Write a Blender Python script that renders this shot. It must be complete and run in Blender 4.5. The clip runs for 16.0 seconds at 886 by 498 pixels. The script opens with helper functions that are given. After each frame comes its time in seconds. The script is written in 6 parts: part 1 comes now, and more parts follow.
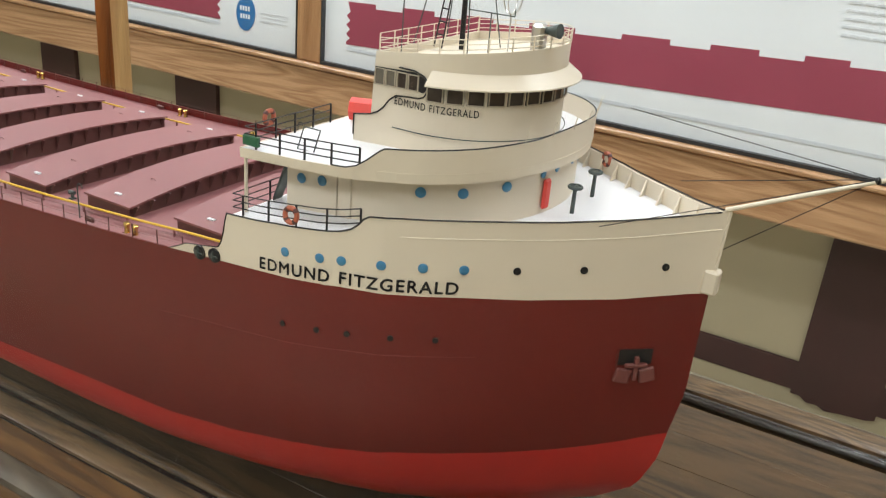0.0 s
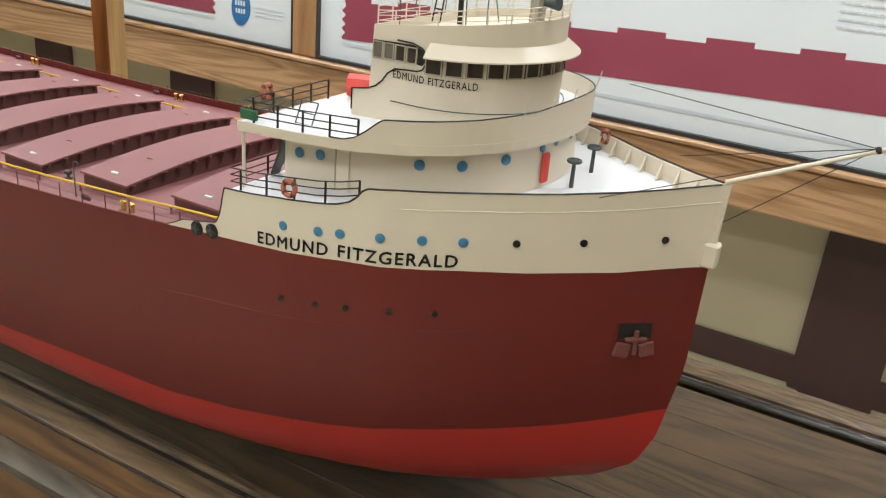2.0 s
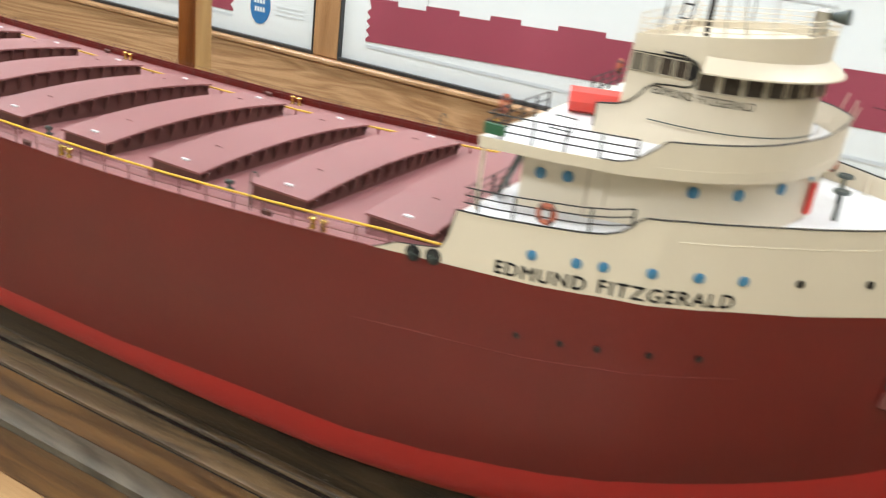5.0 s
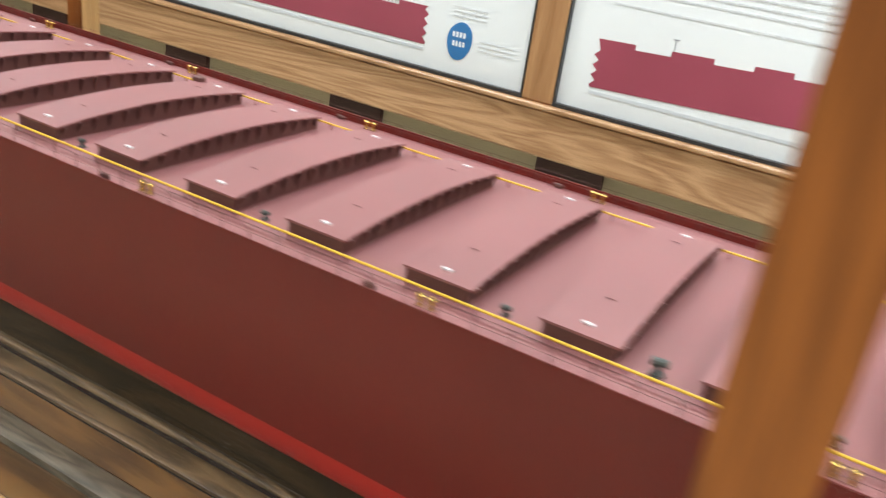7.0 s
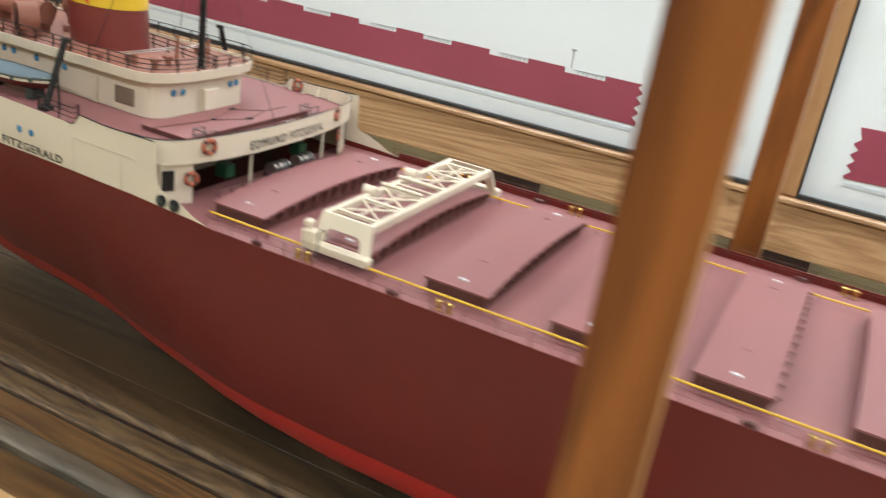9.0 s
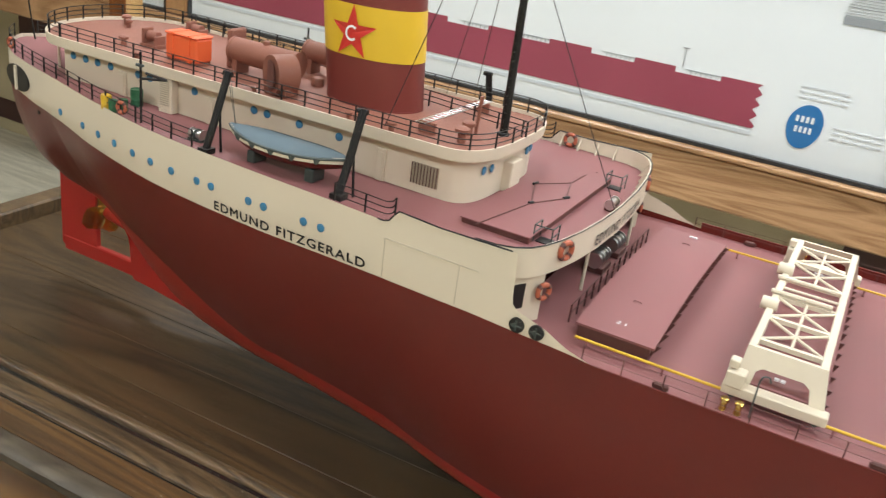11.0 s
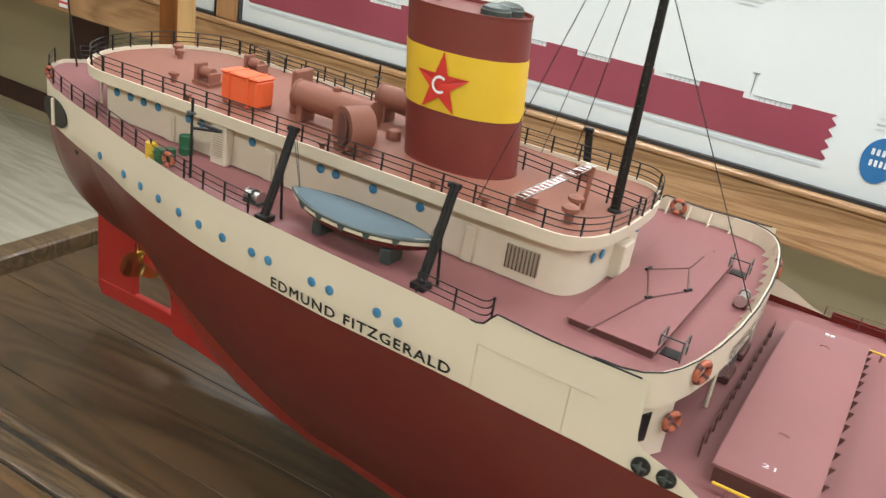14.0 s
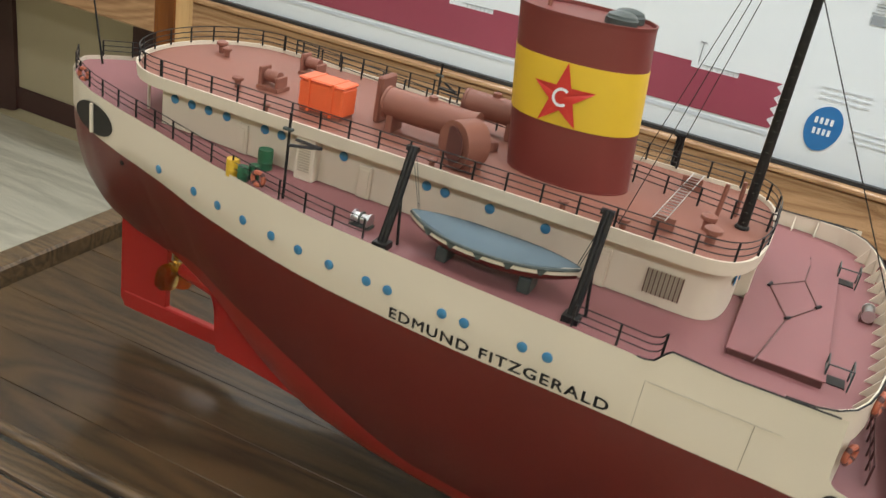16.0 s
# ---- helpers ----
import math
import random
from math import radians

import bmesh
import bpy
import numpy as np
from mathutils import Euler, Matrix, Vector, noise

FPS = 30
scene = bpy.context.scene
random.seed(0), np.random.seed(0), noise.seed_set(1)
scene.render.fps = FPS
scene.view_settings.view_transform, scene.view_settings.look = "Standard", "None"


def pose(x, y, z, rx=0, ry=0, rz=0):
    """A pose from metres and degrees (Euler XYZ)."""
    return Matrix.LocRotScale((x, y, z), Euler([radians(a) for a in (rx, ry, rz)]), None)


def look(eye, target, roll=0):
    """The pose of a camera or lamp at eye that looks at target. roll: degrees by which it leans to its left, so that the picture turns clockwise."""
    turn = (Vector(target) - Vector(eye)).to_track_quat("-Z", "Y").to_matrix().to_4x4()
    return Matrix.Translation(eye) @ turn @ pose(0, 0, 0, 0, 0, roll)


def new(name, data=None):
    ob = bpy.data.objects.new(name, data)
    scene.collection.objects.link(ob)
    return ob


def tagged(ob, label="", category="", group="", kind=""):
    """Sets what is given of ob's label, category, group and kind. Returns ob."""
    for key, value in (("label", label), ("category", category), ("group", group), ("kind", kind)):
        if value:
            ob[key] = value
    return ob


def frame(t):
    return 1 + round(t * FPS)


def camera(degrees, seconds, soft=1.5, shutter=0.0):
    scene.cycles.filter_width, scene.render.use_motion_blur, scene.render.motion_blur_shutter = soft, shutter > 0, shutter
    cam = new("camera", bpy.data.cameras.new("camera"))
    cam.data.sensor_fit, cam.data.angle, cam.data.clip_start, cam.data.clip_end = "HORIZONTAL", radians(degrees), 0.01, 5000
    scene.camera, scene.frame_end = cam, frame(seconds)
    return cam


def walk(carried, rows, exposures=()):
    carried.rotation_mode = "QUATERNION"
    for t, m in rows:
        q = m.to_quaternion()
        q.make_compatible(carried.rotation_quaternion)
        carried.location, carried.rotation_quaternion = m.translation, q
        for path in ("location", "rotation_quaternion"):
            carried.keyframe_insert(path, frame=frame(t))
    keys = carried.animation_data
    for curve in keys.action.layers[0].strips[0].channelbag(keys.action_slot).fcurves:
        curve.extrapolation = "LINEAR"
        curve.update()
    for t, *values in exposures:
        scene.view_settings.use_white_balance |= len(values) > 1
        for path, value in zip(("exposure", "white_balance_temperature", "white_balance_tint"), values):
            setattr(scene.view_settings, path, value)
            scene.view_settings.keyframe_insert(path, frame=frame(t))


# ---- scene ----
cam = camera(53.8, 16.0, 1.15, 0.4)
PATH = [
    (0, (0.315, -0.406, 0.199), (-0.585, 1.2, -0.582), 5.0),
    (0.5, (0.316, -0.407, 0.194), (-0.582, 1.194, -0.599), 4.8),
    (1, (0.313, -0.409, 0.193), (-0.566, 1.195, -0.616), 5.1),
    (1.5, (0.317, -0.407, 0.188), (-0.577, 1.202, -0.594), 4.9),
    (2, (0.316, -0.409, 0.187), (-0.575, 1.202, -0.596), 5.0),
    (2.5, (0.308, -0.406, 0.199), (-0.585, 1.207, -0.576), 5.0),
    (3, (0.305, -0.407, 0.211), (-0.573, 1.221, -0.55), 5.3),
    (3.2, (0.308, -0.409, 0.201), (-0.574, 1.224, -0.543), 5.1),
    (5.3, (0.113, -0.443, 0.168), (-0.73, 1.2, -0.6), 7.5),
    (5.5, (0.049, -0.455, 0.177), (-0.796, 1.191, -0.584), 7.4),
    (5.7, (-0.015, -0.476, 0.185), (-0.852, 1.169, -0.588), 7.7),
    (6, (-0.115, -0.49, 0.18), (-0.947, 1.157, -0.592), 8.2),
    (6.4, (-0.24, -0.467, 0.181), (-1.067, 1.182, -0.592), 8.9),
    (6.5, (-0.276, -0.451, 0.177), (-1.106, 1.197, -0.595), 8.8),
    (6.7, (-0.348, -0.428, 0.18), (-1.187, 1.209, -0.605), 9.0),
    (7, (-0.447, -0.423, 0.181), (-1.316, 1.195, -0.611), 8.5),
    (7.5, (-0.618, -0.473, 0.206), (-1.457, 1.162, -0.583), 7.4),
    (7.6, (-0.649, -0.484, 0.216), (-1.483, 1.15, -0.583), 7.3),
    (8, (-0.769, -0.527, 0.218), (-1.573, 1.13, -0.561), 7.7),
    (8.2, (-0.85, -0.536, 0.21), (-1.628, 1.144, -0.546), 8.3),
    (8.5, (-0.995, -0.533, 0.199), (-1.775, 1.151, -0.545), 8.1),
    (8.6, (-1.048, -0.528, 0.201), (-1.827, 1.158, -0.541), 8.3),
    (9, (-1.222, -0.49, 0.199), (-1.978, 1.203, -0.552), 9.1),
    (9.1, (-1.252, -0.483, 0.202), (-2.019, 1.198, -0.563), 8.8),
    (9.5, (-1.352, -0.48, 0.199), (-2.09, 1.22, -0.552), 8.6),
    (9.6, (-1.372, -0.475, 0.203), (-2.093, 1.22, -0.576), 8.3),
    (10, (-1.422, -0.481, 0.196), (-2.05, 1.263, -0.555), 9.2),
    (10.1, (-1.428, -0.483, 0.2), (-2.067, 1.255, -0.555), 8.9),
    (12.3, (-1.486, -0.397, 0.170), (-2.383, 1.182, -0.668), 10.5),
    (12.5, (-1.489, -0.391, 0.167), (-2.379, 1.190, -0.675), 10.8),
    (13, (-1.497, -0.388, 0.170), (-2.374, 1.201, -0.671), 10.8),
    (13.5, (-1.515, -0.386, 0.182), (-2.374, 1.215, -0.654), 10.3),
    (14, (-1.533, -0.397, 0.198), (-2.391, 1.224, -0.598), 9.4),
    (14.5, (-1.562, -0.404, 0.201), (-2.384, 1.228, -0.613), 9.7),
    (15, (-1.597, -0.405, 0.206), (-2.352, 1.254, -0.618), 10.1),
    (15.5, (-1.622, -0.402, 0.208), (-2.318, 1.278, -0.625), 10.2),
    (16, (-1.640, -0.416, 0.199), (-2.292, 1.276, -0.646), 10.8),
]
walk(cam, [(t, look(eye, target, roll)) for t, eye, target, roll in PATH],
     [(0.0, -0.08), (3.0, -0.12), (4.6, 0.15), (5.5, 0.36), (6.0, 0.2), (6.5, 0.02), (7.0, 0.24), (7.5, 0.05), (8.0, -0.18), (8.5, -0.26), (9.0, 0.08), (9.5, -0.05), (11.0, 0.12), (12.5, 0.28), (13.5, 0.22), (15.0, -0.02), (16.0, -0.1)])

# ---------------------------------------------------------------- world and lights
world = bpy.data.worlds.new("room_air")
world.use_nodes = True
world.node_tree.nodes["Background"].inputs[0].default_value = (0.95, 0.97, 1.0, 1)
world.node_tree.nodes["Background"].inputs[1].default_value = 0.05
scene.world = world


def unseen_ceiling_lamp(x, y, sx, sy, watts):
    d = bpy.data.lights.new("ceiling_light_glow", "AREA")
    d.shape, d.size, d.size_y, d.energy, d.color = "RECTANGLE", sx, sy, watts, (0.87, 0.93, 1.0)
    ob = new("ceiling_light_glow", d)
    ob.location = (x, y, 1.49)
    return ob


# Unseen overhead lights, added; power differs by row and end to balance brightness.
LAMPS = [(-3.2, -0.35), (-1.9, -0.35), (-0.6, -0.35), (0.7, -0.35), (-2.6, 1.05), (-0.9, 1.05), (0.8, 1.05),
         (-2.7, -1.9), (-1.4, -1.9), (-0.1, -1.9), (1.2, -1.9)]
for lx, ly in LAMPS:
    unseen_ceiling_lamp(lx, ly, 0.9, 0.28, {-0.35: 10.5 if lx > -1.0 else 7.0, 1.05: 23.0, -1.9: 17.0 if lx > -1.0 else 12.5}[ly])

# ---------------------------------------------------------------- materials


def material(name):
    m = bpy.data.materials.new(name)
    m.use_nodes = True
    return m, m.node_tree, m.node_tree.nodes["Principled BSDF"]


def paint(name, col, rough=0.45, vary=0.12, fine=900.0, coarse=25.0, bump=0.15, metal=0.0, streak=None, coat=0.0):
    """Sprayed or brushed paint with soft blotches and a fine orange-peel relief."""
    m, t, b = material(name)
    co = t.nodes.new("ShaderNodeTexCoord")
    n1 = t.nodes.new("ShaderNodeTexNoise")
    n1.inputs["Scale"].default_value, n1.inputs["Detail"].default_value = coarse, 6
    n2 = t.nodes.new("ShaderNodeTexNoise")
    n2.inputs["Scale"].default_value, n2.inputs["Detail"].default_value = fine, 3
    src = co.outputs["Object"]
    if streak:
        mp = t.nodes.new("ShaderNodeMapping")
        mp.inputs["Scale"].default_value = streak
        t.links.new(src, mp.inputs[0])
        t.links.new(mp.outputs[0], n1.inputs["Vector"])
    else:
        t.links.new(src, n1.inputs["Vector"])
    t.links.new(src, n2.inputs["Vector"])
    add = t.nodes.new("ShaderNodeMath")
    add.operation = "MULTIPLY_ADD"
    add.inputs[1].default_value = 0.3
    t.links.new(n2.outputs["Fac"], add.inputs[0])
    t.links.new(n1.outputs["Fac"], add.inputs[2])
    ramp = t.nodes.new("ShaderNodeValToRGB")
    ramp.color_ramp.elements[0].position, ramp.color_ramp.elements[1].position = 0.4, 0.9
    ramp.color_ramp.elements[0].color = (*[c * (1 - vary) for c in col], 1)
    ramp.color_ramp.elements[1].color = (*[min(1, c * (1 + vary)) for c in col], 1)
    t.links.new(add.outputs[0], ramp.inputs[0])
    t.links.new(ramp.outputs[0], b.inputs["Base Color"])
    rr = t.nodes.new("ShaderNodeMapRange")
    rr.inputs[3].default_value, rr.inputs[4].default_value = rough * 0.85, min(1, rough * 1.2)
    t.links.new(n1.outputs["Fac"], rr.inputs[0])
    t.links.new(rr.outputs[0], b.inputs["Roughness"])
    b.inputs["Metallic"].default_value = metal
    b.inputs["Coat Weight"].default_value = coat
    if bump:
        bu = t.nodes.new("ShaderNodeBump")
        bu.inputs["Strength"].default_value, bu.inputs["Distance"].default_value = bump, 0.0004
        t.links.new(n2.outputs["Fac"], bu.inputs["Height"])
        t.links.new(bu.outputs[0], b.inputs["Normal"])
    return m


def wood(name, dark, light, axis=0, scale=14.0, rough=0.4, coat=0.0, rings=1.0):
    """Sawn timber: long grain along one axis, growth-ring figure, pores."""
    m, t, b = material(name)
    co = t.nodes.new("ShaderNodeTexCoord")
    mp = t.nodes.new("ShaderNodeMapping")
    sc = [1.0, 1.0, 1.0]
    sc[axis] = 0.13
    mp.inputs["Scale"].default_value = sc
    t.links.new(co.outputs["Object"], mp.inputs[0])
    n0 = t.nodes.new("ShaderNodeTexNoise")
    n0.inputs["Scale"].default_value, n0.inputs["Detail"].default_value, n0.inputs["Distortion"].default_value = scale * 0.7, 4, 0.6
    t.links.new(mp.outputs[0], n0.inputs["Vector"])
    mul = t.nodes.new("ShaderNodeMath")
    mul.operation = "MULTIPLY"
    mul.inputs[1].default_value = 9.0 * rings
    t.links.new(n0.outputs["Fac"], mul.inputs[0])
    fr = t.nodes.new("ShaderNodeMath")
    fr.operation = "PINGPONG"
    fr.inputs[1].default_value = 0.5
    t.links.new(mul.outputs[0], fr.inputs[0])
    mp2 = t.nodes.new("ShaderNodeMapping")
    sc2 = [1.0, 1.0, 1.0]
    sc2[axis] = 0.03
    mp2.inputs["Scale"].default_value = sc2
    t.links.new(co.outputs["Object"], mp2.inputs[0])
    n1 = t.nodes.new("ShaderNodeTexNoise")
    n1.inputs["Scale"].default_value, n1.inputs["Detail"].default_value = scale * 40, 4
    t.links.new(mp2.outputs[0], n1.inputs["Vector"])
    mix = t.nodes.new("ShaderNodeMath")
    mix.operation = "MULTIPLY_ADD"
    mix.inputs[1].default_value = 0.75
    t.links.new(n1.outputs["Fac"], mix.inputs[0])
    t.links.new(fr.outputs[0], mix.inputs[2])
    ramp = t.nodes.new("ShaderNodeValToRGB")
    ramp.color_ramp.elements[0].position, ramp.color_ramp.elements[1].position = 0.3, 0.85
    ramp.color_ramp.elements[0].color, ramp.color_ramp.elements[1].color = (*dark, 1), (*light, 1)
    t.links.new(mix.outputs[0], ramp.inputs[0])
    t.links.new(ramp.outputs[0], b.inputs["Base Color"])
    b.inputs["Roughness"].default_value, b.inputs["Coat Weight"].default_value = rough, coat
    b.inputs["Coat Roughness"].default_value = 0.08
    bu = t.nodes.new("ShaderNodeBump")
    bu.inputs["Strength"].default_value, bu.inputs["Distance"].default_value = 0.15, 0.0006
    t.links.new(n1.outputs["Fac"], bu.inputs["Height"])
    t.links.new(bu.outputs[0], b.inputs["Normal"])
    return m


# streaky tone also puts faint gloss streaks and haze into the hull's colour
M_RED = paint("hull_red_paint_gloss_streaks", (0.128, 0.012, 0.009), 0.36, 0.17, 30, 7, 0.0, streak=(0.25, 1, 1.4))
M_ORANGE = paint("bottom_red_paint", (0.40, 0.022, 0.017), 0.36, 0.09, 30, 5, 0.0, streak=(0.3, 1, 1))
M_CREAM = paint("cream_paint", (0.69, 0.61, 0.48), 0.42, 0.05, 800, 22, 0.05)
M_DECK = paint("mauve_deck_paint", (0.245, 0.098, 0.099), 0.5, 0.08, 900, 18, 0.10)
M_BROWN = paint("rust_brown_deck_paint", (0.240, 0.090, 0.060), 0.6, 0.10, 900, 24, 0.14)
M_WHITE = paint("white_deck_paint", (0.74, 0.74, 0.76), 0.5, 0.04, 900, 22, 0.05)
M_BLACK = paint("black_paint", (0.014, 0.013, 0.013), 0.4, 0.2, 900, 40, 0.05)
M_BLUE = paint("blue_porthole_paint", (0.045, 0.20, 0.36), 0.35, 0.10, 900, 60, 0.03)
M_YELLOW = paint("yellow_paint", (0.72, 0.47, 0.03), 0.4, 0.06, 800, 40, 0.04)
M_ROD = paint("ochre_rail_paint", (0.66, 0.41, 0.03), 0.4, 0.12, 800, 60, 0.05)
M_FUNNEL = paint("funnel_maroon_paint", (0.17, 0.030, 0.024), 0.42, 0.10, 800, 22, 0.06)
M_STAR = paint("star_red_paint", (0.60, 0.035, 0.025), 0.4, 0.06, 800, 40, 0.03)
M_SAFETY = paint("safety_orange_paint", (0.78, 0.13, 0.04), 0.42, 0.08, 900, 60, 0.05)
M_RING = paint("faded_orange_ring_paint", (0.44, 0.115, 0.06), 0.5, 0.12, 900, 120, 0.08)
M_SCARLET = paint("scarlet_cover_paint", (0.62, 0.05, 0.035), 0.5, 0.08, 900, 60, 0.05)
M_GREY = paint("blue_grey_canvas", (0.095, 0.135, 0.16), 0.8, 0.10, 1200, 60, 0.25)
M_STEEL = paint("silver_metal", (0.62, 0.62, 0.62), 0.28, 0.1, 900, 60, 0.05, metal=1.0)
M_BRASS = paint("brass", (0.72, 0.50, 0.16), 0.25, 0.1, 900, 60, 0.05, metal=1.0)
M_GREEN = paint("dark_green_paint", (0.02, 0.11, 0.05), 0.4, 0.1, 900, 60, 0.04)
M_GLASSDARK = paint("dark_window_pane", (0.035, 0.024, 0.020), 0.12, 0.2, 900, 80, 0.0)
# paler copy of the window pane, a reflection put into its base colour
M_PANEPALE = paint("pane_with_painted_reflection", (0.16, 0.14, 0.11), 0.1, 0.2, 900, 80, 0.0)
M_LOUVRE = paint("louvre_beige_paint", (0.42, 0.36, 0.27), 0.5, 0.08, 900, 60, 0.05)
# dark red of the fittings, also the shaded sides of the poop hatch
M_DRED = paint("dark_red_fitting_and_shade_paint", (0.10, 0.035, 0.03), 0.5, 0.15, 900, 60, 0.08)
M_ANCHOR = paint("faded_anchor_paint", (0.15, 0.042, 0.036), 0.5, 0.12, 900, 60, 0.08)
M_GUNMETAL = paint("gunmetal_fitting_paint", (0.05, 0.065, 0.06), 0.45, 0.15, 900, 60, 0.08)
M_BASE = wood("dark_varnished_base_wood", (0.028, 0.0155, 0.0065), (0.082, 0.047, 0.019), 0, 16, 0.34, 0.08, 1.5)
M_MOULD = wood("worn_moulding_wood", (0.034, 0.020, 0.009), (0.135, 0.082, 0.038), 0, 30, 0.42, 0.08, 1.8)
M_OAK = wood("golden_oak", (0.33, 0.165, 0.074), (0.55, 0.32, 0.165), 0, 5, 0.42, 0.10, 2.4)
M_POST = wood("reddish_case_post_wood", (0.115, 0.034, 0.007), (0.27, 0.090, 0.018), 2, 12, 0.45, 0.0)
M_RAIL = wood("pale_front_rail_wood", (0.40, 0.23, 0.10), (0.58, 0.37, 0.18), 0, 10, 0.45, 0.05)
M_POSTSIDE = wood("pale_post_edge_wood", (0.40, 0.21, 0.075), (0.55, 0.33, 0.13), 2, 12, 0.45, 0.05)
M_AMBER = wood("amber_varnished_wood", (0.045, 0.020, 0.006), (0.150, 0.074, 0.021), 0, 16, 0.42, 0.06, 1.6)
M_GREYWOOD = wood("weathered_grey_brown_wood", (0.036, 0.028, 0.018), (0.125, 0.100, 0.068), 0, 24, 0.46, 0.05, 1.6)
M_DUST = paint("pale_dust", (0.42, 0.38, 0.31), 0.8, 0.15, 900, 60, 0.0)
M_CHANNEL = paint("dark_glossy_channel", (0.02, 0.016, 0.013), 0.2, 0.2, 500, 30, 0.05)
M_WALL = paint("cream_wall_paint", (0.50, 0.43, 0.29), 0.7, 0.07, 160, 4, 0.25)
M_MAROON = paint("maroon_wall_paint", (0.055, 0.018, 0.016), 0.6, 0.2, 160, 6, 0.25)
M_FLOOR = wood("pale_grey_floor_planks", (0.50, 0.47, 0.37), (0.70, 0.66, 0.54), 0, 7, 0.5, 0.0)
M_CEIL = paint("white_ceiling_paint", (0.75, 0.72, 0.66), 0.8, 0.04, 60, 4, 0.2)
M_PAPER = paint("white_poster_paper", (0.80, 0.83, 0.85), 0.35, 0.02, 300, 5, 0.0)
M_PAPERGREY = paint("pale_grey_poster_border", (0.62, 0.66, 0.70), 0.4, 0.03, 300, 5, 0.0)
M_PRINT = paint("maroon_poster_print", (0.32, 0.060, 0.095), 0.35, 0.10, 300, 5, 0.0)
M_INK = paint("grey_printed_ink", (0.30, 0.32, 0.34), 0.4, 0.1, 300, 8, 0.0)
M_INKPALE = paint("pale_printed_ink", (0.62, 0.64, 0.66), 0.4, 0.05, 300, 8, 0.0)
M_BADGE = paint("blue_badge_print", (0.03, 0.17, 0.42), 0.35, 0.06, 300, 20, 0.0)
M_FRAMEBLACK = paint("black_inner_frame", (0.03, 0.03, 0.032), 0.4, 0.1, 300, 20, 0.0)

for m, gloss in ((M_RED, 0.30), (M_ORANGE, 0.30), (M_BASE, 0.30), (M_MOULD, 0.30), (M_DECK, 0.35), (M_BLACK, 0.3), (M_POST, 0.25)):
    m.node_tree.nodes["Principled BSDF"].inputs["Specular IOR Level"].default_value = gloss

# glowing face of the added overhead panels, never in view
m_glow, t_, b_ = material("unseen_lamp_diffuser")
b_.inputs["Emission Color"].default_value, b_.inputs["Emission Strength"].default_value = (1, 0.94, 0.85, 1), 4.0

M_GLASS, gt, gb = material("clear_case_glass")
gt.nodes.remove(gb)
tr, gl, lw, pw, md, mx = (gt.nodes.new(k) for k in ("ShaderNodeBsdfTransparent", "ShaderNodeBsdfGlossy", "ShaderNodeLayerWeight", "ShaderNodeMath", "ShaderNodeMath", "ShaderNodeMixShader"))
gl.inputs["Roughness"].default_value = 0.02
tr.inputs[0].default_value = (0.975, 0.98, 0.975, 1)
pw.operation, pw.inputs[1].default_value = "POWER", 5.0
md.operation, md.inputs[1].default_value, md.inputs[2].default_value = "MULTIPLY_ADD", 0.28, 0.0045
gt.links.new(lw.outputs["Facing"], pw.inputs[0])
gt.links.new(pw.outputs[0], md.inputs[0])
gt.links.new(md.outputs[0], mx.inputs[0])
gt.links.new(tr.outputs[0], mx.inputs[1])
gt.links.new(gl.outputs[0], mx.inputs[2])
gt.links.new(mx.outputs[0], gt.nodes["Material Output"].inputs[0])

# ---------------------------------------------------------------- mesh helpers


def finish(name, bm, mat, smooth=True):
    me = bpy.data.meshes.new(name)
    bmesh.ops.recalc_face_normals(bm, faces=bm.faces)
    bm.to_mesh(me)
    bm.free()
    me.materials.append(mat)
    if smooth:
        me.polygons.foreach_set("use_smooth", [True] * len(me.polygons))
        me.set_sharp_from_angle(angle=radians(35))
    return me


def under(ob, parent):
    ob.parent = parent
    top = parent
    while top.parent:
        top = top.parent
    if parent.type == "EMPTY" and "local" not in parent:
        ob.matrix_parent_inverse = parent.matrix_basis.inverted()
    elif parent.type != "EMPTY":
        ob.matrix_parent_inverse = parent.matrix_basis.inverted()
    return ob


def part(name, bm, mat, parent, label="", smooth=True):
    """One mesh object of its own under a thing or under a part."""
    ob = new(name, finish(name, bm, mat, smooth))
    under(ob, parent)
    if label:
        tagged(ob, label)
    return ob


def share(name, mesh, m, parent, label=""):
    """A further piece on a mesh that others use too."""
    ob = new(name, mesh)
    ob.matrix_basis = m
    under(ob, parent)
    if label:
        tagged(ob, label)
    return ob


def thing(name, label, category, at=(0, 0, 0), group="", kind=""):
    ob = new(name)
    ob.empty_display_size = 0.05
    ob.location = at
    bpy.context.view_layer.update()
    ob.matrix_basis = Matrix.Translation(at)
    return tagged(ob, label, category, group, kind)


def box(bm, x0, x1, y0, y1, z0, z1, bevel=0.0, m=None):
    vs = [bm.verts.new((x, y, z)) for x in (x0, x1) for y in (y0, y1) for z in (z0, z1)]
    fs = [bm.faces.new([vs[i] for i in q]) for q in ((0, 1, 3, 2), (4, 6, 7, 5), (0, 4, 5, 1), (2, 3, 7, 6), (0, 2, 6, 4), (1, 5, 7, 3))]
    if m is not None:
        bmesh.ops.transform(bm, matrix=m, verts=vs)
    if bevel:
        es = list({e for f in fs for e in f.edges})
        bmesh.ops.bevel(bm, geom=es, offset=bevel, segments=1, affect="EDGES", clamp_overlap=True)
    return bm


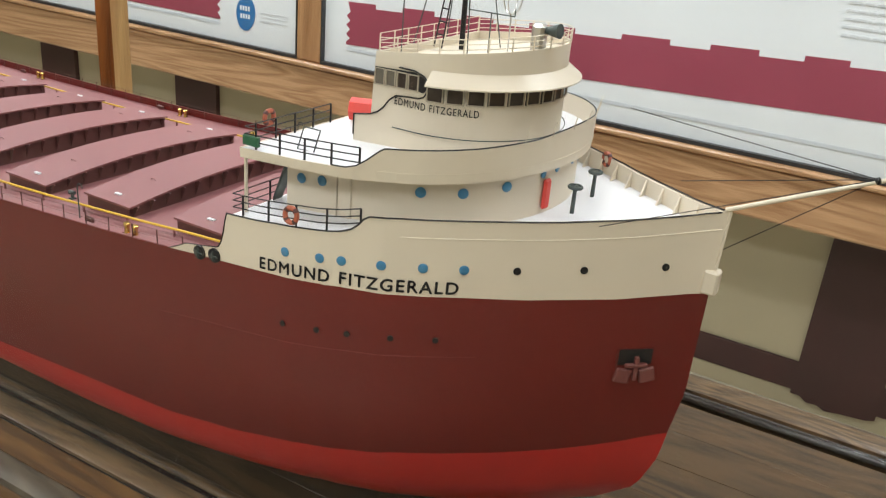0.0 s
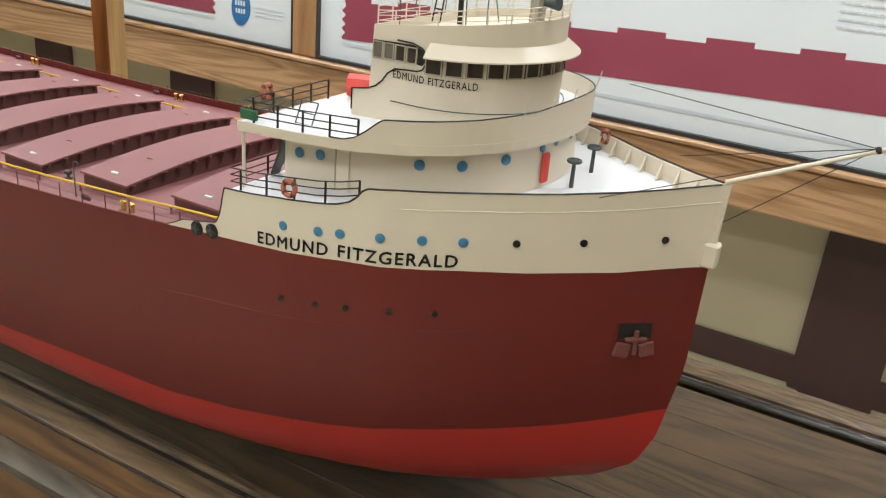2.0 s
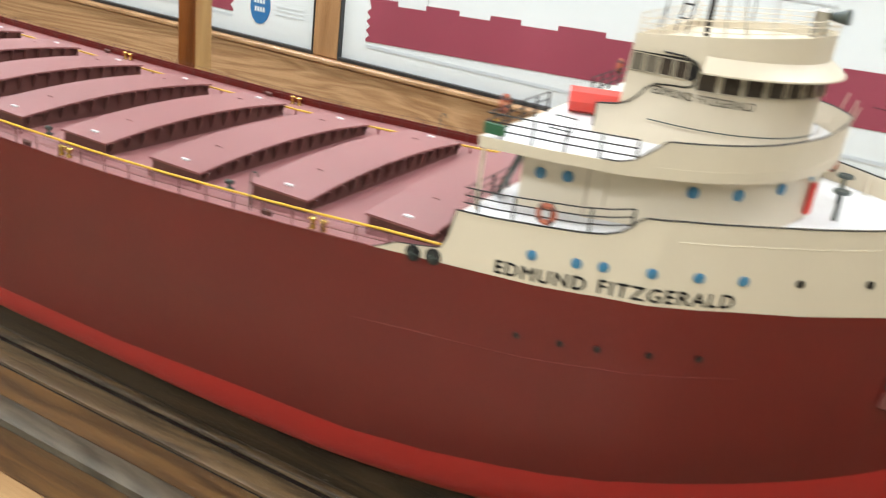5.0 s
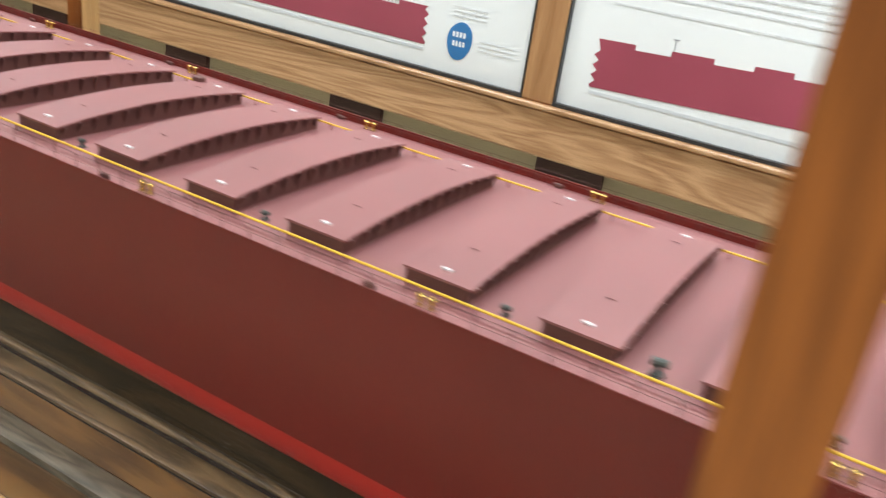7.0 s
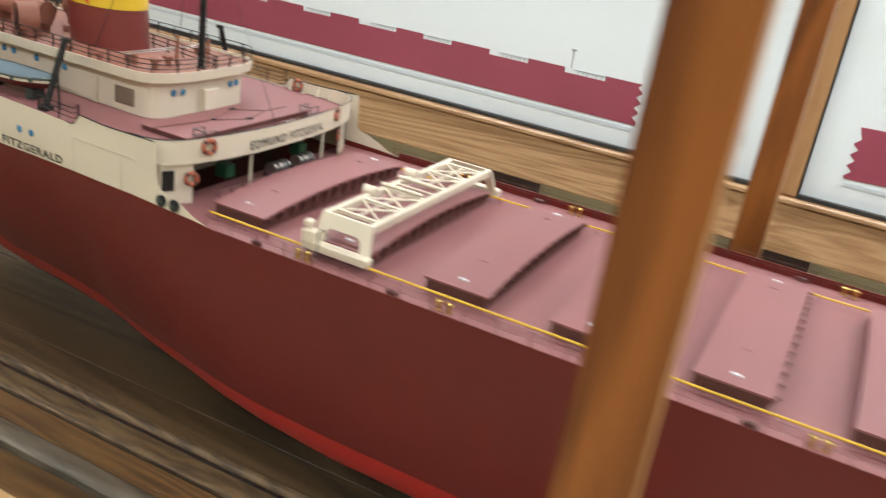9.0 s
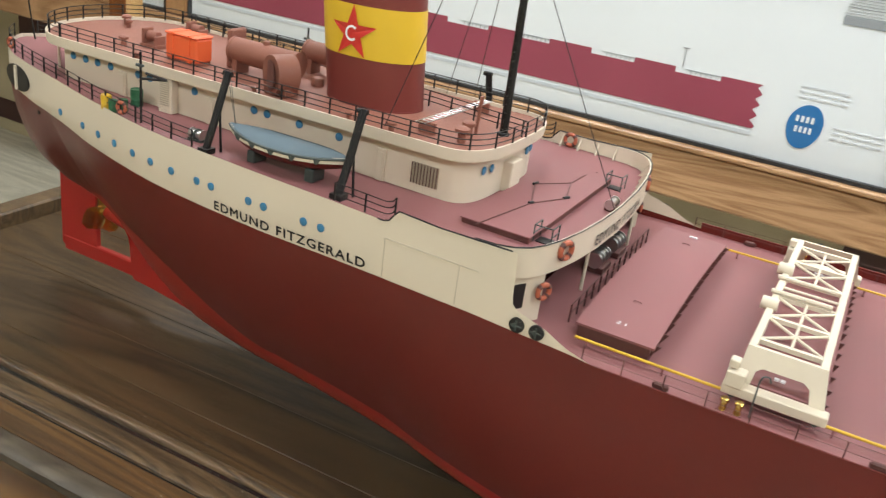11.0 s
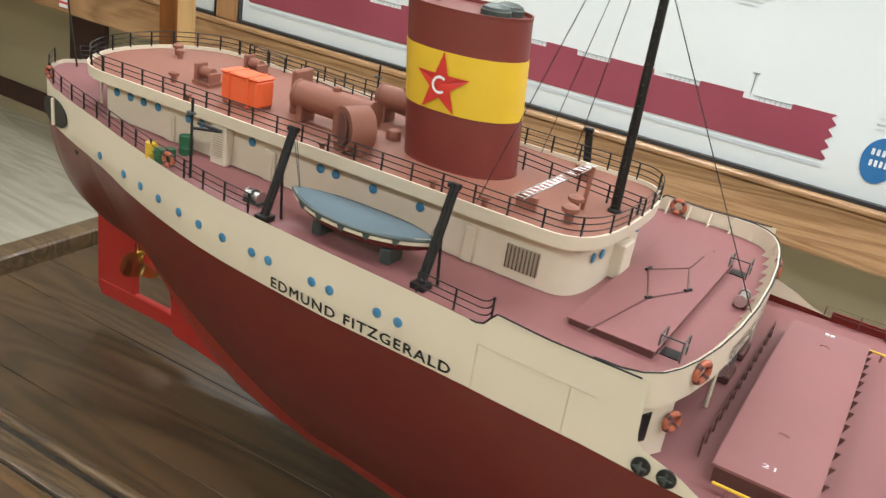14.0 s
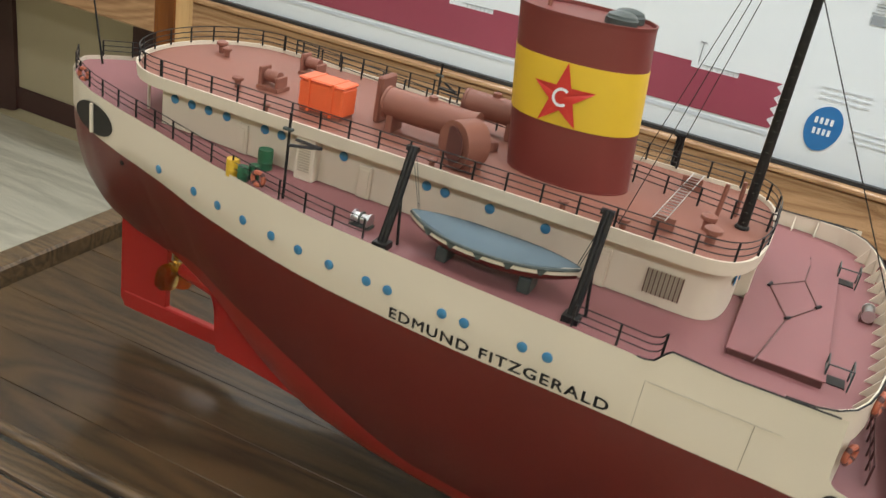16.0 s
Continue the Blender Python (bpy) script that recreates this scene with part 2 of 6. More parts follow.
def boxed(x0, x1, y0, y1, z0, z1, bevel=0.0, m=None):
    return box(bmesh.new(), x0, x1, y0, y1, z0, z1, bevel, m)


def rod(bm, p0, p1, r0, r1=None, n=8):
    """A round bar from one place to another, closed at both ends."""
    p0, p1 = Vector(p0), Vector(p1)
    r1 = r0 if r1 is None else r1
    q = (p1 - p0).to_track_quat("Z", "Y")
    rings = []
    for p, r in ((p0, r0), (p1, r1)):
        rings.append([bm.verts.new(p + q @ Vector((r * math.cos(2 * math.pi * i / n), r * math.sin(2 * math.pi * i / n), 0))) for i in range(n)])
    for i in range(n):
        bm.faces.new((rings[0][i], rings[0][(i + 1) % n], rings[1][(i + 1) % n], rings[1][i]))
    bm.faces.new(rings[0][::-1])
    bm.faces.new(rings[1])
    return bm


def rods(pairs, r, n=6):
    bm = bmesh.new()
    for a, b in pairs:
        rod(bm, a, b, r, n=n)
    return bm


def tube(bm, pts, r, n=5):
    for a, b in zip(pts, pts[1:]):
        rod(bm, a, b, r, n=n)
    return bm


def lathe(profile, n=16):
    """Turned form about z from (radius, height) pairs."""
    bm = bmesh.new()
    rings = [[bm.verts.new((r * math.cos(2 * math.pi * i / n), r * math.sin(2 * math.pi * i / n), z)) for i in range(n)] for r, z in profile]
    for a, b in zip(rings, rings[1:]):
        for i in range(n):
            bm.faces.new((a[i], a[(i + 1) % n], b[(i + 1) % n], b[i]))
    bm.faces.new(rings[0][::-1])
    bm.faces.new(rings[-1])
    return bm


def flat(z):
    return z if callable(z) else (lambda x: z)


def slab(pts, zlo, zhi):
    """A plate on a closed outline, between two heights."""
    bm = bmesh.new()
    zlo, zhi = flat(zlo), flat(zhi)
    lo = [bm.verts.new((x, y, zlo(x))) for x, y in pts]
    hi = [bm.verts.new((x, y, zhi(x))) for x, y in pts]
    n = len(pts)
    for i in range(n):
        bm.faces.new((lo[i], lo[(i + 1) % n], hi[(i + 1) % n], hi[i]))
    bm.faces.new(hi)
    bm.faces.new(lo[::-1])
    return bm


def wallrun(pts, zlo, zhi, th, closed=False, lean=0.0):
    """An upright wall with thickness along an outline; the outline is its outer face. lean: how far its top stands out."""
    bm = bmesh.new()
    zlo, zhi = flat(zlo), flat(zhi)
    n = len(pts)
    rows = []
    for i, (x, y) in enumerate(pts):
        a = Vector(pts[i - 1] if (i or closed) else pts[i])
        b = Vector(pts[(i + 1) % n] if (i < n - 1 or closed) else pts[i])
        d = (b - a).normalized()
        nx, ny = d.y, -d.x
        rows.append([bm.verts.new(v) for v in ((x, y, zlo(x)), (x + nx * lean, y + ny * lean, zhi(x)),
                                               (x + nx * (lean - th), y + ny * (lean - th), zhi(x)), (x - nx * th, y - ny * th, zlo(x)))])
    for i in range(n if closed else n - 1):
        a, b = rows[i], rows[(i + 1) % n]
        for k in range(4):
            bm.faces.new((a[k], b[k], b[(k + 1) % 4], a[(k + 1) % 4]))
    if not closed:
        bm.faces.new(rows[0])
        bm.faces.new(rows[-1][::-1])
    return bm


def dshape(xa, cx, a, b, n=28, power=2.0):
    """Plan of a house with a rounded front: aft starboard corner, round the front, aft port corner."""
    pts = [(xa, -b)]
    for k in range(1, 5):
        pts.append((xa + (cx - xa) * k / 5, -b))
    for k in range(n + 1):
        w = -math.pi / 2 + math.pi * k / n
        c, s = math.cos(w), math.sin(w)
        pts.append((cx + a * abs(c) ** (2 / power), b * math.copysign(abs(s) ** (2 / power), s)))
    for k in range(4, 0, -1):
        pts.append((xa + (cx - xa) * k / 5, b))
    pts.append((xa, b))
    return pts


def lettering(body, height, place, weight=0.0, spacing=1.16):
    """Letters of the built-in font, laid on a surface: place(u, v) gives the point at u along and v up, in metres."""
    cu = bpy.data.curves.new("letters", "FONT")
    cu.body, cu.size, cu.resolution_u = body, 1.0, 3
    cu.space_character, cu.space_word = spacing, 1.1
    ob = bpy.data.objects.new("letters", cu)
    scene.collection.objects.link(ob)
    bpy.context.view_layer.update()
    me = bpy.data.meshes.new_from_object(ob.evaluated_get(bpy.context.evaluated_depsgraph_get()))
    bpy.data.objects.remove(ob)
    bm = bmesh.new()
    for dx, dy in ((0, 0), (-weight, 0), (weight, 0), (0, weight), (0, -weight)) if weight else ((0, 0),):
        first = len(bm.verts)
        bm.from_mesh(me)
        bm.verts.ensure_lookup_table()
        for v in bm.verts[first:]:
            v.co += Vector((dx, dy, 0))
    bpy.data.meshes.remove(me)
    bmesh.ops.triangulate(bm, faces=bm.faces)
    us = [v.co.x for v in bm.verts]
    u0, u1 = min(us), max(us)
    vt, vb = max(v.co.y for v in bm.verts), min(v.co.y for v in bm.verts)
    for v in bm.verts:
        v.co = Vector(place((v.co.x - u0) / (u1 - u0), (v.co.y - vb) / (vt - vb) * height))
    return bm


def railing(parent, base, height, gap, mat, wires=3, r=0.00035, rw=0.00022, label=""):
    """Posts along a path of deck points, with wires between them; each post is a piece of its own."""
    bm = bmesh.new()
    base = [Vector(p) for p in base]
    for k in range(wires):
        h = height * (k + 1) / wires
        tube(bm, [p + Vector((0, 0, h)) for p in base], rw, 4)
    run = part("railing", bm, mat, parent, label)
    post = finish("post", rod(bmesh.new(), (0, 0, 0), (0, 0, height), r, n=5), mat)
    lens = [0.0]
    for a, b in zip(base, base[1:]):
        lens.append(lens[-1] + (b - a).length)
    count = max(1, round(lens[-1] / gap))
    for k in range(count + 1):
        s = lens[-1] * k / count
        i = max(j for j in range(len(lens)) if lens[j] <= s + 1e-9)
        i = min(i, len(base) - 2)
        f = (s - lens[i]) / max(1e-9, lens[i + 1] - lens[i])
        share("post", post, Matrix.Translation(base[i].lerp(base[i + 1], f)), run)
    return run


def torus_mesh(name, R, r, mat, n=20, k=8, a0=0.0, a1=2 * math.pi):
    bm = bmesh.new()
    full = abs(a1 - a0 - 2 * math.pi) < 1e-6
    rows = []
    for i in range(n if full else n + 1):
        w = a0 + (a1 - a0) * i / n
        rows.append([bm.verts.new(((R + r * math.cos(2 * math.pi * j / k)) * math.cos(w), (R + r * math.cos(2 * math.pi * j / k)) * math.sin(w), r * math.sin(2 * math.pi * j / k))) for j in range(k)])
    for i in range(len(rows) if full else len(rows) - 1):
        a, b = rows[i], rows[(i + 1) % len(rows)]
        for j in range(k):
            bm.faces.new((a[j], b[j], b[(j + 1) % k], a[(j + 1) % k]))
    if not full:
        bm.faces.new(rows[0])
        bm.faces.new(rows[-1])
    return finish(name, bm, mat)


def curve(xs, ys):
    xs, ys = np.array(xs), np.array(ys)
    return lambda x: float(np.interp(x, xs, ys))

# ---------------------------------------------------------------- the room
X0, X1, Y0, Y1, ZF, ZC = -6.2, 3.6, -3.2, 1.97, -1.10, 1.52


def structure(name, bm, mat, label, category, smooth=False):
    ob = new(name, finish(name, bm, mat, smooth))
    return tagged(ob, label, category, kind="structure")


structure("floor", boxed(X0 - 0.2, X1 + 0.2, Y0 - 0.2, Y1 + 0.2, ZF - 0.1, ZF), M_FLOOR, "pale grey wood-look plank floor of the room", "floor")
structure("ceiling", boxed(X0 - 0.2, X1 + 0.2, Y0 - 0.2, Y1 + 0.2, ZC, ZC + 0.1), M_CEIL, "plain white painted ceiling over the display", "ceiling")
structure("wall_north", boxed(X0, X1, Y1, Y1 + 0.15, ZF, ZC), M_WALL, "cream painted wall behind the poster frames", "wall")
structure("wall_south", boxed(X0, X1, Y0 - 0.15, Y0, ZF, ZC), M_WALL, "plain cream wall behind the visitor", "wall")
structure("wall_west", boxed(X0 - 0.15, X0, Y0, Y1, ZF, ZC), M_WALL, "plain cream end wall past the stern", "wall")
structure("wall_east", boxed(X1, X1 + 0.15, Y0, Y1, ZF, ZC), M_WALL, "plain cream end wall past the bow", "wall")
structure("baseboard", boxed(X0, X1, Y1 - 0.012, Y1 - 0.001, -1.045, -0.958, 0.003), M_MAROON, "maroon painted band low on the cream wall", "band")
for k in range(11):
    bx = -5.34 + 0.80 * k
    bm = bmesh.new()
    n = 9
    top = [(bx - 0.106 + 0.212 * i / n, -0.44) for i in range(n + 1)]
    rng = random.Random(k)
    low = [(bx + 0.112 - 0.224 * i / n + rng.uniform(-0.004, 0.004), -1.05 - 0.02 * math.sin(3.1 * i / n) + rng.uniform(-0.006, 0.006)) for i in range(n + 1)]
    ring = top + low
    a = [bm.verts.new((x, Y1 - 0.02, z)) for x, z in ring]
    b = [bm.verts.new((x, Y1 - 0.001, z)) for x, z in ring]
    for i in range(len(ring)):
        bm.faces.new((a[i], a[(i + 1) % len(ring)], b[(i + 1) % len(ring)], b[i]))
    bm.faces.new(a)
    structure("wall_block", bm, M_MAROON, "dark maroon block on the cream wall under the oak rail", "wall block")

# panels added around the unseen overhead lights
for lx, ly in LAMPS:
    lamp = thing("ceiling_light", "unseen ceiling light panel with a glowing face, added to light the room", "ceiling light", (lx, ly, ZC), "ceiling lights")
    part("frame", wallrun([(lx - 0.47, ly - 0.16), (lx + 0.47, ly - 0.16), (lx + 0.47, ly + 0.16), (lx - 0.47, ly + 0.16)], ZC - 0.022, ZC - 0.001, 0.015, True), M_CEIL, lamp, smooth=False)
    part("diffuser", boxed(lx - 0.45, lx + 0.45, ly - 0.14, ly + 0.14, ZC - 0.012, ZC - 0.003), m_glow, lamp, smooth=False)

# ---------------------------------------------------------------- framed posters on the wall
YP = 1.66
structure("oak_rail", boxed(X0, X1, YP - 0.022, YP + 0.045, -0.478, -0.352, 0.006), M_OAK, "long golden oak rail under the framed posters", "rail", True)
structure("oak_rail_lip", boxed(X0, X1, YP - 0.034, YP + 0.045, -0.352, -0.338, 0.004), M_OAK, "thin oak lip on top of the wall rail", "rail", True)
structure("oak_top_rail", boxed(X0, X1, YP - 0.022, YP + 0.045, 0.74, 0.84, 0.006), M_OAK, "long golden oak rail above the framed posters", "rail", True)


def poster(xl, xr, mirrored, seed):
    """A framed white sheet with a long maroon hull drawing, lines of print and a badge."""
    rng = random.Random(seed)
    p = thing("framed_poster", "white printed poster with a maroon ship drawing, black inner frame", "poster", ((xl + xr) / 2, YP, -0.33), "framed posters")
    part("sheet", boxed(xl, xr, YP, YP + 0.03, -0.337, 0.739), M_PAPER, p, smooth=False)
    fr = wallrun([(xl, 0), (xr, 0), (xr, 1), (xl, 1)], 0, 0.016, 0.010, True)
    for v in fr.verts:
        v.co = Vector((v.co.x, YP - v.co.z, -0.337 + v.co.y if v.co.y < 0.5 else -0.261 + v.co.y))
    part("inner_frame", fr, M_FRAMEBLACK, p, smooth=False)
    # hull drawing with a castellated upper edge and a torn end
    xj, xe = (xl + 0.085, xr - 0.03) if mirrored else (xr - 0.325, xl + 0.03)
    s = 1 if mirrored else -1
    top, w, up = [], xj, True
    while (xe - w) * s > 0:
        zt = (-0.147 if mirrored else -0.165) - (0 if up else 0.013)
        top.append((w, zt))
        w = w + s * rng.uniform(0.085, 0.13)
        if (xe - w) * s < 0:
            w = xe
        top.append((w, zt))
        up = not up
    low = [(xe, -0.268), (xj, -0.268)]
    tear = [(xj + (0.010 if i % 2 else -0.004) * s, -0.268 + 0.1 * (i + 0.5) / 8) for i in range(8)]
    ring = top + low + tear
    bm = bmesh.new()
    f = [bm.verts.new((x, YP - 0.0015, z)) for x, z in ring]
    b = [bm.verts.new((x, YP - 0.0002, z)) for x, z in ring]
    bm.faces.new(f)
    for i in range(len(ring)):
        bm.faces.new((f[i], f[(i + 1) % len(ring)], b[(i + 1) % len(ring)], b[i]))
    sheer = lambda x: 0.042 * (x - xj) if mirrored else 0.0
    for v in bm.verts:
        v.co.z += sheer(v.co.x)
    part("hull_drawing", bm, M_PRINT, p, "maroon printed drawing of a long hull", smooth=False)
    part("drawing_border", boxed(min(xj, xe), max(xj, xe), YP - 0.0013, YP - 0.0002, -0.285, -0.276), M_PAPERGREY, p, smooth=False)
    bm = bmesh.new()
    for k in range(0, len(top) - 2, 4):
        x = top[k + 1][0]
        for j in range(7):
            box(bm, x + s * 0.012 * j - 0.0006, x + s * 0.012 * j + 0.0006, YP - 0.0014, YP - 0.0002, -0.178, -0.168)
        box(bm, min(x, x + s * 0.085), max(x, x + s * 0.085), YP - 0.0014, YP - 0.0002, -0.1685, -0.167)
    mx_ = xj + s * 0.19
    box(bm, mx_ - 0.001, mx_ + 0.001, YP - 0.0014, YP - 0.0002, -0.165, -0.118)
    box(bm, mx_ - 0.008, mx_ + 0.008, YP - 0.0014, YP - 0.0002, -0.121, -0.118)
    for v in bm.verts:
        v.co.z += sheer(v.co.x)
    tagged(part("drawing_rails", bm, M_INK, p, smooth=False), kind="stuff")
    # columns of print
    for c0, c1, z0, z1, st in ((0.05, 0.30, -0.07, 0.62, 0.017), (0.36, 0.62, 0.02, 0.62, 0.017), (0.67, 0.95, -0.05, 0.62, 0.017)):
        if not mirrored and c0 > 0.6:
            z0 = 0.30
        bm = bmesh.new()
        z = z1
        while z > z0:
            a, b2 = xl + (xr - xl) * c0, xl + (xr - xl) * c1
            if rng.random() > 0.12:
                x = a
                e = b2 - (b2 - a) * rng.choice((0, 0, 0.05, 0.35))
                while x < e:
                    wd = rng.uniform(0.006, 0.030)
                    box(bm, x, min(e, x + wd), YP - 0.0014, YP - 0.0002, z, z + 0.0048)
                    x += wd + 0.0045
            z -= st
        tagged(part("print_column", bm, M_INKPALE, p, smooth=False), "lines of small grey print", kind="stuff")
    if not mirrored:
        # badge and a pencil drawing of a ship's bow
        cx, cz = xr - 0.215, -0.235
        bm = bmesh.new()
        ring = []
        for i in range(28):
            w = 2 * math.pi * i / 28
            rr = 0.039 * (1 + 0.20 * max(0.0, math.cos(w + 1.75)) ** 3 + 0.14 * max(0.0, math.cos(w - 1.1)) ** 3)
            ring.append((cx + rr * math.cos(w) * 0.98, cz + rr * math.sin(w) * 1.14))
        f = [bm.verts.new((x, YP - 0.002, z)) for x, z in ring]
        bm.faces.new(f)
        b = [bm.verts.new((x, YP - 0.0002, z)) for x, z in ring]
        for i in range(28):
            bm.faces.new((f[i], f[(i + 1) % 28], b[(i + 1) % 28], b[i]))
        badge = part("badge", bm, M_BADGE, p, "round blue badge with pale bars", smooth=False)
        bm = bmesh.new()
        for dx, dz, wd in ((-0.022, 0.008, 0.044), (-0.020, -0.016, 0.042)):
            for j in range(4):
                box(bm, cx + dx + wd * j / 4, cx + dx + wd * (j + 0.6) / 4, YP - 0.003, YP - 0.0019, cz + dz, cz + dz + 0.014)
        part("badge_bars", bm, M_PAPER, badge, smooth=False)
        bm = bmesh.new()
        for j in range(3):
            for q in range(5):
                box(bm, cx + 0.06 + 0.022 * q, cx + 0.078 + 0.022 * q, YP - 0.0014, YP - 0.0002, cz + 0.008 - 0.012 * j, cz + 0.0115 - 0.012 * j)
                box(bm, cx - 0.03 + 0.022 * q, cx - 0.012 + 0.022 * q, YP - 0.0014, YP - 0.0002, cz + 0.085 - 0.012 * j, cz + 0.0885 - 0.012 * j)
        tagged(part("caption", bm, M_INKPALE, p, smooth=False), "tiny grey caption lines", kind="stuff")
        bm = bmesh.new()
        bx, bz = xr - 0.15, 0.01
        for j in range(26):
            w = 0.052 * (1 - 0.018 * j)
            box(bm, bx - w + rng.uniform(-0.006, 0.006), bx + w + rng.uniform(-0.006, 0.006), YP - 0.0014, YP - 0.0002, bz + 0.006 * j, bz + 0.006 * j + rng.uniform(0.0006, 0.0024))
        box(bm, bx - 0.05, bx + 0.045, YP - 0.0015, YP - 0.0002, bz - 0.012, bz + 0.008)
        part("pencil_drawing", bm, M_INK, p, "grey pencil drawing of a ship's bow", smooth=False)
        bm = bmesh.new()
        for j in range(16):
            w = 0.07 * math.sin(0.2 * j + 0.2)
            box(bm, bx - 0.42 - w + rng.uniform(-0.01, 0.01), bx - 0.42 + w, YP - 0.0014, YP - 0.0002, bz + 0.01 + 0.009 * j, bz + 0.012 + 0.009 * j)
        part("pencil_drawing", bm, M_INKPALE, p, "pale pencil sketch of a ship", smooth=False)
    return p


poster(-3.45, -1.395, False, 3)
poster(-1.305, 0.76, True, 4)
poster(-5.60, -3.545, True, 5)
poster(0.85, 2.9, False, 6)
for k, x in enumerate((-5.65, -3.4975, -1.35, 0.805, 2.95)):
    structure("poster_mullion", boxed(x - 0.045, x + 0.045, YP - 0.018, YP + 0.045, -0.3375, 0.7395, 0.005), wood("oak_upright_%s" % "abcde"[k], (0.30, 0.14, 0.055), (0.46, 0.245, 0.11), 2, 6, 0.42, 0.1), "golden oak upright between framed posters", "upright", True)

# ---------------------------------------------------------------- the display case
case = thing("display_case", "glass display case with oak posts and a dark varnished base", "display case")
case["local"] = 1
case.matrix_basis = Matrix.Translation((-0.8485, 0, 0)) @ Matrix.Rotation(radians(0.95), 4, "Z")
HL, HW, ZB = 1.3175, 0.2225, -0.166
for k in range(9):
    ya = -0.19 + 0.38 * k / 9
    part("base_plank", boxed(-HL + 0.02, HL - 0.02, ya + 0.0001, ya + 0.38 / 9 - 0.0001, ZB - 0.022, ZB + (0.0002 if k % 2 else 0.0), 0.0003), M_BASE, case, smooth=False)
part("plinth", boxed(-HL - 0.02, HL + 0.02, -HW - 0.03, HW + 0.03, ZF, ZB - 0.05, 0.006), M_MOULD, case, "brown wooden plinth under the case")
part("under_board", boxed(-HL, HL, -HW - 0.012, HW + 0.012, ZB - 0.05, ZB - 0.0225), M_MOULD, case)


def profile_run(name, ys, mat, label=""):
    """A moulding along the case, from its cross-section of (y, z)."""
    bm = bmesh.new()
    ends = []
    for x in (-HL + 0.012, HL - 0.012):
        ends.append([bm.verts.new((x, y, z)) for y, z in ys])
    n = len(ys)
    for i in range(n):
        bm.faces.new((ends[0][i], ends[0][(i + 1) % n], ends[1][(i + 1) % n], ends[1][i]))
    bm.faces.new(ends[0])
    bm.faces.new(ends[1][::-1])
    return part(name, bm, mat, case, label)


def bead(y, r, z0=ZB + 0.0005):
    return [(y + r * math.cos(math.pi * i / 8), z0 + r * 0.8 * math.sin(math.pi * i / 8)) for i in range(9)]


profile_run("moulding", bead(-0.0985, 0.0042), M_MOULD, "worn rounded bead along the base")
profile_run("groove", [(-0.1075, ZB + 0.0004), (-0.1075, ZB + 0.0012), (-0.1030, ZB + 0.0012), (-0.1030, ZB + 0.0004)], M_CHANNEL, "dark groove beside the bead")
profile_run("moulding", [(-0.1260, ZB + 0.0005), (-0.1258, ZB + 0.0026), (-0.1235, ZB + 0.0036), (-0.1100, ZB + 0.0034), (-0.1078, ZB + 0.0024), (-0.1076, ZB + 0.0005)], M_MOULD, "worn dusty wooden strip")
profile_run("groove", [(-0.1285, ZB + 0.0004), (-0.1285, ZB + 0.0010), (-0.1262, ZB + 0.0010), (-0.1262, ZB + 0.0004)], M_CHANNEL)
profile_run("moulding", [(-0.1500, ZB + 0.0005), (-0.1498, ZB + 0.0022), (-0.1288, ZB + 0.0022), (-0.1286, ZB + 0.0005)], M_AMBER, "amber varnished flat strip")
profile_run("moulding", [(-0.1700, ZB + 0.0005), (-0.1695, ZB + 0.0052), (-0.1655, ZB + 0.0074), (-0.1580, ZB + 0.0066), (-0.1515, ZB + 0.0034), (-0.1502, ZB + 0.0005)], M_GREYWOOD, "weathered grey-brown bead")
profile_run("moulding", [(-0.2030, ZB + 0.0005), (-0.2030, ZB + 0.0090), (-0.1960, ZB + 0.0096), (-0.1740, ZB + 0.0040), (-0.1702, ZB + 0.0005)], M_AMBER)
profile_run("back_channel", bead(0.2000, 0.0050), M_CHANNEL, "dark glossy glazing channel")
profile_run("back_moulding", [(0.207, ZB - 0.02), (0.207, ZB + 0.004), (0.2085, ZB + 0.005), (0.232, ZB + 0.005), (0.232, ZB - 0.02)], M_MOULD)
part("front_rail", boxed(-HL, HL, -HW - 0.022, -0.2035, ZB - 0.02, ZB + 0.011, 0.002), M_RAIL, case, "pale wooden rail under the front glass")
for sx in (-1, 1):
    part("end_rail", boxed(sx * HL - 0.012, sx * HL + 0.012, -HW + 0.02, HW - 0.016, ZB - 0.02, ZB + 0.011, 0.002), M_MOULD, case, "brown wooden rail under the end glass")
# chips and specks of dust lying on the base and its mouldings
bm = bmesh.new()
rng = random.Random(11)
for k in range(170):
    x, y = rng.uniform(-HL + 0.05, HL - 0.05), rng.choice((rng.uniform(-0.094, -0.055), rng.uniform(-0.126, -0.108), rng.uniform(-0.149, -0.130)))
    z = ZB + (0.0006 if y > -0.10 else 0.0037 if y > -0.127 else 0.0024)
    r = rng.uniform(0.0002, 0.0007)
    tip = bm.verts.new((x, y, z + r * 0.5))
    rim = [bm.verts.new((x + r * rng.uniform(0.6, 1.4) * math.cos(w), y + r * rng.uniform(0.5, 1.1) * math.sin(w), z - 0.0002)) for w in (0.3, 1.6, 2.9, 4.1, 5.3)]
    for i in range(5):
        bm.faces.new((tip, rim[i], rim[(i + 1) % 5]))
tagged(part("dust_specks", bm, M_DUST, case, smooth=False), "pale dust specks on the base", kind="stuff")
ZT = 0.62
XPOST = (-HL, -0.4215, 0.3865, HL)
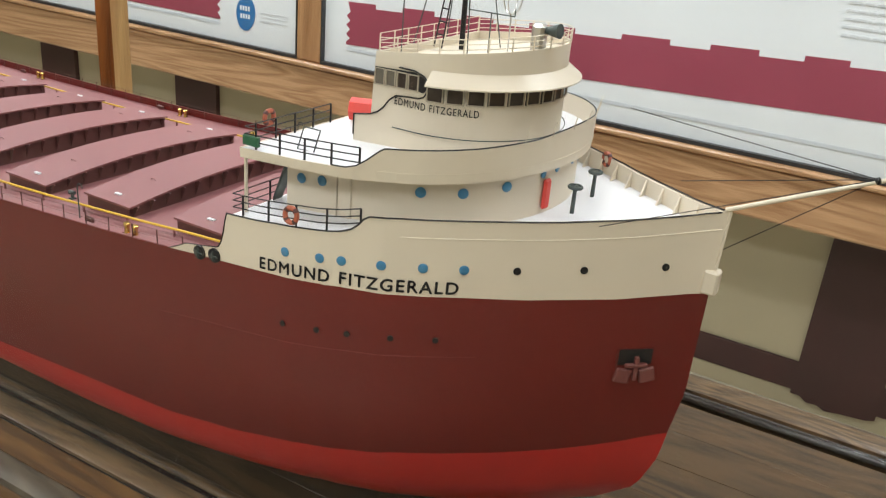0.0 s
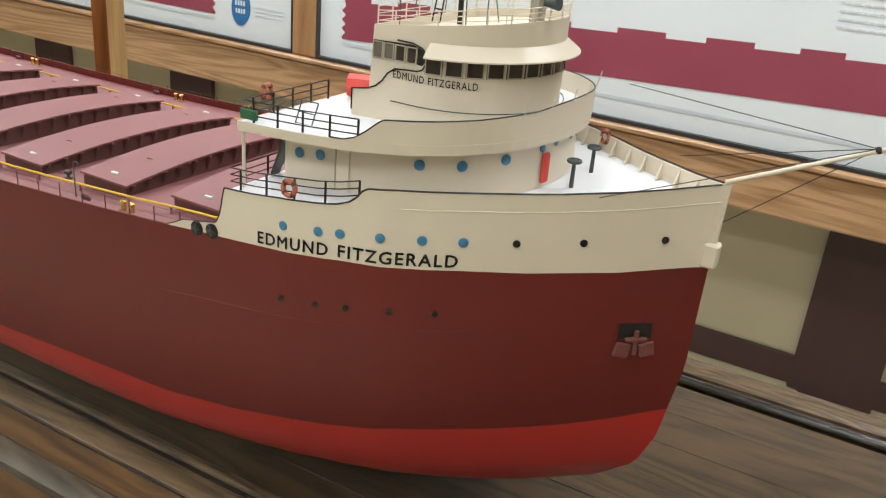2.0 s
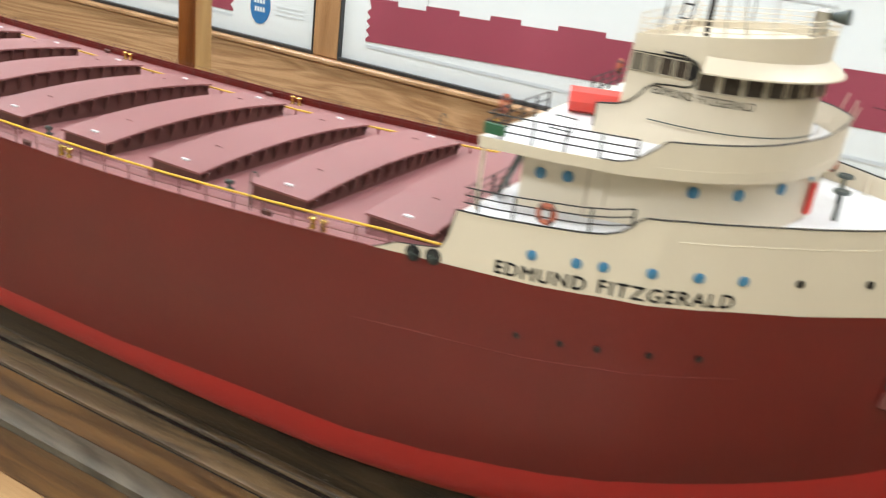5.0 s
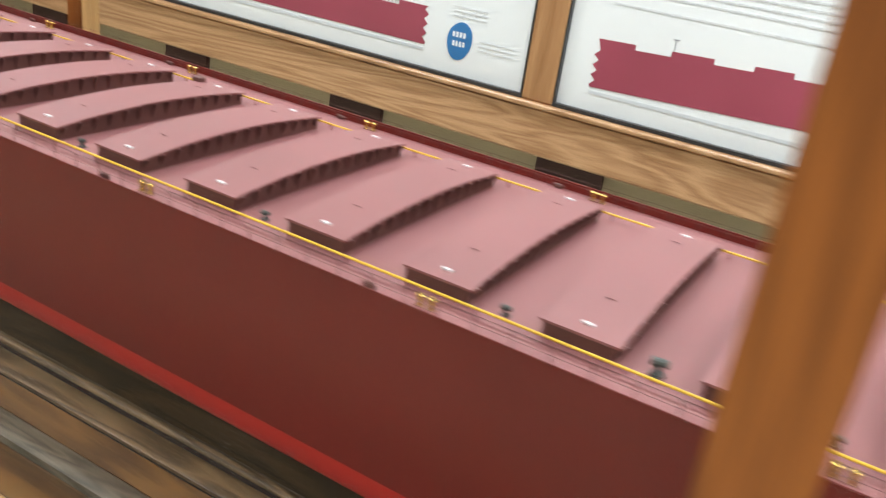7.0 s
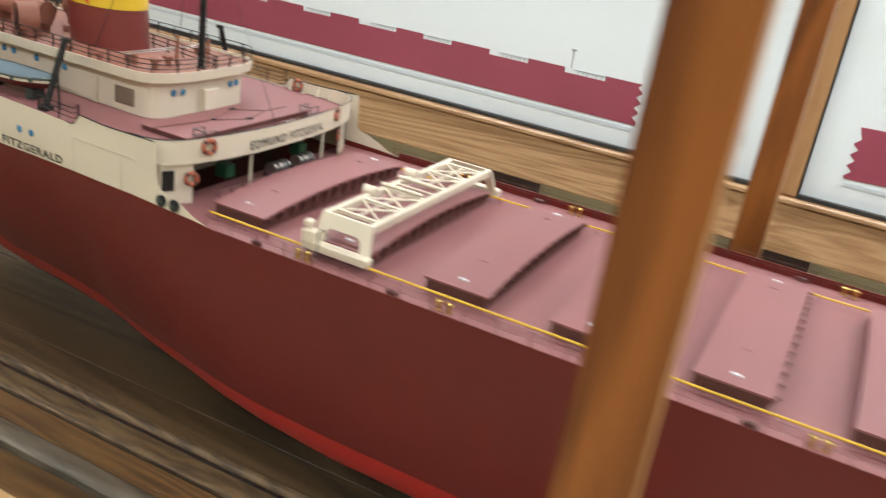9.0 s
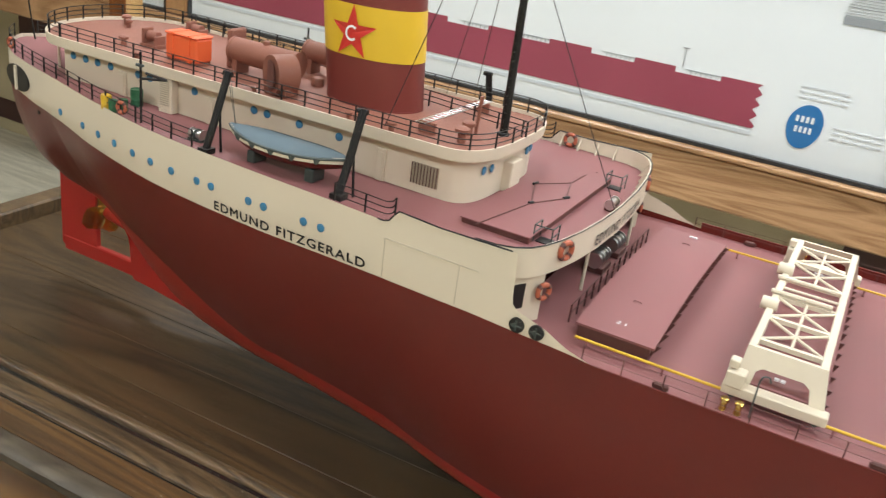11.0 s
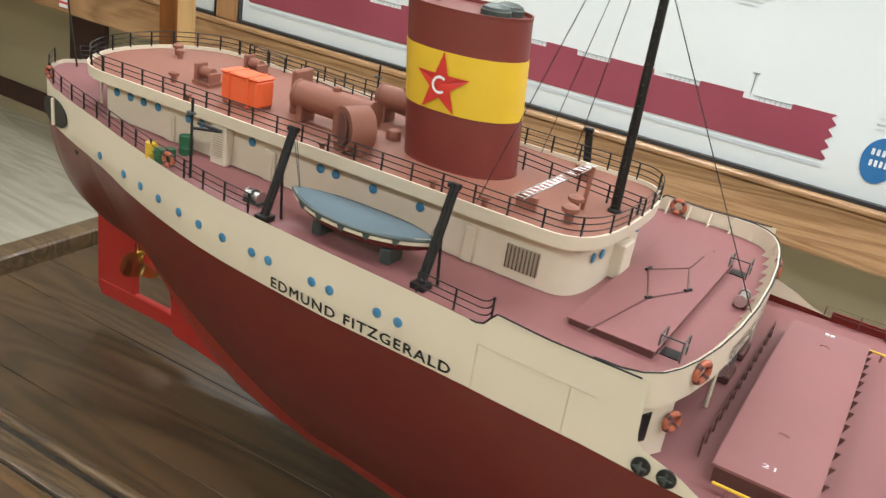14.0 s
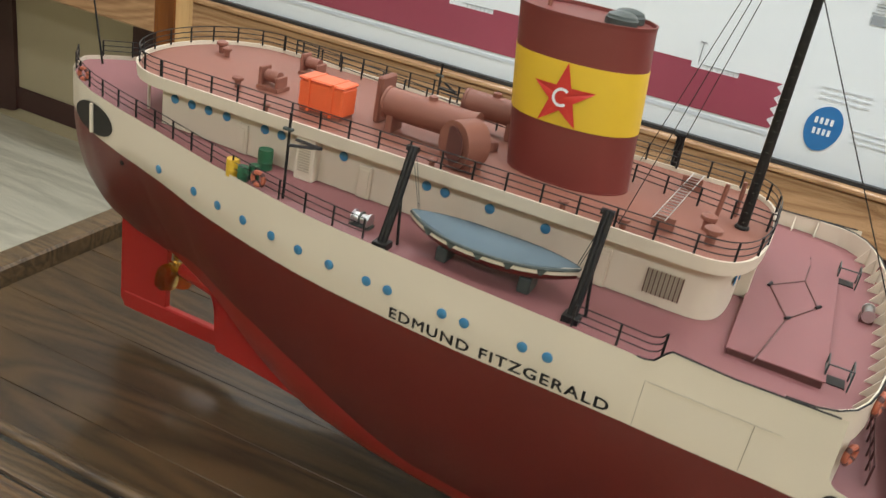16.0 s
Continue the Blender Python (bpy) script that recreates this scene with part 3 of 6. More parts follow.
for x in XPOST:
    for y in (-HW, HW):
        bm = boxed(x - (0.0130 if y < 0 else 0.0115), x + (0.0145 if y < 0 else 0.0115), y - 0.0125, y + (0.0065 if y < 0 else 0.0125), ZB + (0.0115 if y < 0 else 0.0055), ZT, 0.0012)
        ob = part("post", bm, M_POST, case)
        # faces that look along the case are coloured paler than front and back
        ob.data.materials.append(M_POSTSIDE)
        for f in ob.data.polygons:
            if abs(f.normal.x) > 0.9:
                f.material_index = 1
for y in (-HW, HW):
    part("top_rail", boxed(-HL, HL, y - 0.0125, y + 0.0125, ZT, ZT + 0.03, 0.002), M_POST, case)
for x in (-HL, HL):
    part("top_rail", boxed(x - 0.0115, x + 0.0115, -HW + 0.013, HW - 0.013, ZT, ZT + 0.03, 0.002), M_POST, case)
for a, b in zip(XPOST, XPOST[1:]):
    for y in (-HW + 0.004, HW - 0.004):
        g = part("glass_pane", boxed(a + 0.012, b - 0.012, y - 0.0015, y + 0.0015, ZB + 0.0115, ZT - 0.001), M_GLASS, case, "clear glass pane", False)
        g.visible_shadow = False
for x in (-HL, HL):
    g = part("glass_pane", boxed(x - 0.0015, x + 0.0015, -HW + 0.013, HW - 0.013, ZB + 0.0115, ZT - 0.001), M_GLASS, case, "clear glass pane", False)
    g.visible_shadow = False

# ---------------------------------------------------------------- the ship model: lines
PX = [-2.085, -2.080, -2.070, -2.050, -2.030, -2.000, -1.9617, -1.9273, -1.9065, -1.8855, -1.8637, -1.8446, -1.8243, -1.790, -1.748, -1.707, -1.660,
      -1.585, -1.5, 0.0, 0.030, 0.063, 0.085, 0.111, 0.130, 0.144, 0.167, 0.189, 0.205, 0.220, 0.232, 0.2405]
PB = [0, 0.012, 0.024, 0.038, 0.0475, 0.0565, 0.0660, 0.0752, 0.0802, 0.0850, 0.0895, 0.0928, 0.0952, 0.0976, 0.0998, 0.1012, 0.1032,
      0.1058, 0.106, 0.106, 0.107, 0.1075, 0.105, 0.098, 0.0875, 0.078, 0.061, 0.043, 0.030, 0.0165, 0.006, 0]
half = curve(PX, PB)
keel = curve([-2.085, -2.072, -2.05, -2.028, -2.0, -1.974, -1.965, -1.961, 0.3], [-0.020, -0.050, -0.066, -0.075, -0.080, -0.084, -0.096, -0.137, -0.137])
# the hollow run of the hull towards the propeller, above the thin skeg
run = curve([-2.085, -2.072, -2.05, -2.028, -2.0, -1.965, -1.93, -1.89, -1.86, 0.3], [-0.020, -0.050, -0.066, -0.075, -0.082, -0.095, -0.113, -0.130, -0.137, -0.137])
floor_half = curve([-2.0, -1.984, -1.926, -1.869, -1.819, -1.7587, -1.67, -1.5787, -0.3, -0.05], [0.0, 0.0032, 0.0085, 0.0165, 0.0240, 0.0300, 0.0470, 0.0600, 0.0600, 0.0])
full = curve([-2.085, -2.03, -2.0, -1.985, -1.95, -1.91, -1.858, -1.81, -1.775, -1.74, -1.70, -1.666, -1.575, -1.52, -1.45, -0.15, -0.11, -0.08, -0.05, -0.02, 0.01, 0.04, 0.07, 0.10, 0.13, 0.22, 0.26], [1.8, 1.4, 1.2, 1.12, 1.18, 1.36, 1.45, 1.60, 1.68, 1.62, 1.58, 1.62, 2.8, 5.3, 10, 12, 11.5, 10.7, 9.5, 7.6, 6.0, 4.7, 3.8, 3.4, 3.2, 3.4, 3.4])
stem_back = curve([-0.137, -0.123, -0.1025, -0.079, -0.066, -0.036, 0.02, 0.066], [0.085, 0.0425, 0.018, 0.009, 0.0075, 0.0025, 0.0015, 0.0])
boot = curve([-2.06, -2.02, -1.995, -1.97, -1.944, -1.915, -1.885, -1.85, -1.82, -1.80, -1.775, -1.72, -1.648, -1.55, -1.516, -0.3, -0.19, -0.13, -0.08, -0.027, 0.02, 0.06, 0.09, 0.12, 0.16, 0.19, 0.22, 0.2405],
             [-0.085, -0.082, -0.070, -0.062, -0.058, -0.057, -0.061, -0.071, -0.084, -0.094, -0.103, -0.106, -0.1097, -0.1134, -0.1152, -0.115, -0.1130, -0.1078, -0.1045, -0.1020, -0.0946, -0.0858, -0.0806, -0.0759, -0.0736, -0.0718, -0.0677, -0.0628])
deck_edge = curve([-1.7, -0.44, -0.34, -0.24, -0.19, -0.146, -0.068, -0.0205, 0.03, 0.06], [-0.0080, -0.0084, -0.0080, -0.0070, -0.0056, -0.0034, 0.0015, 0.0055, 0.0085, 0.010])
bow_line = curve([-0.0205, 0.04, 0.09, 0.143, 0.17, 0.205, 0.2405], [0.0054, 0.0115, 0.0164, 0.0179, 0.0176, 0.0185, 0.0218])
bow_top = curve([-0.0205, -0.014, -0.0078, 0.004, 0.0154, 0.0180, 0.0200, 0.0217, 0.0407, 0.059, 0.0779, 0.0897, 0.0955, 0.0989, 0.1012, 0.1040, 0.1152, 0.137, 0.158, 0.179, 0.200, 0.220, 0.2405],
                [0.0056, 0.0085, 0.0117, 0.0137, 0.0162, 0.0200, 0.0270, 0.0366, 0.0382, 0.0407, 0.0427, 0.0446, 0.0468, 0.0497, 0.0528, 0.0546, 0.0556, 0.0565, 0.0572, 0.0579, 0.0595, 0.0617, 0.0650])
aft_line = curve([-2.085, -2.03, -1.977, -1.93, -1.88, -1.834, -1.745, -1.668, -1.612, -1.584, -1.560, -1.548],
                 [0.012, 0.008, 0.003, -0.0005, -0.002, -0.0030, -0.0050, -0.0045, -0.0045, -0.0055, -0.0065, -0.0078])
aft_top = curve([-2.085, -1.95, -1.84, -1.75, -1.70, -1.6676, -1.6640, -1.6610, -1.6585, -1.6345, -1.5950, -1.5918, -1.5905, -1.587, -1.580, -1.5709, -1.5600, -1.548],
                [0.0340, 0.0315, 0.0300, 0.0290, 0.0282, 0.0274, 0.0285, 0.0325, 0.0350, 0.0338, 0.0346, 0.0346, 0.0090, 0.0056, 0.0040, 0.0010, -0.0045, -0.0077])
poop_z = curve([-2.085, -1.84, -1.66, -1.57], [0.0315, 0.0283, 0.0258, 0.0238])
main_z = lambda x: deck_edge(x) - 0.0012
fore_z = curve([0.0, 0.022, 0.09, 0.2405], [0.034, 0.0355, 0.0425, 0.0525])


# the far side stands a little further out than the near one
wide = curve([-2.085, -2.02, -1.75, -1.50, -0.15, 0.03], [1.0, 1.06, 1.13, 1.17, 1.17, 1.0])
port = lambda x, y, sy: y * sy if sy > 0 else -y * wide(x)


def side_point(x, z, out=0.0):
    """A point of the starboard hull face, out: metres proud of it."""
    e = 0.002
    b = half(x)
    if z < 0.01:
        u = (0.01 - z) / (0.01 - run(x))
        f = min(b, floor_half(x))
        b = f + (b - f) * max(0.0, 1 - min(1, u) ** full(x)) ** (1 / full(x))
    s = max(0.0, x / 0.2405) ** 2
    d = Vector((1, -(half(x + e) - half(x - e)) / (2 * e), 0)).normalized()
    nrm = Vector((d.y, -d.x, 0))
    return Vector((x - stem_back(z) * s, -b, z)) + nrm * out


ARC_X = np.linspace(-2.0, 0.235, 1600)
ARC_S = np.concatenate([[0], np.cumsum(np.hypot(np.diff(ARC_X), np.diff([half(x) for x in ARC_X])))])
x_at = lambda s: float(np.interp(s, ARC_S, ARC_X))
s_at = lambda x: float(np.interp(x, ARC_X, ARC_S))


def hull_strip(xs, lo, hi, rows, ease=1.0, fold=True):
    """Both sides of the hull between two lines, as one skin."""
    bm = bmesh.new()
    for sy in (1, -1):
        grid = []
        for x in xs:
            a, b = lo(x), hi(x)
            col = []
            for k in range(rows + 1):
                z = a + (b - a) * (k / rows) ** ease
                p = side_point(x, z)
                col.append(bm.verts.new((p.x, port(x, p.y, sy), p.z)))
            grid.append(col)
        for c, d in zip(grid, grid[1:]):
            for k in range(rows):
                q = (c[k], d[k], d[k + 1], c[k + 1])
                bm.faces.new(q if sy > 0 else q[::-1])
    bmesh.ops.remove_doubles(bm, verts=bm.verts, dist=0.00004)
    return bm


ship = thing("ship_model", "large scale model of a red and cream lake freighter", "ship model", (-0.9, 0, -0.1655))
XS = np.unique(np.concatenate([np.linspace(-2.085, -1.99, 22), np.linspace(-1.99, -1.94, 22), np.linspace(-1.94, -1.50, 40), np.linspace(-1.50, -0.05, 30), np.linspace(-0.05, 0.2405, 60)]))
hull_top = lambda x: bow_line(x) if x > -0.0205 else (aft_line(x) if x < -1.548 else deck_edge(x))
low_line = lambda x: max(boot(x), keel(x)) if x < -1.9 else boot(x)
part("hull_bottom", hull_strip(XS, keel, low_line, 16, 2.2), M_ORANGE, ship, "bright red painted bottom of the hull")
part("hull_side", hull_strip(XS, low_line, hull_top, 14), M_RED, ship, "dark red painted hull side")
XB = np.unique(np.concatenate([np.linspace(-0.0205, 0.03, 40), np.linspace(0.03, 0.2405, 70), np.linspace(0.088, 0.106, 24)]))
part("bow_plating", hull_strip(XB, bow_line, bow_top, 8), M_CREAM, ship, "cream painted bow plating with dark edge line")
XA = np.unique(np.concatenate([np.linspace(-2.085, -1.94, 30), np.linspace(-1.94, -1.548, 70), np.linspace(-1.672, -1.655, 16), np.linspace(-1.596, -1.586, 16)]))
part("stern_plating", hull_strip(XA, aft_line, aft_top, 8), M_CREAM, ship, "cream painted stern plating")
# inner faces of the bulwarks
for sy in (1, -1):
    pts = [(p.x, p.y) for p in (side_point(x, 0.05, -0.0012) for x in np.linspace(0.1005, 0.2385, 40))]
    bm = wallrun(pts, fore_z, lambda x: bow_top(min(0.2405, x)) - 0.0002, 0.0008)
    for v in bm.verts:
        v.co.y *= sy
    part("bulwark_lining", bm, M_CREAM, ship)
    for x in np.linspace(0.115, 0.225, 10):
        p = side_point(x, 0.05, -0.0022)
        bm = bmesh.new()
        h = bow_top(x) - fore_z(x)
        t = Vector((0.0004, 0, 0))
        vs = [Vector((p.x, p.y, fore_z(x))), Vector((p.x - 0.001, p.y + 0.0055, fore_z(x))), Vector((p.x, p.y, fore_z(x) + h * 0.9))]
        f = [bm.verts.new((*(v - t).xy, v.z)) for v in vs]
        g = [bm.verts.new((*(v + t).xy, v.z)) for v in vs]
        bm.faces.new(f), bm.faces.new(g[::-1])
        for i in range(3):
            bm.faces.new((f[i], f[(i + 1) % 3], g[(i + 1) % 3], g[i]))
        for v in bm.verts:
            v.co.y *= sy
        part("bulwark_rib", bm, M_CREAM, ship, smooth=False)


def edge_line(fn, xs, r, out=0.0, mat=None, name="edge_line", sides=(1, -1)):
    for sy in sides:
        bm = bmesh.new()
        pts = []
        for x in xs:
            p = side_point(x, fn(x), out)
            pts.append((p.x, port(x, p.y, sy), p.z))
        tube(bm, pts, r, 4)
        part(name, bm, mat or M_BLACK, ship)


edge_line(bow_top, [x for x in XB if x > 0.0150 and x < 0.240], 0.00045)
edge_line(bow_top, [x for x in XB if x <= 0.0160], 0.0003)
edge_line(aft_top, [x for x in XA if -1.672 < x < -1.5945], 0.00045)
edge_line(lambda x: bow_top(x) - 0.0090, np.linspace(0.118, 0.239, 30), 0.0003, mat=M_CREAM, name="rubbing_strake")
edge_line(lambda x: -0.0313 + (x + 0.0012) * 0.145 - 0.25 * max(0, x - 0.09) ** 1.4, np.linspace(-0.03, 0.152, 30), 0.00022, mat=M_RED, name="plate_seam")
edge_line(deck_edge, np.linspace(-1.545, -0.022, 60), 0.0004, mat=M_RED, name="gunwale", sides=(1,))
bm = bmesh.new()
rows = []
for x in np.linspace(-1.548, -0.020, 60):
    y, z = half(x) * wide(x), deck_edge(x)
    rows.append([bm.verts.new(v) for v in ((x, y - 0.0012, z - 0.002), (x, y - 0.0012, z + 0.0048), (x, y, z + 0.0048), (x, y, z - 0.002))])
for a, b in zip(rows, rows[1:]):
    for k in range(4):
        bm.faces.new((a[k], b[k], b[(k + 1) % 4], a[(k + 1) % 4]))
bm.faces.new(rows[0]), bm.faces.new(rows[-1][::-1])
part("gunwale", bm, M_RED, ship, "dark red gunwale bar along the deck edge", False)
part("stem_cap", tube(bmesh.new(), [(0.2409, 0, 0.0650), (0.2398, 0, 0.036), (0.2392, 0, 0.021)], 0.0008, 6), M_CREAM, ship)
part("stem_fairlead", boxed(0.2350, 0.2425, -0.0040, 0.0040, 0.0220, 0.0345, 0.001), M_CREAM, ship, "cream roller housing on the stem")
# decks


def deck_strip(xs, inset, zlo, zhi):
    """A deck across the hull between both sides, in strips."""
    bm = bmesh.new()
    rows = [[bm.verts.new(v) for v in ((x, inset - half(x), zlo(x)), (x, inset - half(x), zhi(x)), (x, half(x) * wide(x) - inset, zhi(x)), (x, half(x) * wide(x) - inset, zlo(x)))] for x in xs]
    for a, b in zip(rows, rows[1:]):
        for k in range(4):
            bm.faces.new((a[k], b[k], b[(k + 1) % 4], a[(k + 1) % 4]))
    bm.faces.new(rows[0]), bm.faces.new(rows[-1][::-1])
    return bm


xs = list(np.linspace(-1.60, 0.05, 60))
part("main_deck", deck_strip(xs, 0.0010, lambda x: main_z(x) - 0.003, main_z), M_DECK, ship, "mauve painted cargo deck", False)
xs = list(np.linspace(0.0235, 0.2385, 50))
part("forecastle_deck", deck_strip(xs, 0.0014, lambda x: fore_z(x) - 0.0015, fore_z), M_WHITE, ship, "white painted forecastle deck", False)
part("break_bulkhead", boxed(0.0222, 0.0240, -0.1055, 0.1055, 0.0055, 0.0350), M_CREAM, ship)
# rounded poop front
PF = [(-1.6150, -0.1046), (-1.6040, -0.1040), (-1.5960, -0.1010), (-1.5895, -0.0950), (-1.5850, -0.0860), (-1.5815, -0.0740), (-1.5780, -0.0550), (-1.5755, -0.0300), (-1.5745, 0.0)]
PF = PF + [(x, -y * 1.13) for x, y in PF[-2::-1]]
xs = list(np.linspace(-2.0835, -1.617, 60))
part("poop_deck", slab([(-1.6171, -0.1045)] + [(x - 0.0012, y * 0.985) for x, y in PF] + [(-1.6171, 0.1175)], lambda x: poop_z(x) - 0.0025, poop_z), M_DECK, ship, "mauve painted poop deck", False)
part("poop_deck", deck_strip(xs, 0.0012, lambda x: poop_z(x) - 0.0025, poop_z), M_DECK, ship, "mauve painted poop deck", False)
part("poop_front_band", wallrun(PF, 0.0185, 0.0346, 0.0012), M_CREAM, ship, "cream bulwark band across the poop front")
bm = bmesh.new()
part("edge_line", tube(bm, [(x, y, 0.0348) for x, y in PF], 0.00045, 4), M_BLACK, ship)
part("poop_bulkhead", boxed(-1.6290, -1.6270, -0.1000, 0.1000, -0.0085, 0.0225), M_CREAM, ship)
for sy in (1, -1):
    for x in np.linspace(-1.655, -1.603, 5):
        bm = bmesh.new()
        y = half(x) * (wide(x) if sy > 0 else 1.0) - 0.0016
        vs = [(x, y, poop_z(x)), (x, y - 0.005, poop_z(x)), (x, y, aft_top(x) - 0.001)]
        f = [bm.verts.new((a - 0.0004, sy * b, c)) for a, b, c in vs]
        g = [bm.verts.new((a + 0.0004, sy * b, c)) for a, b, c in vs]
        bm.faces.new(f), bm.faces.new(g[::-1])
        for i in range(3):
            bm.faces.new((f[i], f[(i + 1) % 3], g[(i + 1) % 3], g[i]))
        part("bulwark_rib", bm, M_CREAM, ship, smooth=False)
    # slanted end walls with a dark doorway under the poop front
    k = 1.0 if sy < 0 else 1.13
    bm = slab([(a, b * k) for a, b in [(-1.6270, sy * 0.0985), (-1.5950, sy * 0.0985), (-1.5850, sy * 0.0800), (-1.5870, sy * 0.0790), (-1.5965, sy * 0.0965), (-1.6270, sy * 0.0965)]], -0.0085, 0.0185)
    part("wing_wall", bm, M_CREAM, ship, smooth=False)
    part("doorway", boxed(-0.0040, 0.0040, -0.0006, 0.0006, -0.0060, 0.0075, m=Matrix.Translation((-1.5928, sy * 0.0940 * k, 0.0065)) @ Matrix.Rotation(sy * radians(-61.6), 4, "Z")), M_BLACK, ship)
# skeg, rudder, propeller
bm = bmesh.new()
rows = [[bm.verts.new((x, sy * floor_half(x), -0.1370)) for sy in (-1, 1)] for x in np.linspace(-1.961, -0.05, 80)]
for a, b in zip(rows, rows[1:]):
    bm.faces.new((a[0], b[0], b[1], a[1]))
bmesh.ops.solidify(bm, geom=bm.faces[:], thickness=0.001)
part("bottom_plate", bm, M_ORANGE, ship)
part("sole_piece", boxed(-2.0560, -1.9560, -0.0030, 0.0030, -0.1440, -0.1310, 0.0010), M_ORANGE, ship)
bm = bmesh.new()
ring = [(-2.0585, -0.0660), (-2.0590, -0.1380), (-2.0530, -0.1440), (-2.0170, -0.1440), (-2.0170, -0.0690), (-2.0450, -0.0630)]
f = [bm.verts.new((x, -0.0022, z)) for x, z in ring]
g = [bm.verts.new((x, 0.0022, z)) for x, z in ring]
bm.faces.new(f), bm.faces.new(g[::-1])
for i in range(6):
    bm.faces.new((f[i], f[(i + 1) % 6], g[(i + 1) % 6], g[i]))
part("rudder", bm, M_ORANGE, ship, "bright red rudder", False)
bm = rod(bmesh.new(), (-1.935, -0.006, -0.0955), (-2.004, 0, -0.0965), 0.0115, 0.0052, 14)
part("shaft_boss", bm, M_ORANGE, ship)
bm = rod(bmesh.new(), (-2.0030, 0, -0.0965), (-2.0150, 0, -0.0965), 0.0050, 0.0030, 14)
prop = part("propeller", bm, M_BRASS, ship, "four-bladed brass propeller")
for k in range(4):
    w = radians(20 + 90 * k)
    bm = bmesh.new()
    rows = []
    for i in range(7):
        t = i / 6
        r = 0.004 + 0.0180 * t
        ch = 0.0115 * math.sin(math.pi * (0.18 + 0.74 * t)) ** 0.8
        tw = radians(60 - 35 * t)
        row = []
        for s in (-1, -0.5, 0, 0.5, 1):
            a = s * ch
            row.append(bm.verts.new((-2.0085 + a * math.cos(tw) * 0.6, r * math.cos(w) - a * math.sin(tw) * math.sin(w), -0.0965 + r * math.sin(w) + a * math.sin(tw) * math.cos(w))))
        rows.append(row)
    for a, b in zip(rows, rows[1:]):
        for i in range(4):
            bm.faces.new((a[i], a[i + 1], b[i + 1], b[i]))
    bmesh.ops.solidify(bm, geom=bm.faces[:], thickness=0.0007)
    part("blade", bm, M_BRASS, prop)
for x, w, top in ((-1.62, 0.03, -0.1371), (-0.9, 0.03, -0.1371), (-0.2, 0.03, -0.1371)):
    k = thing("keel_block", "dark wooden block under the model's keel", "support block", (x, 0, -0.1655), "keel blocks")
    part("block", boxed(x - 0.033, x + 0.033, -w, w, -0.1655, top, 0.002), M_BASE, k)

# ---------------------------------------------------------------- portholes and lettering on the hull
disc = lathe([(0.0024, 0), (0.0024, 0.0004), (0.0021, 0.0006)], 14)
rim_mesh = finish("rim", lathe([(0.0027, 0), (0.0027, 0.0003)], 14), M_BLACK)
port_mesh = finish("porthole", disc, M_BLUE)
dark_mesh = finish("porthole", lathe([(0.0019, 0), (0.0019, 0.0005)], 12), M_BLACK)
dot_mesh = finish("scupper", lathe([(0.0016, 0), (0.0016, 0.0006)], 10), M_BLACK)


def on_hull(x, z, sy=1, out=0.0001):
    p, q = side_point(x - 0.001, z, out), side_point(x + 0.001, z, out)
    d = (q - p).normalized()
    n = Vector((d.y, -d.x, 0))
    c = (p + q) / 2
    m = Matrix((d, Vector((0, 0, 1)), n)).transposed().to_4x4()
    m.translation = c
    return m if sy > 0 else Matrix.Diagonal((1, -wide(x), 1, 1)) @ m


for sy in (1, -1):
    for x, z in ((0.061, 0.0272), (0.0806, 0.0290), (0.0916, 0.0301), (0.1107, 0.0316), (0.1278, 0.0322), (0.1438, 0.0324)):
        share("porthole", port_mesh, on_hull(x, z, sy), ship, "blue porthole")
    for x, z in ((0.164, 0.0328), (0.1893, 0.0338), (0.2204, 0.0357)):
        share("porthole", dark_mesh, on_hull(x, z, sy), ship, "black porthole")
    for x, z in ((0.0605, -0.0117), (0.0803, -0.0093), (0.096, -0.0076), (0.1165, -0.0057), (0.1352, -0.0050)):
        share("scupper", dot_mesh, on_hull(x, z, sy, 0.0007), ship)
    for x in (-1.9600, -1.9260, -1.9053, -1.8845, -1.8628, -1.8437, -1.8235, -1.8012, -1.7890, -1.7580, -1.7466, -1.7180, -1.7060):
        m = on_hull(x, 0.0108, sy) @ Matrix.Scale(1.02, 4)
        share("porthole", port_mesh, m, ship, "blue porthole")
    # fairleads with dark rollers
    for x, z in ((0.0025, 0.0095), (0.0134, 0.0110), (-1.5860, -0.0012), (-1.5755, -0.0014)):
        m = on_hull(x, z, sy)
        fl = share("fairlead", finish("fairlead", lathe([(0.0040, 0), (0.0040, 0.0010), (0.0032, 0.0014)], 16), M_BLACK), m, ship, "round black fairlead")
        part("spokes", rods([(m @ Vector((-0.0028, 0, 0.0014)), m @ Vector((0.0028, 0, 0.0014))), (m @ Vector((0, -0.0028, 0.0014)), m @ Vector((0, 0.0028, 0.0014)))], 0.0005, 5), M_GUNMETAL, fl)
        share("roller", finish("roller", rod(bmesh.new(), (-0.0008, 0, 0.0012), (-0.0008, 0, 0.0020), 0.0012, n=10), M_GUNMETAL), m, fl)

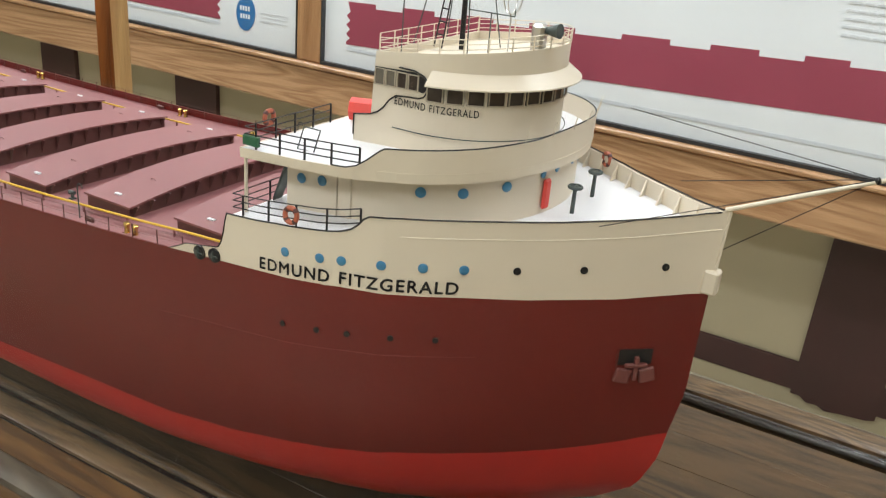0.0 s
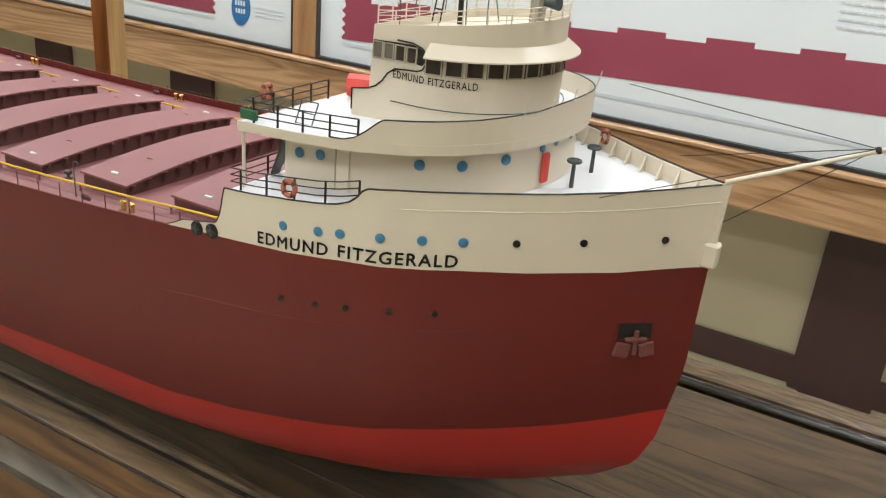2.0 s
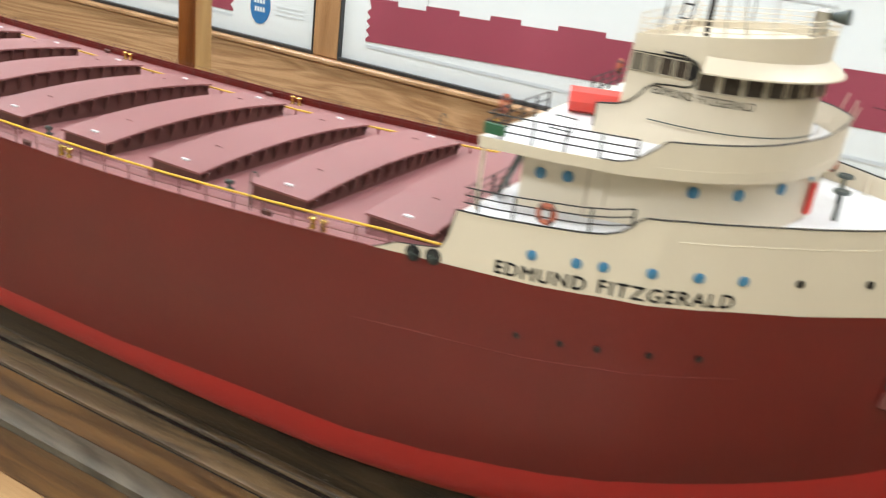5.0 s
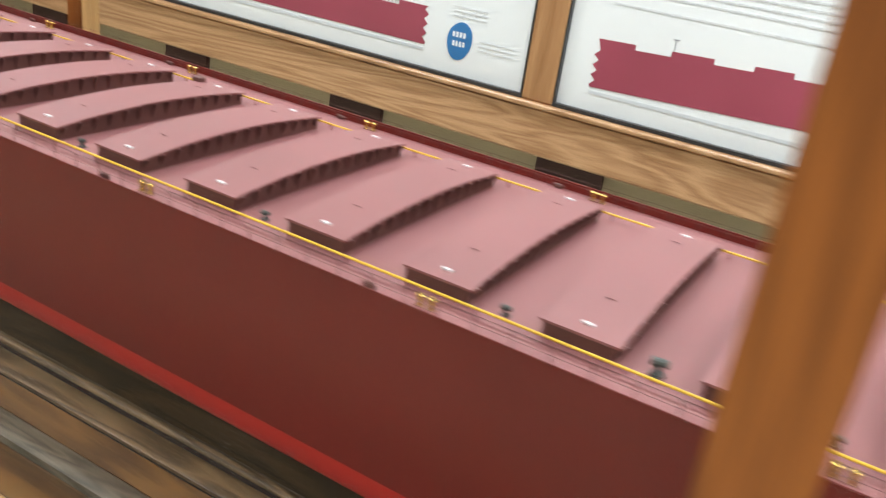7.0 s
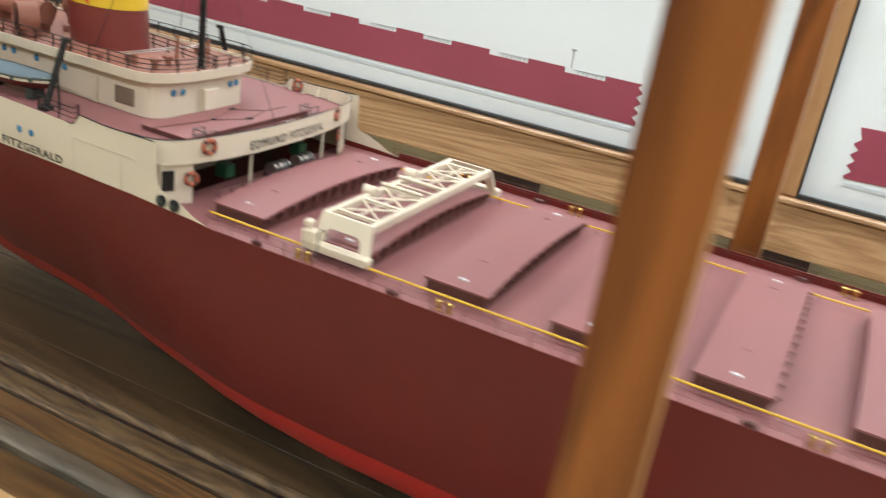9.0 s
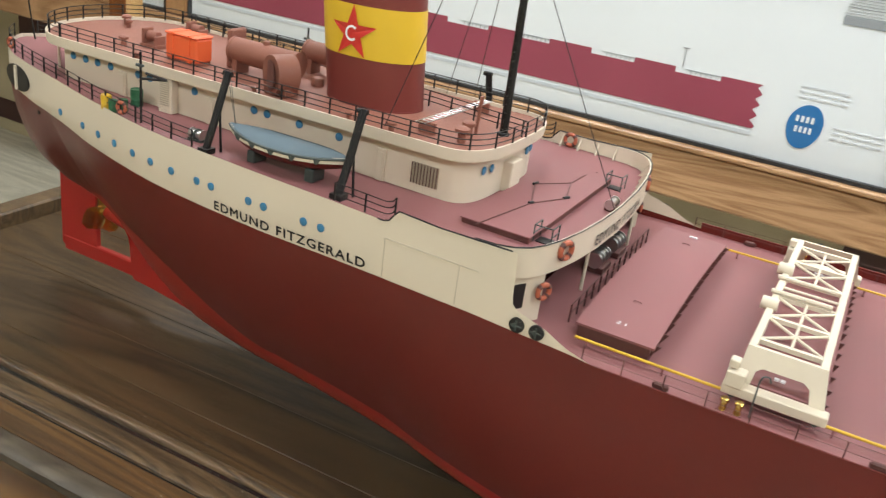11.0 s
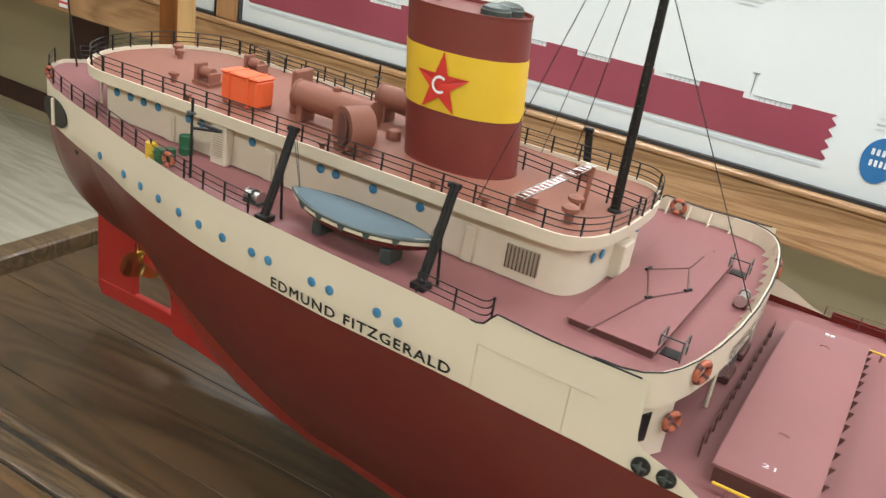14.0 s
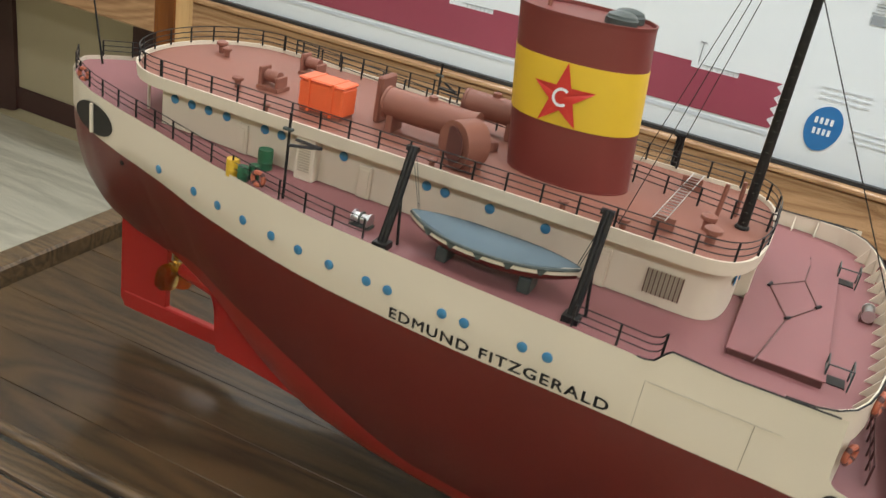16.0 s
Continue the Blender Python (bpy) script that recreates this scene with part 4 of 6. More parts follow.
S0, S1 = s_at(0.0448), s_at(0.1425)
part("ship_name", lettering("EDMUND FITZGERALD", 0.0066, lambda u, v: side_point(x_at(S0 + (S1 - S0) * u), bow_line(x_at(S0 + (S1 - S0) * u)) + 0.0016 + v, 0.0004), 0.022), M_BLACK, ship, "black painted ship's name", False)
T0, T1 = s_at(-1.7862), s_at(-1.6757)
part("ship_name", lettering("EDMUND FITZGERALD", 0.0058, lambda u, v: side_point(x_at(T0 + (T1 - T0) * u), aft_line(x_at(T0 + (T1 - T0) * u)) + 0.0016 + v, 0.0004), 0.022), M_BLACK, ship, "black painted ship's name", False)
front_x = curve([-0.0740, -0.0550, -0.0300, 0, 0.0300, 0.0550, 0.0740], [-1.5815, -1.5780, -1.5755, -1.5745, -1.5755, -1.5780, -1.5815])
part("ship_name", lettering("EDMUND FITZGERALD", 0.0062, lambda u, v: (front_x(-0.036 + 0.094 * u) + 0.0006, -0.036 + 0.094 * u, 0.0212 + v), 0.012), M_BLACK, ship, "black painted ship's name", False)
# anchor in its pocket
pk = on_hull(0.2160, -0.0175, 1, 0.0006)
part("anchor_pocket", boxed(-0.0100, 0.0095, -0.0085, 0.0085, -0.006, 0.0001, 0.0, m=pk), M_RED, ship, "dark recessed anchor pocket")
# black plate stands in for the shade at the top of the pocket
bm = boxed(-0.0092, 0.0088, -0.0005, 0.0082, -0.0010, 0.0004, m=pk)
anchor = part("anchor_shadow_plate", bm, M_BLACK, ship)
bm = boxed(-0.0012, 0.0012, -0.0085, 0.0050, 0.0010, 0.0032, 0.0004, m=pk)
box(bm, -0.0060, 0.0060, -0.0012, 0.0012, 0.0010, 0.0034, 0.0006, m=pk)
for s in (-1, 1):
    box(bm, s * 0.0052 - 0.0042, s * 0.0052 + 0.0042, -0.0110, -0.0030, 0.0012, 0.0030, 0.0006, m=pk @ Matrix.Rotation(s * 0.22, 4, "Z"))
part("anchor", bm, M_ANCHOR, ship, "dark red stockless anchor")
# stern chock openings: flush black plates, the recess's shade put in the colour
for sy in (1, -1):
    for x, rx in ((-2.026, 0.0210),):
        m = on_hull(x, 0.0180, sy, 0.0003)
        bm = lathe([(1, 0), (1, 0.0006)], 20)
        bmesh.ops.transform(bm, matrix=m @ Matrix.Diagonal((rx, 0.0090, 1, 1)), verts=bm.verts)
        op = part("stern_chock", bm, M_BLACK, ship, "black oval plate with a stern opening's shade in its colour")
        part("chock_roller", rod(bmesh.new(), m @ Vector((-0.001, -0.0086, 0.0012)), m @ Vector((-0.001, 0.0086, 0.0012)), 0.0013, n=8), M_CREAM, op)
        share("scupper", dot_mesh, on_hull(-2.000, -0.001, sy), ship)

# ---------------------------------------------------------------- cargo deck
hatch_top = curve([-1.7, -0.33, -0.25, -0.17, -0.096, -0.02], [0.0, 0.0, 0.001, 0.0025, 0.0075, 0.0115])
PITCH, HLEN, HHALF = 0.0762, 0.0400, 0.0845
camber = lambda y: 0.0052 * (1 - (y / HHALF) ** 2)


def hatch(n):
    xf = -(n - 1) * PITCH
    xa = xf - HLEN
    zc = hatch_top((xf + xa) / 2)
    zd = main_z((xf + xa) / 2)
    bm = bmesh.new()
    N = 14
    rows = []
    for i in range(N + 1):
        y = -HHALF + 2 * HHALF * i / N
        z = zc + camber(y)
        rows.append([bm.verts.new(v) for v in ((xa, y, z - 0.0013), (xa, y, z), (xf, y, z), (xf, y, z - 0.0013))])
    for a, b in zip(rows, rows[1:]):
        for k in range(4):
            bm.faces.new((a[k], b[k], b[(k + 1) % 4], a[(k + 1) % 4]))
    bm.faces.new(rows[0]), bm.faces.new(rows[-1][::-1])
    cover = part("hatch_cover", bm, M_DECK, ship, "mauve cambered hatch cover plate", False)
    ring = [(-HHALF + 0.0015) + (2 * HHALF - 0.003) * i / N for i in range(N + 1)]
    cm = bmesh.new()
    rows = [[cm.verts.new(v) for v in ((xa + 0.0012, y, zd - 0.0005), (xa + 0.0012, y, zc + camber(y) - 0.0008), (xf - 0.0022, y, zc + camber(y) - 0.0008), (xf - 0.0022, y, zd - 0.0005))] for y in ring]
    for a, b in zip(rows, rows[1:]):
        for k in range(4):
            cm.faces.new((a[k], b[k], b[(k + 1) % 4], a[(k + 1) % 4]))
    cm.faces.new(rows[0]), cm.faces.new(rows[-1][::-1])
    # coaming and brackets are coloured darker than the cover above
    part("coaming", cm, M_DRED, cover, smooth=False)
    bm = bmesh.new()
    for i in range(14):
        y = -HHALF + 0.005 + (2 * HHALF - 0.010) * i / 13
        for xe, s in ((xf - 0.0022, 1),):
            v = [bm.verts.new(c) for c in ((xe, y - 0.0004, zc - 0.0012 + camber(y)), (xe + 0.0046 * s, y - 0.0004, zc - 0.0012 + camber(y)), (xe, y - 0.0004, zd + 0.0022),
                                           (xe, y + 0.0004, zc - 0.0012 + camber(y)), (xe + 0.0046 * s, y + 0.0004, zc - 0.0012 + camber(y)), (xe, y + 0.0004, zd + 0.0022))]
            for q in ((0, 1, 2), (5, 4, 3), (0, 3, 4, 1), (1, 4, 5, 2)):
                bm.faces.new([v[i] for i in q])
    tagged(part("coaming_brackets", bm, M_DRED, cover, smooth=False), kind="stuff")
    xm = (xf + xa) / 2
    for y in (-HHALF + 0.036, HHALF - 0.030):
        z = zc + camber(y)
        h = bmesh.new()
        tube(h, [(xm - 0.0022, y, z), (xm - 0.0015, y, z + 0.0008), (xm + 0.0015, y, z + 0.0008), (xm + 0.0022, y, z)], 0.0003, 4)
        part("lifting_handle", h, M_DECK, cover)
    for y in (-HHALF + 0.009, HHALF - 0.009):
        z = zc + camber(y)
        if n == 21 and y < 0:
            part("hatch_number", lettering("21", 0.0030, lambda u, v: (xm - 0.0028 + 0.0052 * u, y + v, z + 0.0010)), M_WHITE, cover, smooth=False)
        else:
            bm = boxed(xm - 0.0024, xm - 0.0003, y - 0.0010, y + 0.0010, z - 0.0001, z + 0.0008)
            box(bm, xm + 0.0003, xm + 0.0024, y - 0.0010, y + 0.0010, z - 0.0001, z + 0.0008)
            part("hatch_mark", bm, M_WHITE, cover, smooth=False)


for n in range(1, 22):
    hatch(n)
for sy in (-1, 1):
    bm = bmesh.new()
    tube(bm, [(x, sy * 0.0900, main_z(x) + 0.0044) for x in np.linspace(-1.561, 0.010, 44)], 0.00075, 8)
    rl = part("crane_rail", bm, M_ROD, ship, "ochre painted crane rail along the hatches")
    foot = finish("rail_foot", boxed(-0.0005, 0.0005, -0.0005, 0.0005, 0, 0.0040), M_DECK, False)
    for x in np.linspace(-1.555, 0.004, 42):
        share("rail_foot", foot, Matrix.Translation((x, sy * 0.0900, main_z(x))), rl)
    railing(ship, [(x, port(x, 0.0016 - half(x), -sy), main_z(x)) for x in np.linspace(-1.552, -0.012, 30)], 0.0090, 0.0196, M_DRED, 2, 0.00035, 0.00014)
# mooring bitts in pairs, and small dark deck fittings
bitt = finish("bitt", lathe([(0.0019, 0), (0.0016, 0.0006), (0.0014, 0.0040), (0.0020, 0.0044), (0.0020, 0.0056), (0.0014, 0.0062)], 12), M_BRASS)
for sy in (-1, 1):
    for x in (-0.062, -0.250, -0.440, -0.630, -0.820, -1.010, -1.200, -1.395, -1.488):
        yb = -0.1000 if sy < 0 else 0.1165
        pr = part("mooring_bitts", boxed(x - 0.0012, x + 0.0105, yb - 0.0016, yb + 0.0016, main_z(x) - 0.0002, main_z(x) + 0.0006, 0.0002), M_DECK, ship, "pair of small brass mooring bitts", False)
        for d in (0.0015, 0.0080):
            share("bitt", bitt, Matrix.Translation((x + d, yb, main_z(x) + 0.0004)), pr)
        ch = boxed(x - 0.0300, x - 0.0225, yb * 1.03 - 0.0010, yb * 1.03 + 0.0010, main_z(x), main_z(x) + 0.0034, 0.0008)
        part("deck_chock", ch, M_DRED, ship)


def fitting(x, y, big=False):
    s = 1.6 if big else 1.0
    z = main_z(x)
    bm = rod(bmesh.new(), (x, y, z), (x, y, z + 0.0040 * s), 0.0012 * s, 0.0009 * s, 10)
    rod(bm, (x - 0.0022 * s, y, z + 0.0040 * s), (x + 0.0024 * s, y, z + 0.0046 * s), 0.0015 * s, 0.0012 * s, 10)
    box(bm, x - 0.0018 * s, x + 0.0018 * s, y - 0.0016 * s, y + 0.0016 * s, z - 0.0001, z + 0.0010 * s)
    part("deck_vent", bm, M_GUNMETAL, ship, "small dark deck vent")


for gap, big in ((2, False), (4, False), (6, False), (7, True), (8, False), (10, False), (12, False), (14, False), (17, False)):
    fitting(-(gap - 1) * PITCH - HLEN - 0.020, -0.078, big)
bx, by = -12.5 * PITCH, 0.074
part("deck_box", boxed(bx - 0.006, bx + 0.003, by - 0.0035, by + 0.0035, hatch_top(bx) - 0.002, hatch_top(bx) + 0.0050, 0.0006), M_DRED, ship, "small dark red deck box")
for sy in (-1, 1):
    for x in (-0.103, -1.475):
        z = main_z(x)
        bm = tube(bmesh.new(), [(x, sy * 0.0985, z), (x, sy * 0.0985, z + 0.019), (x + 0.001, sy * 0.0985, z + 0.0215), (x + 0.0035, sy * 0.0985, z + 0.0220), (x + 0.0045, sy * 0.0985, z + 0.0195)], 0.0004, 6)
        part("crook_post", bm, M_GUNMETAL, ship, "thin dark post with a crook top")

# ---------------------------------------------------------------- hatch crane
cx0, cx1 = -1.4830, -1.4520
ZK = 0.0165
bm = bmesh.new()
for x in (cx0, cx1):
    box(bm, x - 0.0018, x + 0.0018, -0.0790, 0.0830, ZK - 0.0050, ZK, 0.0003)
crane = part("hatch_crane", bm, M_CREAM, ship, "cream gantry crane straddling the hatches", False)
bm = bmesh.new()
bays = np.linspace(-0.0700, 0.0740, 6)
for k, y in enumerate(bays):
    box(bm, cx0, cx1, y - 0.0012, y + 0.0012, ZK - 0.0026, ZK - 0.0004)
part("cross_beams", bm, M_CREAM, crane, smooth=False)
for k, (a, b) in enumerate(zip(bays, bays[1:])):
    if k == 2:
        pairs = [((cx0, (a + b) / 2, ZK - 0.0012), (cx1, (a + b) / 2, ZK - 0.0012))]
    else:
        pairs = [((cx0, a, ZK - 0.0012), (cx1, b, ZK - 0.0012)), ((cx0, b, ZK - 0.0012), (cx1, a, ZK - 0.0012)), (((cx0 + cx1) / 2, a, ZK - 0.0012), ((cx0 + cx1) / 2, b, ZK - 0.0012))]
    part("truss_brace", rods(pairs, 0.0008, 6), M_CREAM, crane)
part("drive_shaft", rods([((cx0 - 0.003, -0.012, ZK + 0.0012), (cx1 - 0.004, -0.012, ZK + 0.0012)), ((cx0 - 0.003, 0.010, ZK + 0.0012), (cx1 - 0.004, 0.010, ZK + 0.0012))], 0.0013, 8), M_CREAM, crane)
for y in (-0.030, 0.024):
    part("motor", rod(bmesh.new(), (cx0 - 0.005, y, ZK + 0.001), (cx0 + 0.003, y, ZK + 0.001), 0.0034, n=14), M_CREAM, crane)
for sy, ye in ((-1, -0.0800), (1, 0.0840)):
    def P(x, z, th=0.0):
        spread = 0.0100 * (ZK - z) / 0.024
        return Vector((x, ye + sy * (spread + th), z))
    # end frame with an opening between its legs
    bm = bmesh.new()
    outer = [(cx0 - 0.0018, ZK), (cx1 + 0.0018, ZK), (cx1 + 0.0060, -0.0035), (cx1 - 0.0005, -0.0035), (cx1 - 0.0030, 0.0065), (cx1 - 0.0060, 0.0085), (cx0 + 0.0070, 0.0085), (cx0 + 0.0045, 0.0065), (cx0 + 0.0035, -0.0035), (cx0 - 0.0030, -0.0035)]
    f = [bm.verts.new(P(x, z, 0.0010)) for x, z in outer]
    g = [bm.verts.new(P(x, z, -0.0010)) for x, z in outer]
    bm.faces.new(f), bm.faces.new(g[::-1])
    for i in range(len(outer)):
        bm.faces.new((f[i], f[(i + 1) % len(outer)], g[(i + 1) % len(outer)], g[i]))
    bmesh.ops.triangulate(bm, faces=bm.faces)
    part("end_frame", bm, M_CREAM, crane, smooth=False)
    yb = ye + sy * 0.0100
    part("foot_beam", boxed(cx0 - 0.0070, cx1 + 0.0075, yb - 0.0035, yb + 0.0035, -0.0046, 0.0004, 0.0005), M_CREAM, crane, smooth=False)
    part("drive_box", boxed(cx0 - 0.0065, cx0 + 0.0020, yb - 0.0045, yb + 0.0025, -0.0004, 0.0075, 0.0006), M_CREAM, crane, smooth=False)
    part("cable_box", boxed(cx0 - 0.0065, cx0 - 0.0020, yb - 0.0030, yb + 0.0025, 0.0085, 0.0125, 0.0005), M_CREAM, crane, smooth=False)
    for x in (cx0 - 0.002, cx1 + 0.003):
        part("wheel", rod(bmesh.new(), (x, yb - 0.0015, -0.0050), (x, yb + 0.0015, -0.0050), 0.0016, n=10), M_GUNMETAL, crane)

# ---------------------------------------------------------------- life rings, shared
ring_mesh = torus_mesh("life_ring", 0.0031, 0.0011, M_RING, 20, 8)
strap_mesh = torus_mesh("strap", 0.0031, 0.00122, M_DRED, 4, 8, -0.22, 0.22)


def life_ring(p, normal, s=1.0):
    q = Vector(normal).to_track_quat("Z", "Y").to_matrix().to_4x4()
    m = Matrix.Translation(p) @ q @ Matrix.Scale(s, 4)
    r = share("life_ring", ring_mesh, m, ship, "orange life ring with dark straps")
    for k in range(4):
        share("strap", strap_mesh, m @ Matrix.Rotation(radians(45 + 90 * k), 4, "Z"), r)


# ---------------------------------------------------------------- forward houses
lift = lambda z0, k=0.05: (lambda x: z0 + k * (x - 0.1))
T1 = dshape(0.0385, 0.085, 0.070, 0.080)
part("forward_house_wall", wallrun(T1, lambda x: fore_z(x) - 0.0006, lift(0.0690), 0.0015, True), M_CREAM, ship, "cream rounded lower deckhouse wall")


def on_plan(cx, a, b, x, z, out=0.0002, sy=1, power=2.0):
    """Place on a rounded house wall at x, facing outwards."""
    if x <= cx:
        y, nx, ny = -b, 0.0, -1.0
    else:
        w = min(1.0, (x - cx) / a)
        y = -b * math.sqrt(max(0, 1 - w * w))
        nx, ny = (x - cx) / a ** 2, y / b ** 2
        l = math.hypot(nx, ny)
        nx, ny = nx / l, ny / l
    d = Vector((-ny, nx, 0))
    m = Matrix((d, Vector((0, 0, 1)), Vector((nx, ny, 0)))).transposed().to_4x4()
    m.translation = (x + nx * out, y + ny * out, z)
    return m if sy > 0 else Matrix.Diagonal((1, -1, 1, 1)) @ m


for sy in (1, -1):
    for x, z in ((0.0479, 0.0549), (0.0609, 0.0566), (0.1137, 0.0620), (0.1300, 0.0624), (0.1438, 0.0647), (0.1525, 0.0677), (0.1545, 0.0688)):
        share("porthole", port_mesh, on_plan(0.085, 0.070, 0.080, x, z, 0.0002, sy) @ Matrix.Scale(1.12 if x < 0.15 else 0.85, 4), ship, "blue porthole")
    part("house_pilaster", boxed(0.0715, 0.0790, -sy * 0.0812, -sy * 0.0799, 0.0405, 0.0670), M_CREAM, ship, smooth=False)
    part("door_seam", boxed(0.0700, 0.0707, -sy * 0.0806, -sy * 0.0799, 0.0405, 0.0670), M_LOUVRE, ship, smooth=False)
# red hose cabinet on the front wall
part("hose_cabinet", boxed(-0.0028, 0.0028, -0.0075, 0.0085, 0, 0.0026, 0.0012, m=on_plan(0.085, 0.070, 0.080, 0.1530, 0.0570)), M_SCARLET, ship, "red fire-hose cabinet")
# second deck with its curved bulwark
T2F = dshape(0.0250, 0.085, 0.075, 0.0935)
out2 = [(0.0250, -0.0995), (0.060, -0.0990), (0.0850, -0.0965)] + [(x, y) for x, y in T2F if x > 0.098 and y < 0] + [(x, y) for x, y in T2F if x > 0.098 and y >= 0] + [(0.0850, 0.0965), (0.060, 0.0990), (0.0250, 0.0995)]
part("bridge_deck", slab(out2, lift(0.0692), lift(0.0735)), M_WHITE, ship, "white painted bridge deck", False)
part("bridge_deck_fascia", wallrun([(x, y) for x, y in out2], lift(0.0688), lift(0.0737), 0.0009, True, 0.0004), M_CREAM, ship, smooth=False)
front2 = [(0.0800, -0.0975), (0.0850, -0.0969), (0.0920, -0.0955)] + [p for p in T2F if p[0] > 0.098] + [(0.0920, 0.0955), (0.0850, 0.0969), (0.0800, 0.0975)]
rise = curve([0.080, 0.0870, 0.0920, 0.0975, 0.1010, 0.1040, 0.123, 0.139, 0.154, 0.161], [0.0731, 0.0734, 0.0750, 0.0790, 0.0825, 0.0846, 0.0858, 0.0868, 0.0886, 0.0915])
fine = []
for a, b in zip(front2, front2[1:]):
    for k in range(4):
        fine.append((a[0] + (b[0] - a[0]) * k / 4, a[1] + (b[1] - a[1]) * k / 4))
fine.append(front2[-1])
part("bridge_bulwark", wallrun(fine, lift(0.0688), rise, 0.0011, False, 0.0006), M_CREAM, ship, "cream curved bridge bulwark")
part("edge_line", tube(bmesh.new(), [(x, y * 1.004, rise(x) + 0.0002) for x, y in fine], 0.00045, 4), M_BLACK, ship)
path2 = [(0.0262, -0.030), (0.0262, -0.0975), (0.060, -0.0975), (0.0850, -0.0955), (0.0930, -0.0945)]
for sy in (1, -1):
    railing(ship, [(x, sy * y, lift(0.0735)(x)) for x, y in path2], 0.0105, 0.0150, M_BLACK, 3, 0.0006, 0.00034)
    path1 = [(0.0245, -0.060), (0.0245, -0.1045), (0.0407, -0.1050), (0.059, -0.1056), (0.0779, -0.1040), (0.0900, -0.1020), (0.0985, -0.0992)]
    railing(ship, [(x, sy * y, bow_top(min(0.0950, max(0.0225, x))) - 0.0002) for x, y in path1], 0.0105, 0.0160, M_BLACK, 3, 0.0006, 0.00034)
    life_ring((0.0640, sy * -0.1072, 0.0468), (0, -sy, 0.1), 1.15)
    life_ring((0.0245, sy * -0.0780, 0.0810), (-1, 0, 0), 1.1)
    part("deck_support", rod(bmesh.new(), (0.0268, sy * -0.0975, 0.0360), (0.0268, sy * -0.0975, 0.0660), 0.0009, n=8), M_CREAM, ship)
    # side lamp on its dark green screen
    lampb = part("lamp_screen", boxed(0.0255, 0.0355, sy * 0.0975 - 0.0012, sy * 0.0975 + 0.0012, 0.0715, 0.0765, 0.0004), M_GREEN, ship, "dark green side-lamp screen")
    part("side_lamp", lathe([(0.0014, 0), (0.0016, 0.0010), (0.0012, 0.0026)], 10), M_BRASS, lampb).matrix_basis = Matrix.Translation((0.0300, sy * 0.0960, 0.0755))
# inclined ladder frames on the bridge deck
for sy in (1, -1):
    x, y, z = 0.0480, sy * 0.0840, 0.0710
    part("ladder_frame", rods([((x, y, z), (x + 0.004, y, z + 0.012)), ((x + 0.010, y, z), (x + 0.014, y, z + 0.012)), ((x + 0.004, y, z + 0.012), (x + 0.014, y, z + 0.012)), ((x + 0.002, y, z + 0.006), (x + 0.012, y, z + 0.006)), ((x, y, z), (x + 0.010, y, z))], 0.00035, 5), M_GUNMETAL, ship)
bm = rod(bmesh.new(), (0.0330, -0.0200, 0.0772), (0.0570, -0.0120, 0.0778), 0.0066, n=8)
part("skylight_cover", bm, M_SCARLET, ship, "bright red covered locker on the bridge deck")
part("stair", slab([(0.0255, -0.0760), (0.0365, -0.0760), (0.0365, -0.0690), (0.0255, -0.0690)], lambda x: 0.036 + (x - 0.0255) * 2.3, lambda x: 0.038 + (x - 0.0255) * 2.6), M_GUNMETAL, ship, "dark companion stair", False)
# pilothouse
PCX, PA, PB2 = 0.095, 0.050, 0.052
PL = dshape(0.0580, PCX, PA, PB2)
low_aft = curve([0.0580, 0.0660, 0.0690, 0.0692], [0.0850, 0.0862, 0.0868, 0.1200])
top_p = lift(0.1222, 0.12)
ptop = lambda x: min(low_aft(x), top_p(x)) if x < 0.0692 else top_p(x)
PLF = []
for a, b in zip(PL, PL[1:]):
    n = 10 if abs(b[0] - a[0]) > 0.004 else 2
    for k in range(n):
        PLF.append((a[0] + (b[0] - a[0]) * k / n, a[1] + (b[1] - a[1]) * k / n))
PLF.append(PL[-1])
part("pilothouse_wall", wallrun(PLF, lift(0.0733), ptop, 0.0012), M_CREAM, ship, "cream rounded pilothouse wall with stepped aft edge")
part("pilothouse_back", boxed(0.0694, 0.0706, -0.0508, 0.0508, 0.0722, 0.1185), M_CREAM, ship, smooth=False)
inner = dshape(0.0700, PCX, PA - 0.0015, PB2 - 0.0015)
part("pilothouse_roof", slab(inner, lift(0.1160, 0.12), lift(0.1178, 0.12)), M_CREAM, ship, "cream pilothouse roof deck", False)
